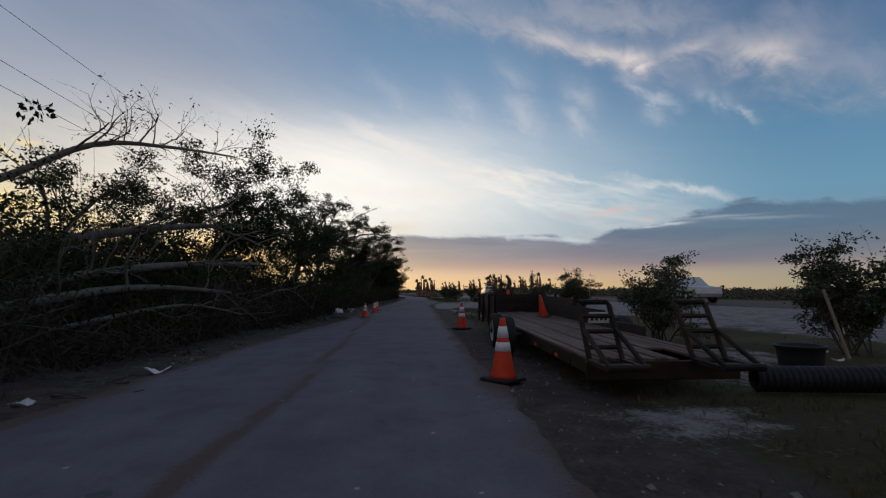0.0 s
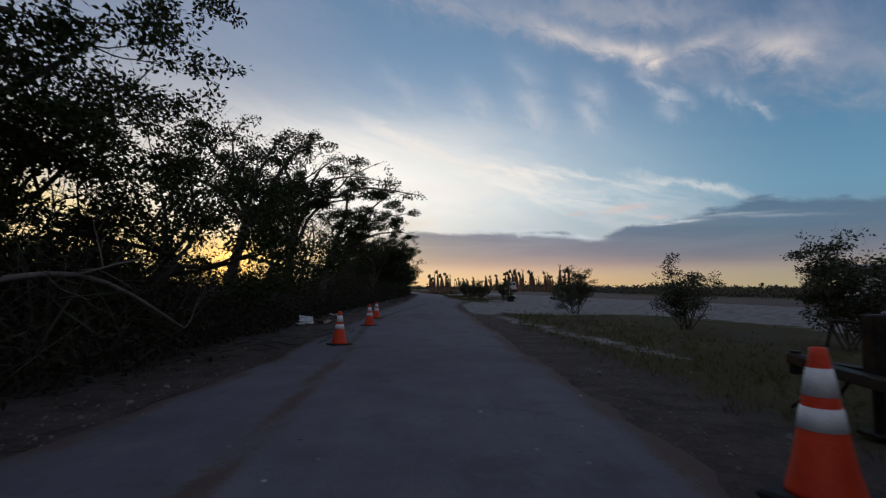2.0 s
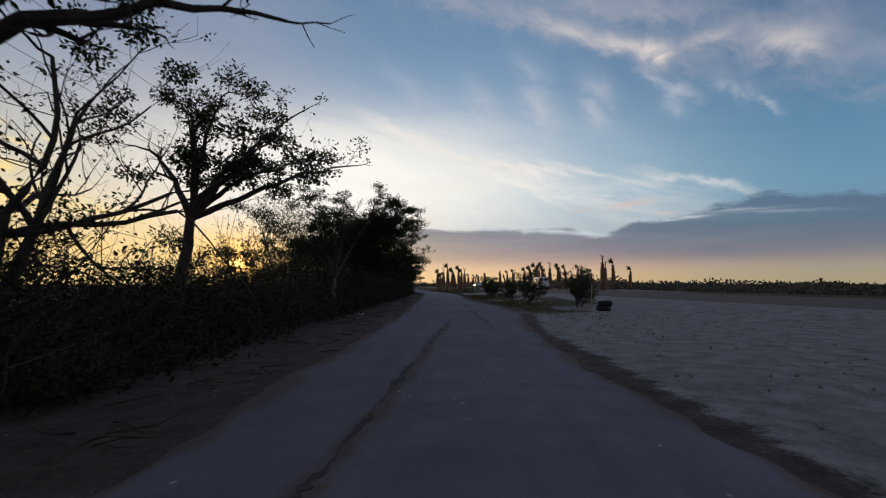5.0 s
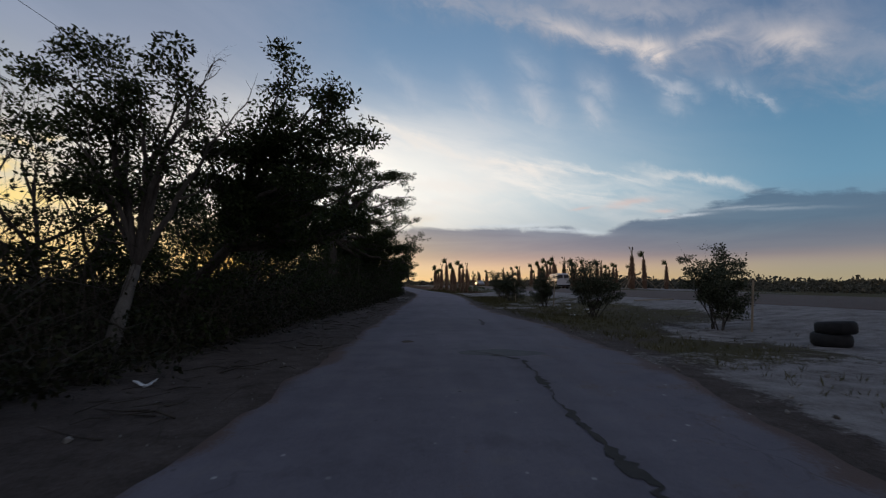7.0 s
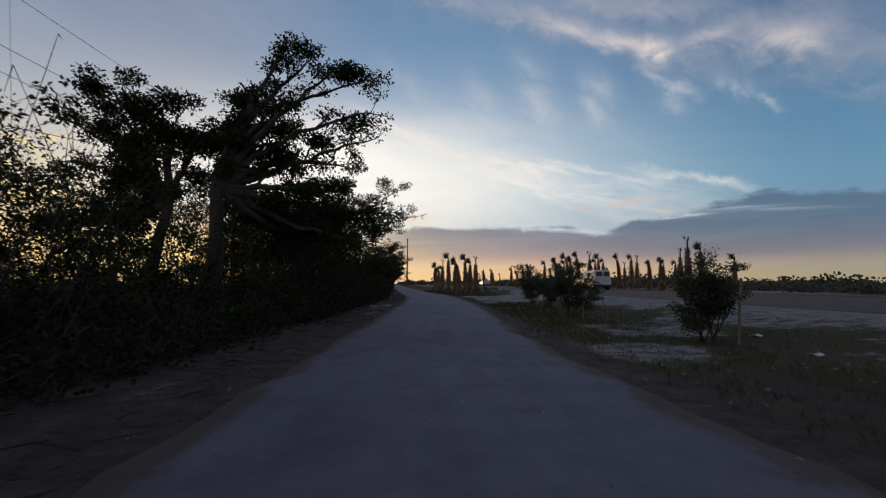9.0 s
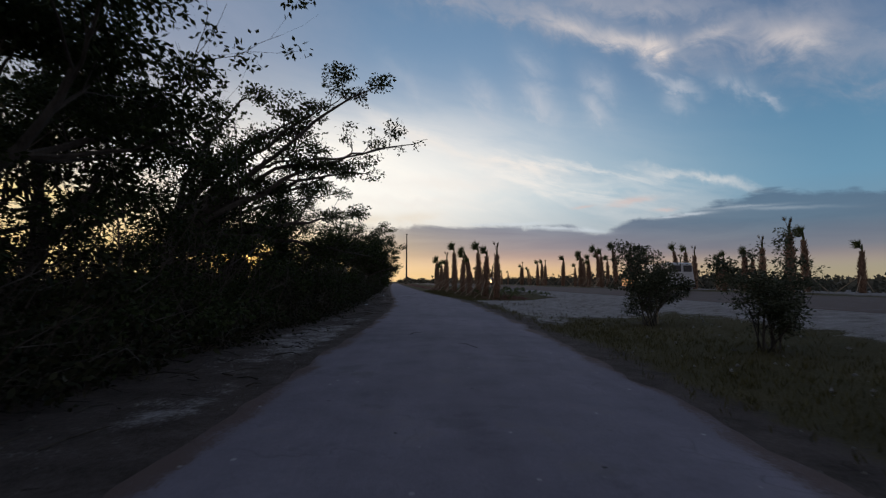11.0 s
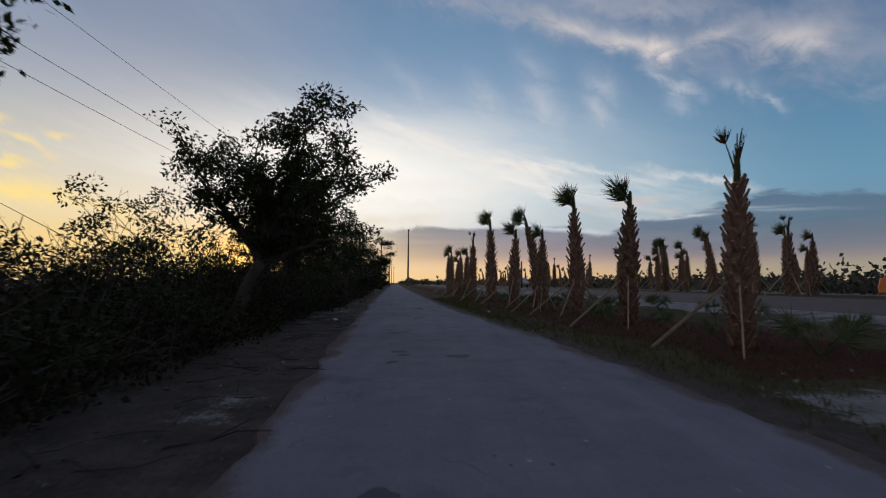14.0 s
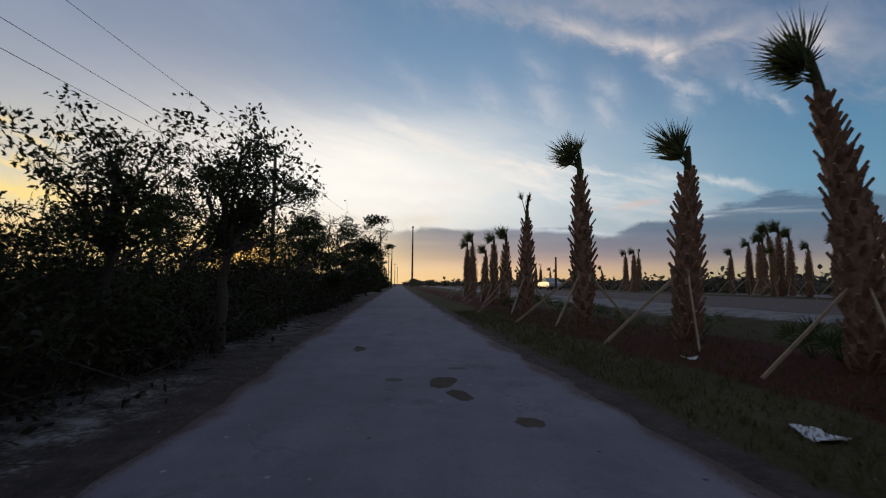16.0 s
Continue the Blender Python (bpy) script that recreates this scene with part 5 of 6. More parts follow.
for k, x, y, h, turn in ((3, 3.95, 120.1, 4.1, 0), (1, 3.65, 124.7, 4.25, 10), (0, 3.5, 129.3, 4.95, -8), (4, 2.7, 131.5, 3.85, 5), (2, 3.08, 134.2, 4.95, 0), (1, 2.5, 137.8, 4.35, 12),
                         (0, 1.85, 143.0, 5.7, -12), (3, 1.0, 148.5, 4.8, 0), (1, 0.9, 154.5, 4.2, 40), (4, 0.5, 156.5, 4.3, -10), (1, 0.4, 161.5, 3.8, 15), (0, 0.1, 168.7, 5.4, 0), (4, -0.2, 172.5, 5.3, 5)):
    palm_at(k, x, y, h * (0.92 if y < 136 else 0.97), turn)
random.seed(77)
yy = 121.8
while yy < 300:
    rel = rnd(28.5, 36.0)
    x = lane_at(yy) + rel
    palm_at(random.choice((0, 0, 1, 2, 3, 4, 4)), x, yy, rnd(3.5, 5.7) if yy < 150 else rnd(3.6, 6.2), rnd(-40, 40))
    yy += rnd(0.8, 2.3) if yy < 175 else rnd(3, 7)


# ---------------------------------------------------------------- young bushes on the verge
def make_bush(seed, height, leaves, label):
    random.seed(seed)
    t = thing("bush", label, "bush", "staked bushes on the verge")
    green, ends = Geo(), []
    for _ in range(10):
        d = (Vector((0, 0, 1)) + rvec() * 0.75).normalized()
        d.z = abs(d.z) + 0.15
        stem = Geo()
        grow(stem, ends, Vector((rnd(-0.2, 0.2), rnd(-0.2, 0.2), -0.08)), d, height * rnd(0.45, 0.62), 0.022, 2, 0.3, 0.2, 3, 5, lambda p: math.hypot(p.x, p.y) < 0.52 * height)
        part("stem", stem, M_BARK, t)
    top = max(e.z for e in ends)
    foliage(green, ends, int(leaves * 2.4), 0.072, 0.17, 0.4)
    part("leaves", green, M_BUSH, t, kind="stuff")
    return t, top


BUSHES = [make_bush(51, 2.1, 4200, "scrubby mangrove bush with small grey-green leaves"), make_bush(52, 2.0, 3200, "open twiggy mangrove bush with sparse leaves"), make_bush(53, 2.2, 5200, "rounded leafy mangrove bush")]
used = set()
for k, x, y, h in ((0, 6.1, 12.7, 2.35), (2, 8.7, 9.9, 2.6), (1, 7.1, 29.0, 2.25), (2, 7.6, 23.6, 2.5), (0, 6.55, 38.6, 2.4), (2, 7.0, 65.0, 2.5), (0, 5.2, 70.1, 2.3), (2, 5.3, 78.3, 2.05), (0, 4.7, 86.3, 2.2),
                   (1, 5.2, 92.5, 2.1), (0, 5.5, 98.0, 2.55)):
    b, top = BUSHES[k]
    if k in used:
        copy_at(b, x, y, x * 97 % 360, h / top, 0.96)
    else:
        used.add(k)
        stand(b, x, y, None, 20, h / top)
stake = Geo()
stake.tube([(0, 0, -0.2), (0, 0, 1.35)], [0.03, 0.028], 8)
S = None
for x, y, a, b in ((6.6, 12.4, 4, 8), (5.7, 12.9, -14, 3), (8.0, 9.4, -18, 0), (7.5, 64.3, 2, 3), (7.9, 23.1, 2, 2), (5.9, 98.3, 3, -4), (5.6, 77.7, 3, 2), (5.0, 86.0, -4, 3)):
    m = pose(x, y, gz(x, y), b, a, 0)
    S = copy_thing(S, m) if S else solo("stake", stake, M_LUMBER, "pale round timber stake driven beside a bush", "stake", "stakes", m=m)


# ---------------------------------------------------------------- traffic cones
def make_cone(bands=True):
    t = thing("traffic_cone", "orange plastic traffic cone with two white reflective bands" if bands else "plain orange plastic cone on the trailer's plank deck", "traffic cone", "traffic cones")
    base = Geo()
    base.box(pose(0, 0, 0.022), 0.38, 0.38, 0.044, 0.014)
    part("base", base, M_RUBBER, t, "black rubber base")
    body = Geo()
    body.lathe([(0.150, 0.04), (0.142, 0.07), (0.112, 0.20), (0.036, 0.665), (0.031, 0.70), (0.022, 0.705), (0.020, 0.68)], 24)
    part("cone_body", body, M_ORANGE, t, smooth=True)
    for z0, z1 in ((0.335, 0.435), (0.485, 0.61)) if bands else ():
        r = lambda z: 0.112 + (0.036 - 0.112) * (z - 0.20) / 0.465 + 0.003
        band = Geo()
        band.lathe([(r(z0) - 0.004, z0 - 0.001), (r(z0), z0), (r(z1), z1), (r(z1) - 0.004, z1 + 0.001)], 24)
        part("band", band, M_BAND, t, "white reflective band", smooth=True)
    return t


CONE = make_cone()
stand(CONE, 1.15, 7.35, 0.0, 40, 1.22)
for x, y, z, turn, scale in ((1.44, 16.95, -0.01, 30, 1.11), (-2.53, 24.33, 0.0, 35, 0.90), (-2.53, 29.45, 0.0, 48, 0.86), (-2.69, 33.05, 0.0, 70, 0.84)):
    copy_thing(CONE, pose(x, y, z, 0, 0, turn) @ Matrix.Diagonal((0.97 * scale, 0.97 * scale, 0.89 * scale, 1.0)))


# ---------------------------------------------------------------- flatbed trailer
TR = pose(1.96, 6.32, -0.04, 1.0, 0, 0.3)


def make_wheel():
    w = thing("wheel", "", "")
    tyre = Geo()
    tyre.lathe([(0.235, -0.10), (0.33, -0.115), (0.368, -0.085), (0.376, -0.03), (0.376, 0.03), (0.368, 0.085), (0.33, 0.115), (0.235, 0.10)], 32, pose(0, 0, 0, 0, 90, 0), True)
    part("tyre", tyre, M_RUBBER, w, "worn black rubber tyre", smooth=True)
    rim = Geo()
    rim.lathe([(0.235, -0.10), (0.222, -0.105), (0.20, -0.07), (0.135, -0.045), (0.075, -0.062), (0.07, 0.05), (0.235, 0.05)], 32, pose(0, 0, 0, 0, 90, 0))
    part("rim", rim, M_RIM, w, "white spoked steel rim", smooth=True)
    hub = Geo()
    hub.lathe([(0.062, -0.05), (0.06, -0.11), (0.045, -0.125)], 16, pose(0, 0, 0, 0, 90, 0))
    part("hub", hub, M_RUST, w, "dark steel hub", smooth=True)
    slot = Geo()
    slot.lathe([(0.034, -0.040), (0.034, -0.064), (0.024, -0.066)], 12, pose(0, 0, 0, 0, 90, 0))
    slot = slot.mesh("slot", M_PIPE)
    for k in range(8):
        a = 2 * math.pi * k / 8
        o = part("slot", slot, None, w)
        o.location = (-0.014, 0.165 * math.cos(a), 0.165 * math.sin(a))
    return w


def make_ramp(x, trailer):
    """A folded-up loading ramp: a bent rail with rungs, a strut pair and a hinge bar."""
    W, L = 0.40, 0.82
    up = pose(x, 0.0, 0.42, -31, 0, 0)     # leans forward over the deck
    rail = Geo()
    h = W / 2
    rail.tube([up @ Vector(p) for p in ((-h, 0, 0), (-h, 0, L * 0.94), (-h * 0.88, 0, L), (h * 0.88, 0, L), (h, 0, L * 0.94), (h, 0, 0))], 0.034, 8)
    ramp = part("ramp", rail, M_RUST, trailer, "upright rusty loading ramp")
    for k in range(3):
        g1 = Geo()
        g1.box(up @ pose(0, 0, 0.2 + 0.21 * k), W, 0.05, 0.04, 0.004)
        part("rung", g1, M_RUST, ramp)
    for s in (-h, h):
        a, c = up @ Vector((s, 0, L * 0.55)), Vector((x + s, -0.60, 0.46))
        g2 = Geo()
        g2.box(Matrix.Translation((a + c) / 2) @ (a - c).to_track_quat("Z", "X").to_matrix().to_4x4(), 0.05, 0.04, (a - c).length, 0.005)
        part("strut", g2, M_RUST, ramp)
        g3 = Geo()
        g3.box(pose(x + s, -0.30, 0.44), 0.05, 0.62, 0.06, 0.006)
        part("foot_rail", g3, M_RUST, ramp)
    bar = Geo()
    bar.tube([(x - h - 0.03, -0.61, 0.46), (x + h + 0.03, -0.61, 0.46)], 0.04, 8)
    part("foot_bar", bar, M_RUST, ramp)
    mid = Geo()
    mid.box(pose(x, -0.30, 0.44), W, 0.10, 0.03, 0.004)
    part("rung", mid, M_RUST, ramp)


def build_trailer():
    t = thing("flatbed_trailer", "old flatbed trailer with weathered plank deck and raised steel ramps", "trailer", m=TR)
    W, L, Z = 1.88, 9.6, 0.45
    random.seed(5)
    frame_geo = Geo()
    for x in (0.10, W - 0.10):
        frame_geo.box(pose(x, L / 2, Z - 0.10), 0.06, L, 0.17, 0.008)
    for y in np.linspace(0.04, L - 0.05, 13):
        frame_geo.box(pose(W / 2, float(y), Z - 0.13), W - 0.12, 0.06, 0.10, 0.006)
    for x in (0.55, W - 0.55):
        frame_geo.box(pose(x, L / 2, Z - 0.22), 0.08, L - 0.6, 0.12, 0.006)
    frame_geo.box(pose(W / 2, 0.02, Z - 0.12), W, 0.07, 0.22, 0.01)
    part("frame", frame_geo, M_RUST, t, "rusty black steel frame")
    tongue = Geo()
    for s in (-1, 1):
        a, b = Vector((W / 2 + s * 0.62, L - 0.4, Z - 0.12)), Vector((W / 2 + s * 0.05, L + 2.75, Z - 0.16))
        tongue.box(Matrix.Translation((a + b) / 2) @ (b - a).to_track_quat("Z", "X").to_matrix().to_4x4(), 0.09, 0.13, (b - a).length, 0.008)
    tongue.box(pose(W / 2, L + 1.5, Z - 0.15), 0.62, 0.09, 0.11, 0.008)
    bar = part("drawbar", tongue, M_RUST, t, "rusty steel drawbar")
    coupler = Geo()
    coupler.box(pose(W / 2, L + 2.9, Z - 0.15, 4, 0, 0), 0.13, 0.42, 0.12, 0.02)
    coupler.tube([(W / 2, L + 3.06, Z - 0.28), (W / 2, L + 3.06, Z - 0.06)], [0.06, 0.05], 10)
    part("coupler", coupler, M_RUST, bar)
    jack = Geo()
    jack.box(pose(W / 2 + 0.02, L + 2.2, 0.52), 0.15, 0.13, 0.56, 0.012)
    jack.tube([(W / 2 + 0.02, L + 2.2, -0.14), (W / 2 + 0.02, L + 2.2, 0.4)], 0.045, 10)
    jack.box(pose(W / 2 + 0.02, L + 2.2, -0.15), 0.22, 0.22, 0.03, 0.004)
    part("jack", jack, M_RUST, bar, "upright trailer jack")
    crank = Geo()
    crank.tube([(W / 2, L + 2.24, 0.72), (W / 2 - 0.22, L + 2.34, 0.74), (W / 2 - 0.26, L + 2.36, 0.52)], 0.016, 7)
    part("crank_handle", crank, M_RUST, bar)
    for s in (-1, 1):
        chain = Geo()
        chain.tube([(W / 2 + s * 0.07, L + 2.5, Z - 0.2), (W / 2 + s * 0.16, L + 2.75, 0.02), (W / 2 + s * 0.13, L + 2.95, -0.12)], 0.016, 6)
        part("safety_chain", chain, M_RUST, bar)
    n = 13
    for k in range(n):
        w = (W - 0.10) / n
        x = 0.05 + w * (k + 0.5)
        cut = 0.0 if k not in (8, 9) else 0.9
        plank = Geo()
        plank.box(pose(x, (L + cut) / 2 + rnd(-0.02, 0.02), Z + 0.005 + rnd(-0.006, 0.008), rnd(-0.12, 0.12), rnd(-1.5, 1.5), 0), w - 0.014, L - 0.05 - cut, 0.038, 0.006)
        part("plank", plank, M_GREYWOOD, t)
    for x in (-0.22, W + 0.22):
        for y in (3.85, 5.12):
            wheel = make_wheel()
            wheel.parent = t
            wheel.matrix_basis = pose(x, y, 0.416 - 0.0175 * y, 0, 0, 0 if x < 0 else 180)
            for key in ("category", "label"):
                if key in wheel:
                    del wheel[key]
    for y in (3.85, 5.12):
        axle = Geo()
        axle.tube([(-0.2, y, 0.416 - 0.0175 * y), (W + 0.2, y, 0.416 - 0.0175 * y)], 0.045, 10)
        part("axle", axle, M_RUST, t)
    # front bulkhead and remaining side boards of dark planks
    for k in range(3):
        bd = Geo()
        bd.box(pose(W / 2, L - 0.03, Z + 0.11 + 0.185 * k), W, 0.04, 0.184, 0.004)
        part("front_board", bd, M_DARKWOOD, t)
    for k in range(3):
        ln = (7.2, 5.4, 3.4)[k]
        bd = Geo()
        bd.box(pose(W - 0.02, L - ln / 2, Z + 0.10 + 0.175 * k, 0, 0, 0.4 * k), 0.04, ln, 0.174, 0.004)
        part("side_board", bd, M_DARKWOOD, t)
    for k in range(3):
        bd = Geo()
        bd.box(pose(0.02, L - 1.62, Z + 0.11 + 0.185 * k), 0.04, 3.15, 0.184, 0.004)
        part("side_board", bd, M_DARKWOOD, t)
    for x, y in ((-0.03, L - 0.08), (-0.03, L - 0.95), (-0.03, L - 2.05), (-0.03, L - 3.1), (W + 0.03, L - 0.1), (W + 0.03, L - 1.7), (W + 0.03, L - 3.3)):
        po = Geo()
        po.box(pose(x, y, Z + 0.20, 2.0, 0, 0), 0.05, 0.08, 0.84, 0.006)
        part("board_post", po, M_RUST, t)
    for x in (0.25, W - 0.36):
        make_ramp(x, t)
    for y in (1.2, 2.4, 7.0, 7.6, 8.2):
        lamp = Geo()
        lamp.box(pose(-0.012, y, Z - 0.10), 0.02, 0.10, 0.05, 0.006)
        part("side_reflector", lamp, M_ORANGE, t, "orange side reflector")
    plate = Geo()
    plate.box(pose(0.40, 0.62, Z + 0.46, 14, 0, 8), 0.30, 0.012, 0.15, 0.003)
    part("number_plate", plate, M_BAND, t, "pale plate with dark bars")
    for k in range(4):
        bar = Geo()
        bar.box(pose(0.40, 0.62, Z + 0.46, 14, 0, 8) @ pose(-0.1 + 0.065 * k, -0.008, 0), 0.03, 0.004, 0.07)
        part("plate_bar", bar, M_PIPE, t)
    return t


build_trailer()
plain = make_cone(False)
plain.matrix_basis = TR @ pose(1.36, 7.05, 0.478, 0, -12, 20) @ Matrix.Scale(0.85, 4)
copy_thing(plain, TR @ pose(0.97, 9.95, 0.303, 0, 0, 50) @ Matrix.Scale(1.42, 4))


# black ribbed culvert pipe and a plastic tub beside it
def ribbed(length, radius):
    prof = []
    k = int(length / 0.075)
    for i in range(k):
        z = i * length / k
        prof += [(radius, z), (radius + 0.025, z + 0.02), (radius + 0.025, z + 0.045), (radius, z + 0.065)]
    return prof


pipe = Geo()
pr = ribbed(3.2, 0.135)
pipe.lathe(pr + [(0.135, 3.2), (0.115, 3.2), (0.115, 0.0)], 24, None, True)
solo("drain_pipe", pipe, M_PIPE, "black ribbed plastic drain pipe lying on the grass", "pipe", smooth=False, m=pose(4.10, 6.45, 0.16, 90, 0, 84))
tub = Geo()
tub.lathe([(0.30, 0.0), (0.34, 0.10), (0.36, 0.30), (0.385, 0.44), (0.41, 0.45), (0.41, 0.48), (0.37, 0.48), (0.33, 0.12), (0.0, 0.06)], 28)
solo("plastic_tub", tub, M_PIPE, "black round plastic tub on the grass", "tub", smooth=True, m=pose(5.74, 7.75, 0.02) @ Matrix.Scale(0.84, 4))


def lying_tyre(x, y, z, tilt):
    ty = Geo()
    ty.lathe([(0.20, -0.10), (0.30, -0.13), (0.345, -0.09), (0.355, 0.0), (0.345, 0.09), (0.30, 0.13), (0.20, 0.10)], 28, None, True)
    return solo("tyre", ty, M_RUBBER, "discarded black tyre on the pale sand", "tyre", "discarded tyres", smooth=True, m=pose(x, y, z, tilt, 0, 20))


lying_tyre(7.15, 61.3, 0.10, 3)
lying_tyre(7.22, 61.26, 0.335, -5)


# ---------------------------------------------------------------- poles and wires
def utility_pole(x, y, h, arm=True):
    t = thing("utility_pole", "weathered wooden utility pole carrying thin wires", "utility pole", "utility poles", m=pose(x, y, 0))
    po = Geo()
    po.tube([(0, 0, -0.3), (0, 0, h * 0.5), (0, 0, h)], [0.16, 0.14, 0.11], 10)
    part("pole", po, M_POLE, t, smooth=True)
    if arm:
        ar = Geo()
        ar.box(pose(0, 0, h - 0.6), 1.8, 0.10, 0.12, 0.01)
        part("crossarm", ar, M_POLE, t)
        for s in (-0.8, 0.0, 0.8):
            ins = Geo()
            ins.lathe([(0.03, h - 0.54), (0.05, h - 0.48), (0.03, h - 0.44), (0.045, h - 0.38)], 8, pose(s, 0, 0))
            part("insulator", ins, M_LITTER, t)
    return t


poles = []
for x, y in ((-13.5, -40.0), (-13.6, 14.0), (-13.6, 100.0), (-14.8, 163.0), (-13.4, 215.0), (-16.0, 262.0), (-22.0, 320.0)):
    utility_pole(x, y, 10.6, False)
    poles.append((x, y))
for (xa, ya), (xb, yb) in zip(poles, poles[1:]):
    for s, h in ((0.14, 10.45), (0.16, 8.7), (0.16, 7.9)):
        wire = Geo()
        wire.tube([(xa + s + (xb - xa) * f, ya + (yb - ya) * f, h - 0.7 * 4 * f * (1 - f)) for f in np.linspace(0, 1, 13).tolist()], 0.009, 4, False)
        solo("overhead_wire", wire, M_WIRE, "thin dark overhead wire between utility poles", "wire", "overhead wires")
mast = Geo()
mast.tube([(0, 0, -0.3), (0, 0, 12), (0, 0, 25.5)], [0.45, 0.36, 0.24], 12)
mast.box(pose(0, 0, 25.4), 0.9, 0.6, 0.5, 0.05)
solo("tall_pole", mast, M_POLE, "very tall plain pole beside the lane far ahead", "pole", m=pose(-14.6, 336.0, 0))
for x, y, h in ((-24.0, 330.0, 14.0), (-27, 390, 12.0), (12.0, 190.0, 4.8), (-30.0, 440.0, 12.0)):
    utility_pole(x, y, h, h > 10)


# ---------------------------------------------------------------- far scrub beyond the highway
def far_scrub(name, y0, y1, off, depth, top, bushes, seed, size, label, each=34):
    """A belt of low rounded bushes, close together."""
    r = np.random.default_rng(seed)
    green = Geo()
    cy, u = r.uniform(y0, y1, bushes), r.random(bushes)
    tall = top * np.clip(0.5 + 0.35 * vnoise(cy * 0.06, u * 2, seed) + r.normal(0, 0.16, bushes), 0.2, 1.3)
    count = bushes * each
    k = np.repeat(np.arange(bushes), each)
    v = r.normal(size=(count, 3))
    v = v / np.linalg.norm(v, axis=1, keepdims=True) * (r.random(count) ** 0.35)[:, None]
    wide = tall[k] * 0.9
    p = np.stack([lane(np.minimum(cy[k], 850)) + off + depth * u[k] + v[:, 0] * wide, cy[k] + v[:, 1] * wide, tall[k] * 0.45 + v[:, 2] * tall[k] * 0.5], 1)
    green.leaves(p, r.normal(size=(count, 3)), r.normal(size=(count, 3)), size * r.uniform(0.5, 1.2, count), size * r.uniform(0.5, 0.9, count))
    t = thing(name, label, "scrub", kind="stuff")
    part("leaves", green, M_HAZY_SCRUB, t, kind="stuff")


far_scrub("scrub", 10, 130, 37, 14, 2.1, 900, 61, 0.36, "low dark scrub beyond the highway")
far_scrub("scrub", 130, 320, 38, 26, 4.0, 900, 62, 0.7, "dark scrub behind the distant palms")
far_scrub("far_woods", -50, 420, 120, 60, 4.2, 850, 63, 1.3, "long low line of distant dark trees")
far_scrub("far_woods", 300, 800, 4, 220, 5.2, 850, 64, 1.5, "long low line of distant dark trees")


# ---------------------------------------------------------------- vehicles on the highway
def paint(name, c, rough=0.35):
    return two_tone(name, tuple(v * 0.85 for v in c), c, 3, 30, rough, 0.0, 0.03, 0.001, None, 0.5)


M_WHITE = paint("white_paint", (0.62, 0.62, 0.62))
M_CARORANGE = paint("orange_paint", (0.62, 0.13, 0.02))
M_SILVER = paint("silver_paint", (0.36, 0.38, 0.41))
M_GLASS = paint("dark_window_glass", (0.02, 0.025, 0.03), 0.08)
M_LAMP = paint("lamp_lens", (0.75, 0.72, 0.66), 0.2)
M_TAIL = paint("red_lamp_lens", (0.45, 0.02, 0.02), 0.2)


def extrude(geo, outline, half, tuck):
    """A side outline (y, z) drawn out to both sides, its upper part drawn in by tuck(z)."""
    n = len(outline)
    rows = []
    for s, k in ((-1, 0.0), (-1, 1.0), (1, 1.0), (1, 0.0)):
        cy, cz = sum(p[0] for p in outline) / n, sum(p[1] for p in outline) / n
        for y, z in outline:
            f = 1.0 if k else 0.94
            rows.append((s * (half if k == 0 else half - 0.07) * tuck(z) if k == 0 else s * (half * tuck(z) - 0.07), y, z) if k else (s * half * tuck(z), cy + (y - cy) * f, cz + (z - cz) * f))
    order = [rows[0:n], rows[n:2 * n], rows[2 * n:3 * n], rows[3 * n:4 * n]]
    verts = order[0] + order[1] + order[2] + order[3]
    fs = [tuple(range(n)), tuple(range(4 * n - 1, 3 * n - 1, -1))]
    for r in range(3):
        fs += [(r * n + i, (r + 1) * n + i, (r + 1) * n + (i + 1) % n, r * n + (i + 1) % n) for i in range(n)]
    geo.add(verts, fs)


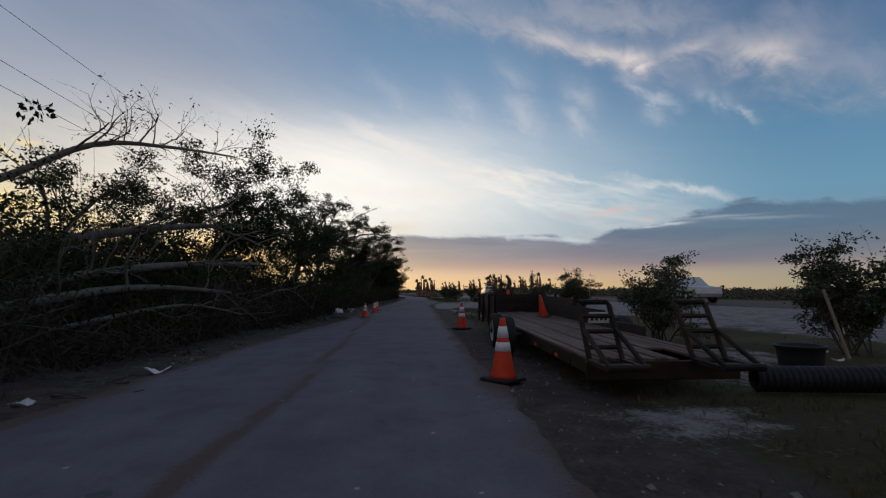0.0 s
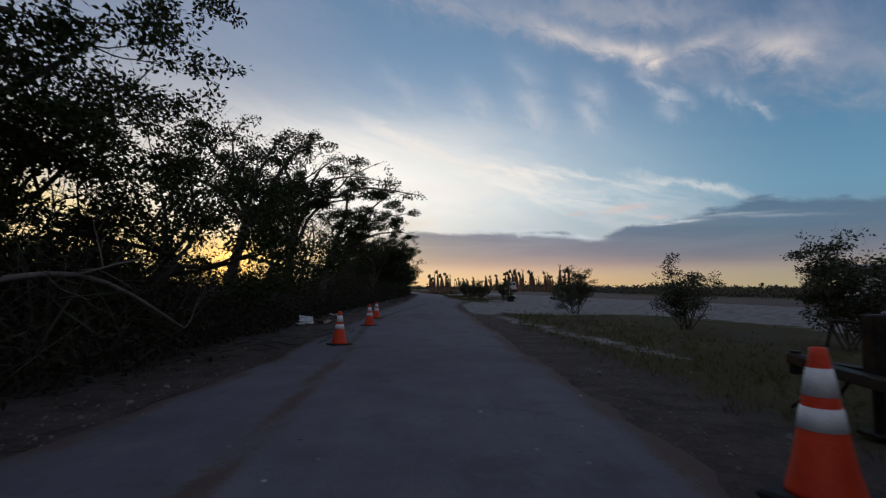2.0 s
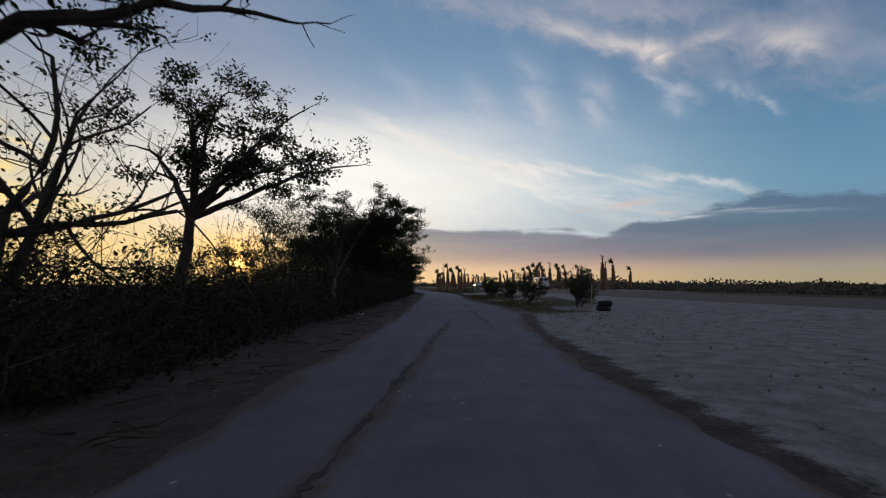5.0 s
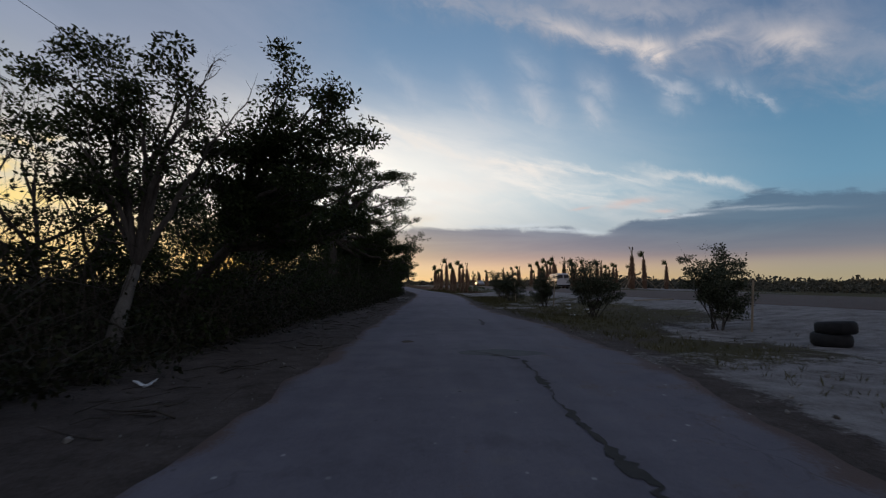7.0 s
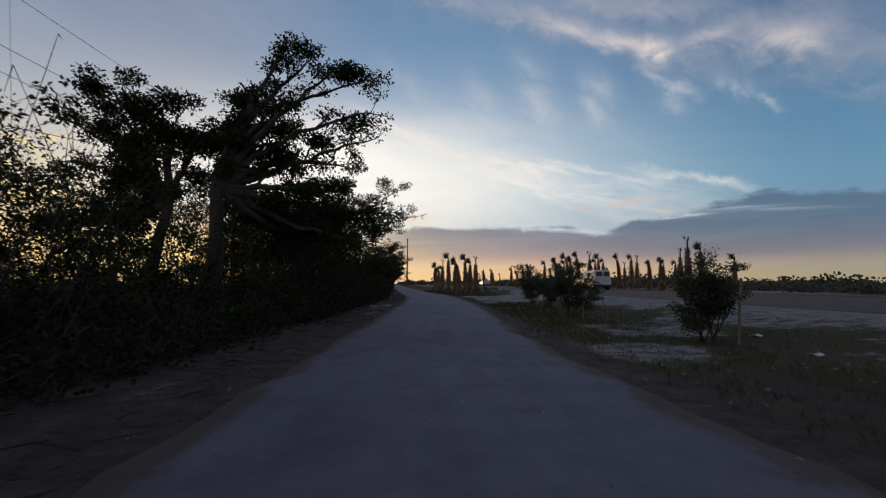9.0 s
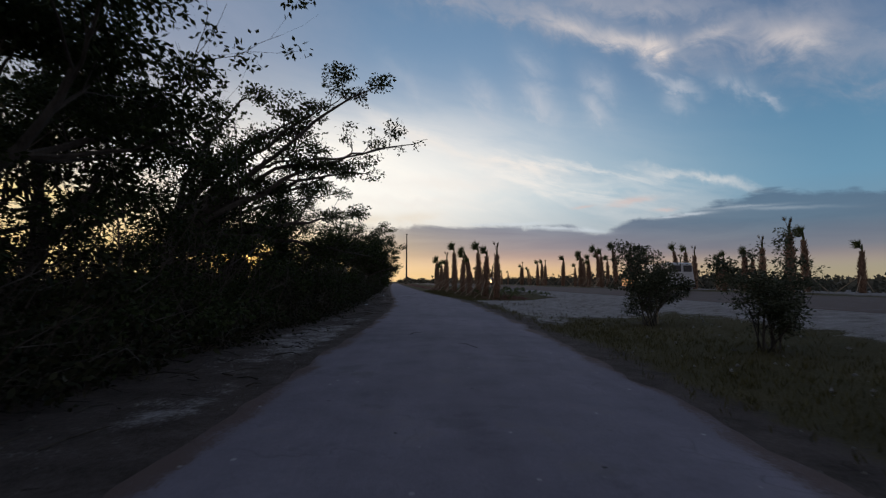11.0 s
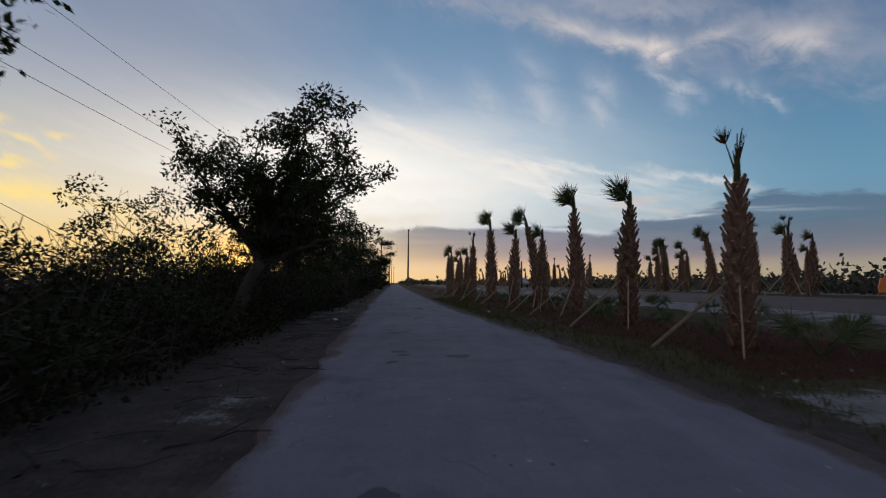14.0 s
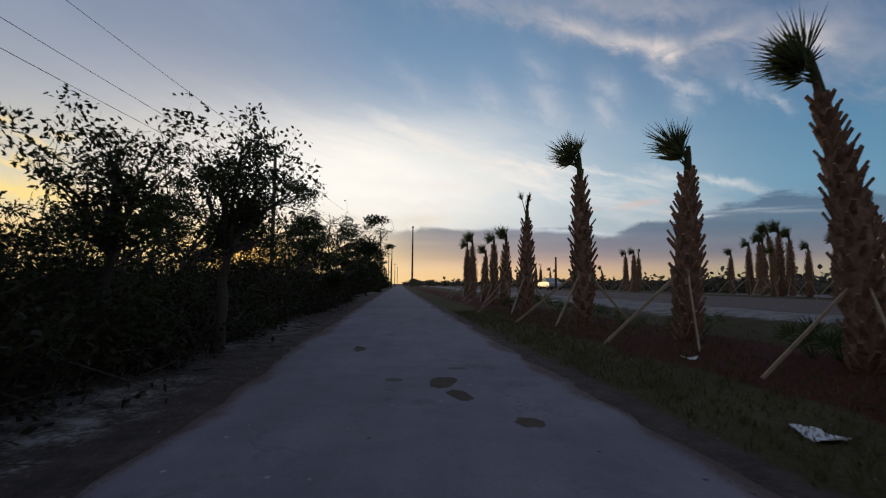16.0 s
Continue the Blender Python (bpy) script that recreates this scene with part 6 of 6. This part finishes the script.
def car(name, label, body, windows, length, half, wheel_y, radius, mat, m):
    """A parked vehicle whose nose points to +y; body and windows are side outlines."""
    t = thing(name, label, "vehicle", "vehicles on the highway", m=m)
    shell = Geo()
    tuck = lambda z: 1.0 - 0.16 * max(0.0, z - 0.9)
    extrude(shell, body, half, tuck)
    part("body", shell, mat, t)
    for s in (-1, 1):
        for w in windows:
            gl = Geo()
            n = len(w)
            a = [(s * (half * tuck(z) + 0.006), y, z) for y, z in w]
            b = [(s * (half * tuck(z) - 0.03), y, z) for y, z in w]
            gl.add(a + b, [tuple(range(n)), tuple(range(2 * n - 1, n - 1, -1))] + [(i, n + i, n + (i + 1) % n, (i + 1) % n) for i in range(n)])
            part("side_window", gl, M_GLASS, t, "dark side window")
        for y in wheel_y:
            wh = Geo()
            wh.lathe([(radius * 0.6, -0.10), (radius * 0.9, -0.115), (radius, -0.07), (radius, 0.07), (radius * 0.9, 0.115), (radius * 0.6, 0.10)], 20, pose(s * (half - 0.10), y, radius, 0, 90, 0), True)
            w = part("wheel", wh, M_RUBBER, t, "black tyre", smooth=True)
            rim = Geo()
            rim.lathe([(radius * 0.6, -0.03), (radius * 0.55, 0.0), (radius * 0.2, 0.03), (0.02, 0.04)], 16, pose(s * (half - 0.06), y, radius, 0, 90 * s, 0))
            part("rim", rim, M_SILVER, w, "grey rim")
        for y, mt, nm in ((length / 2 - 0.06, M_LAMP, "headlight"), (-length / 2 + 0.05, M_TAIL, "tail_light")):
            lp = Geo()
            lp.box(pose(s * (half - 0.28), y, 0.78), 0.30, 0.12, 0.16, 0.02)
            part(nm, lp, mt, t)
    return t


HZ = 0.53
VAN = [(-2.7, 0.35), (2.55, 0.35), (2.7, 0.55), (2.68, 0.95), (2.5, 1.15), (1.85, 1.28), (1.15, 2.0), (0.9, 2.1), (-2.5, 2.15), (-2.68, 2.05), (-2.72, 0.7)]
van = car("van", "white panel van with a blue oval emblem on the highway", VAN, [[(1.65, 1.28), (1.05, 1.85), (0.65, 1.9), (0.6, 1.28)]], 5.4, 0.98, (1.8, -1.7), 0.36, M_WHITE,
    pose(17.0, 121.5, HZ, 0, 0, 3))
M_EMBLEM = paint("blue_emblem", (0.05, 0.09, 0.22))
for s in (-1, 1):
    for half_y, half_z, proud, mt, lb in ((0.62, 0.24, 0.004, M_WHITE, "white emblem edge"), (0.54, 0.18, 0.012, M_EMBLEM, "plain blue oval emblem")):
        disc = Geo()
        ring = [(-1.15 + half_y * math.cos(2 * math.pi * k / 24), 1.72 + half_z * math.sin(2 * math.pi * k / 24)) for k in range(24)]
        skin = [0.98 * (1.0 - 0.16 * max(0.0, z - 0.9)) for y, z in ring]
        disc.add([(s * (w + proud), y, z) for w, (y, z) in zip(skin, ring)] + [(s * (w - 0.02), y, z) for w, (y, z) in zip(skin, ring)],
                 [tuple(range(24)), tuple(range(47, 23, -1))] + [(k, 24 + k, 24 + (k + 1) % 24, (k + 1) % 24) for k in range(24)])
        part("emblem", disc, mt, van, lb)
    sill = Geo()
    sill.box(pose(s * 0.975, 0.05, 0.40), 0.05, 2.6, 0.14, 0.02)
    part("sill", sill, M_RUBBER, van, "black sill strip")
    pane = Geo()
    pane.box(pose(s * 0.40, -2.70, 1.72, -3, 0, 0), 0.62, 0.06, 0.44, 0.02)
    part("rear_window", pane, M_GLASS, van, "dark rear window")
    mirror = Geo()
    mirror.box(pose(s * 1.10, 1.45, 1.35), 0.16, 0.10, 0.24, 0.03)
    part("wing_mirror", mirror, M_RUBBER, van, "black wing mirror")
for y in (-2.76, 2.70):
    bumper = Geo()
    bumper.box(pose(0, y, 0.48), 1.86, 0.14, 0.20, 0.04)
    part("bumper", bumper, M_RUBBER, van, "dark bumper")
SEDAN = [(-2.25, 0.35), (2.15, 0.32), (2.3, 0.5), (2.2, 0.78), (1.1, 0.95), (0.4, 1.38), (-0.7, 1.44), (-1.5, 1.15), (-2.2, 1.02), (-2.3, 0.6)]
car("sedan", "bright orange sedan on the highway", SEDAN, [[(0.85, 0.98), (0.35, 1.30), (-0.15, 1.35), (-0.15, 0.98)], [(-0.22, 0.98), (-0.22, 1.35), (-0.75, 1.34), (-1.3, 1.05)]], 4.5, 0.88, (1.4, -1.35), 0.33, M_CARORANGE,
    pose(19.0, 130.5, HZ, 0, 0, 183))
SUV = [(-2.35, 0.42), (2.25, 0.4), (2.4, 0.6), (2.3, 0.98), (1.15, 1.1), (0.45, 1.66), (-1.9, 1.72), (-2.3, 1.15), (-2.4, 0.7)]
SW = [[(1.0, 1.12), (0.42, 1.58), (-0.1, 1.6), (-0.1, 1.12)], [(-0.18, 1.12), (-0.18, 1.6), (-1.0, 1.6), (-1.0, 1.12)], [(-1.08, 1.12), (-1.08, 1.6), (-1.75, 1.6), (-2.0, 1.15)]]
car("suv", "white sport utility vehicle on the highway", SUV, SW, 4.75, 0.95, (1.5, -1.45), 0.37, M_WHITE, pose(17.6, 32.2, HZ, 0, 0, 184))
PICK = [(-2.75, 0.5), (2.65, 0.45), (2.8, 0.65), (2.7, 1.05), (1.4, 1.18), (0.8, 1.72), (-0.6, 1.76), (-0.9, 1.12), (-2.7, 1.1), (-2.8, 0.8)]
car("pickup_truck", "silver pickup truck on the highway", PICK, [[(1.25, 1.2), (0.75, 1.64), (0.2, 1.66), (0.2, 1.2)], [(0.12, 1.2), (0.12, 1.66), (-0.55, 1.68), (-0.72, 1.2)]], 5.5, 0.98, (1.75, -1.75), 0.39, M_SILVER,
    pose(13.4, 200.0, HZ, 0, 0, 186))


# ---------------------------------------------------------------- marks on the lane
def lane_z(x, y):
    hw, sp = float(half_width(y)), float(spill(y))
    u = (x - float(lane(y)) - sp / 2) / (hw + sp / 2)
    return 0.03 * max(0.0, 1 - u * u)


def blot(seed, x, y, rx, ry, mat, label, turn=0.0, lift=0.006):
    random.seed(seed)
    gq = Geo()
    n, verts = 22, [(0, 0, 0)]
    c, s = math.cos(turn), math.sin(turn)
    for ring in (0.55, 1.0):
        for k in range(n):
            a = 2 * math.pi * k / n
            r = ring * (1 + 0.35 * noise.noise((math.cos(a) * 1.6 + seed, math.sin(a) * 1.6, seed * 0.7)) + rnd(-0.06, 0.06))
            px, py = rx * r * math.cos(a), ry * r * math.sin(a)
            qx, qy = px * c - py * s, px * s + py * c
            verts.append((qx, qy, lane_z(x + qx, y + qy) - lane_z(x, y) - (0.004 if ring == 1.0 else 0)))
    fs = [(0, 1 + k, 1 + (k + 1) % n) for k in range(n)] + [(1 + k, 1 + n + k, 1 + n + (k + 1) % n, 1 + (k + 1) % n) for k in range(n)]
    gq.add(verts, fs)
    return solo("road_patch", gq, mat, label, "road patch", "patches on the lane", smooth=True, m=pose(x, y, lane_z(x, y) + lift))


TAR_OR_SHADE, DIRTY = "dark patch of asphalt or painted shade on the worn lane", "brown soil spilled on the lane"
for k, (x, y, rx, ry, mat) in enumerate(((-1.1, 35.8, 0.55, 0.9, M_TAR_SHADE), (-0.85, 38.4, 0.22, 0.4, M_TAR_SHADE), (-0.2, 37.3, 0.5, 0.32, M_TAR_SHADE), (-1.35, 61.7, 0.18, 0.28, M_SOIL), (0.3, 60.0, 0.9, 0.55, M_TAR_SHADE),
                                         (-2.4, 119.3, 0.20, 0.16, M_TAR_SHADE), (-2.3, 118.9, 0.14, 0.12, M_TAR_SHADE), (-2.42, 118.2, 0.10, 0.22, M_TAR_SHADE),
                                         # the next one, at y 118.8, is a shadow painted as a dark patch
                                         (-1.4, 118.8, 0.28, 0.22, M_TAR_SHADE), (-4.1, 136.6, 0.14, 0.5, M_SOIL), (-2.42, 132.9, 0.13, 0.4, M_SOIL), (-1.85, 131.9, 0.17, 0.2, M_SOIL), (-3.2, 133.7, 0.16, 0.16, M_TAR_SHADE),
                                         (-2.6, 133.6, 0.2, 0.5, M_SOIL), (-2.1, 113.6, 0.15, 0.2, M_TAR_SHADE), (-2.4, 134.6, 0.22, 0.14, M_TAR_SHADE), (-0.5, 9.0, 0.12, 0.1, M_TAR_SHADE), (-1.9, 3.6, 0.12, 0.1, M_TAR_SHADE))):
    blot(300 + k, x, y, rx * 0.75, ry * 0.75, mat, TAR_OR_SHADE if mat is M_TAR_SHADE else DIRTY, rnd(-0.3, 0.3))


def crack(seed, path, width, label):
    """A ragged open crack in the asphalt."""
    random.seed(seed)
    cg = Geo()
    pts = []
    for (xa, ya), (xb, yb) in zip(path, path[1:]):
        k = max(3, int(math.hypot(xb - xa, yb - ya) / 0.06))
        pts += [(xa + (xb - xa) * i / k + rnd(-0.025, 0.025) + 0.06 * noise.noise((xa + i * 0.12, ya, seed)), ya + (yb - ya) * i / k + rnd(-0.015, 0.015)) for i in range(k)]
    verts, fs = [], []
    for i, (x, y) in enumerate(pts):
        x2, y2 = pts[min(i + 1, len(pts) - 1)]
        x1, y1 = pts[max(i - 1, 0)]
        d = Vector((x2 - x1, y2 - y1, 0)).normalized()
        w = width * rnd(0.1, 1.0) * 0.5 * max(0.12, 0.55 + 1.1 * noise.noise((i * 0.09, seed, 0.5)))
        for s in (-1, 1):
            verts.append((x - d.y * w * s, y + d.x * w * s, lane_z(x, y) + 0.006))
        if i:
            fs.append((2 * i - 2, 2 * i - 1, 2 * i + 1, 2 * i))
    cg.add(verts, fs)
    solo("road_crack", cg, M_CRACK, label, "road crack", "cracks in the lane")


M_CRACK = two_tone("open_crack", (0.03, 0.027, 0.024), (0.06, 0.054, 0.048), 6, 60, 0.95)
crack(401, [(0.38, 50.5), (0.42, 54.4), (0.40, 56.0), (0.48, 57.5), (0.53, 59.2)], 0.17, "long open crack along the old asphalt edge")
crack(402, [(-0.2, 60.2), (0.15, 59.8), (0.53, 59.2)], 0.12, "short crack across the lane")
crack(406, [(0.62, 65.6), (0.68, 66.5), (0.71, 67.1), (0.68, 67.9)], 0.17, "long open crack along the old asphalt edge")
crack(407, [(0.15, 68.25), (0.44, 68.12), (0.68, 68.0), (0.9, 68.15), (1.1, 68.02)], 0.13, "short crack across the lane")
crack(403, [(-3.0, 24.5), (-2.95, 29.0), (-2.75, 32.0), (-2.5, 34.6), (-2.1, 39.0), (-1.72, 43.0), (-1.25, 48.0), (-0.75, 54.0)], 0.17, "long broken seam along the lane's old edge")
crack(404, [(-3.3, 27.0), (-3.4, 28.6), (-3.25, 30.0)], 0.09, "broken crack along the lane's edge")
crack(405, [(-2.7, 26.6), (-2.8, 28.0), (-2.72, 29.6), (-2.6, 31.0)], 0.07, "broken crack along the lane's edge")


# ---------------------------------------------------------------- litter, stones, sticks, grass
def sheet(seed, x, y, w, d, h, label, z=None, mat=M_LITTER, name="litter"):
    """A crumpled piece of board or paper."""
    random.seed(seed)
    sg = Geo()
    n = 6
    verts = []
    for lay in (0.0, -0.012):
        for j in range(n):
            for i in range(n):
                u, v = i / (n - 1) - 0.5, j / (n - 1) - 0.5
                verts.append((w * u * (1 + 0.1 * rnd(-1, 1)), d * v * (1 + 0.1 * rnd(-1, 1)), max(0.012, h * abs(u + 0.3 * v) * 1.3 + rnd(0, 0.15) * h) + lay))
    N = n * n
    fs = [(j * n + i, j * n + i + 1, (j + 1) * n + i + 1, (j + 1) * n + i) for j in range(n - 1) for i in range(n - 1)]
    fs += [tuple(N + q for q in reversed(f)) for f in fs]
    rim = [i for i in range(n)] + [j * n + n - 1 for j in range(1, n)] + [(n - 1) * n + i for i in range(n - 2, -1, -1)] + [j * n for j in range(n - 2, 0, -1)]
    fs += [(rim[k], N + rim[k], N + rim[(k + 1) % len(rim)], rim[(k + 1) % len(rim)]) for k in range(len(rim))]
    sg.add(verts, fs)
    return solo(name, sg, mat, label, "litter", "roadside litter", m=pose(x, y, (gz(x, y) if z is None else z), 0, 0, rnd(0, 360)))


M_BAGPINK = two_tone("faded_bag", (0.30, 0.17, 0.13), (0.46, 0.28, 0.22), 6, 40, 0.6)
foam = Geo()
foam.box(pose(0, 0, 0.15, -52, 8, 0), 0.46, 0.035, 0.36, 0.012)
foam.box(pose(0.02, 0.10, 0.09, 8, 0, 6), 0.42, 0.30, 0.04, 0.012)
foam.box(pose(-0.22, -0.22, 0.035, 6, 4, 30), 0.26, 0.20, 0.035, 0.012)
solo("litter", foam, M_LITTER, "broken white foam panels leaning on the shoulder", "litter", "roadside litter", m=pose(-4.75, 30.7, gz(-4.75, 30.7), 0, 0, 25))
sheet(2, -4.25, 30.9, 0.45, 0.30, 0.16, "faded pinkish plastic bag on the shoulder", None, M_BAGPINK)
sheet(3, -4.75, 35.5, 0.35, 0.25, 0.12, "white litter on the shoulder")
sheet(4, -4.5, 34.6, 0.22, 0.18, 0.08, "white litter on the shoulder")
sheet(5, 0.5, 131.7, 0.36, 0.24, 0.06, "white sheet of paper on the grass")
sheet(6, 1.4, 135.6, 0.24, 0.14, 0.06, "white scrap of paper on the mulch")
sheet(7, -5.1, 127.0, 0.24, 0.2, 0.06, "white scrap of paper on the shoulder")
sheet(8, -5.1, 110.7, 0.16, 0.12, 0.05, "white scrap of paper on the shoulder")
sheet(9, -4.3, 110.6, 0.18, 0.10, 0.05, "white scrap of paper on the shoulder")
sheet(10, -4.0, 8.4, 0.3, 0.2, 0.12, "white litter among the brush")
sheet(11, -4.4, 6.3, 0.2, 0.14, 0.08, "blue-grey plastic litter on the shoulder")
sheet(12, -4.3, 57.6, 0.22, 0.14, 0.1, "pale litter on the shoulder")
board = Geo()
board.box(pose(0, 0, 0.05, 0, 0, 0), 2.1, 0.14, 0.045, 0.008)
solo("board", board, M_LUMBER, "long pale board lying on the sandy verge", "board", m=pose(10.2, 75.9, gz(10.2, 75.9) + 0.01, 0, -1.5, 8))
for k, (x, y, w) in enumerate(((6.0, 76.2, 0.22), (6.5, 74.9, 0.26), (6.9, 74.6, 0.20), (5.9, 72.6, 0.18), (6.7, 78.8, 0.24), (4.6, 70.6, 0.2))):
    sheet(60 + k, x, y, w, w * 0.6, 0.06, "white scrap of litter on the grass")
sheet(13, 8.4, 10.5, 0.2, 0.14, 0.06, "white litter on the grass")
sheet(14, 7.6, 9.2, 0.18, 0.12, 0.06, "white litter on the grass")


def stones(name, spots, label, mat=M_STONE):
    st = Geo()
    for x, y, r in spots:
        m = pose(x, y, gz(x, y) + r * 0.25, rnd(0, 360), rnd(0, 360), rnd(0, 360))
        pts = [Vector(p) * r * rnd(0.7, 1.25) for p in ((1, 0, 0), (-1, 0, 0), (0, 1, 0), (0, -1, 0), (0, 0, 0.8), (0, 0, -0.8))]
        st.add([m @ p for p in pts], [(0, 2, 4), (2, 1, 4), (1, 3, 4), (3, 0, 4), (2, 0, 5), (1, 2, 5), (3, 1, 5), (0, 3, 5)])
    return solo(name, st, mat, label, "stones", kind="stuff")


random.seed(91)
spots = []
for _ in range(3600):
    y = rnd(-4, 150) if random.random() < 0.6 else rnd(-3, 22)
    side = -1 if random.random() < 0.62 else 1
    off = half_width(y) + abs(random.gauss(0.0, 0.9)) + 0.05
    x = float(lane(y)) + side * float(off)
    if side > 0 and off > 9 or abs(x) > 14:
        continue
    spots.append((x, y, rnd(0.006, 0.02) if random.random() < 0.95 else rnd(0.02, 0.05)))
stones("gravel", spots, "pale stone chips strewn along the lane's edges")
random.seed(92)
stones("gravel", [(rnd(-3, 1), rnd(1, 150), 0.011) for _ in range(0)] + [(float(lane(y)) + rnd(3, 9), y, rnd(0.015, 0.05)) for y in [rnd(38, 118) for _ in range(700)]], "stone chips on the sandy verge")


def sticks(name, spots, label, mat):
    sg = Geo()
    for x, y, z, L, r in spots:
        a = rnd(0, 6.28)
        d = Vector((math.cos(a), math.sin(a), rnd(-0.05, 0.2))) * L
        p = Vector((x, y, z + r))
        sg.tube([p, p + d * 0.5 + rvec() * L * 0.12, p + d], [r, r * 0.8, r * 0.4], 4, False)
    return solo(name, sg, mat, label, "sticks", kind="stuff")


random.seed(93)
sp = []
for _ in range(1500):
    y = rnd(-3, 150)
    x = float(lane(y)) - float(half_width(y)) - rnd(0.3, 2.6)
    sp.append((x, y, gz(x, y), rnd(0.15, 0.7), rnd(0.003, 0.012)))
sticks("fallen_twigs", sp, "fallen twigs on the shoulder", M_TWIG)
sticks("fallen_twigs", [(x, y, lane_z(x, y), L, 0.005) for x, y, L in ((-2.8, 122.3, 0.5), (-1.0, 109.8, 0.35), (-3.6, 117.9, 0.3), (-2.5, 127.0, 0.45), (-1.2, 94.8, 0.4), (-2.9, 116.0, 0.35), (0.1, 92.6, 0.35), (-0.3, 5.0, 0.25))],
       "broken twigs lying on the lane", M_TWIG)


def grass(name, count, seed, side, spread, label, mat, h0=0.05, h1=0.16):
    r = np.random.default_rng(seed)
    y = r.uniform(-2, 150, count)
    x = lane(y) + side * (half_width(y) + 0.1 + np.abs(r.normal(0, spread, count)))
    ok = r.random(count) < grass_mask(x, y) - 0.8 * sand_mask(x, y)
    x, y = np.repeat(x[ok], 5) , np.repeat(y[ok], 5)
    k = len(x)
    x, y = x + r.uniform(-0.05, 0.05, k), y + r.uniform(-0.05, 0.05, k)
    d = np.stack([r.uniform(-0.6, 0.6, k), r.uniform(-0.6, 0.6, k), np.ones(k)], 1)
    blades = Geo()
    blades.leaves(np.stack([x, y, ground_z(x, y) - 0.01], 1), d, r.normal(size=(k, 3)), r.uniform(h0, h1, k), r.uniform(0.006, 0.014, k))
    solo(name, blades, mat, label, "grass", kind="stuff")


M_GRASS = leaf_material("grass_blades", (0.055, 0.049, 0.018), (0.140, 0.122, 0.052), 0.2)
grass("grass", 30000, 94, 1, 2.6, "thin dry grass on the verge", M_GRASS)
grass("grass", 14000, 95, -1, 1.4, "thin weeds at the foot of the brush", M_GRASS, 0.05, 0.22)


# low saw-palmetto seedlings between the palms
def palmetto(seed):
    random.seed(seed)
    t = thing("palmetto", "low dark palmetto in the mulch bed", "shrub", "low palmettos in the mulch")
    for k in range(9):
        fr = Geo()
        a = rnd(0, 6.28)
        out = (Vector((math.cos(a), math.sin(a), 0)) * rnd(0.5, 1.0) + Vector((0, 0, rnd(0.5, 1.1)))).normalized()
        hub = out * rnd(0.35, 0.6)
        fr.tube([(0, 0, -0.03), hub * 0.5, hub], [0.012, 0.01, 0.007], 4, False)
        nrm = out.cross(rvec()).normalized()
        s = out.cross(nrm)
        for j in range(13):
            b = (j - 6) / 6 * 1.4
            fr.leaf(hub, (out * math.cos(b) + s * math.sin(b)).normalized(), nrm, rnd(0.28, 0.42), 0.03)
        part("frond", fr, M_FROND, t)
    return t


PM = None
random.seed(96)
for y in (118.5, 121.3, 123.0, 126.0, 128.0, 130.2, 134.6, 136.0, 139.5, 141.0, 145.0, 150.0, 152.0, 158.0):
    for off in (6.2, 8.0):
        x = float(lane(y)) + off + rnd(-0.7, 0.7)
        yy2 = y + rnd(-0.8, 0.8)
        if PM is None:
            PM = stand(palmetto(97), x, yy2, None, 0, 1.1)
        else:
            copy_at(PM, x, yy2, rnd(0, 360), rnd(0.5, 0.95))
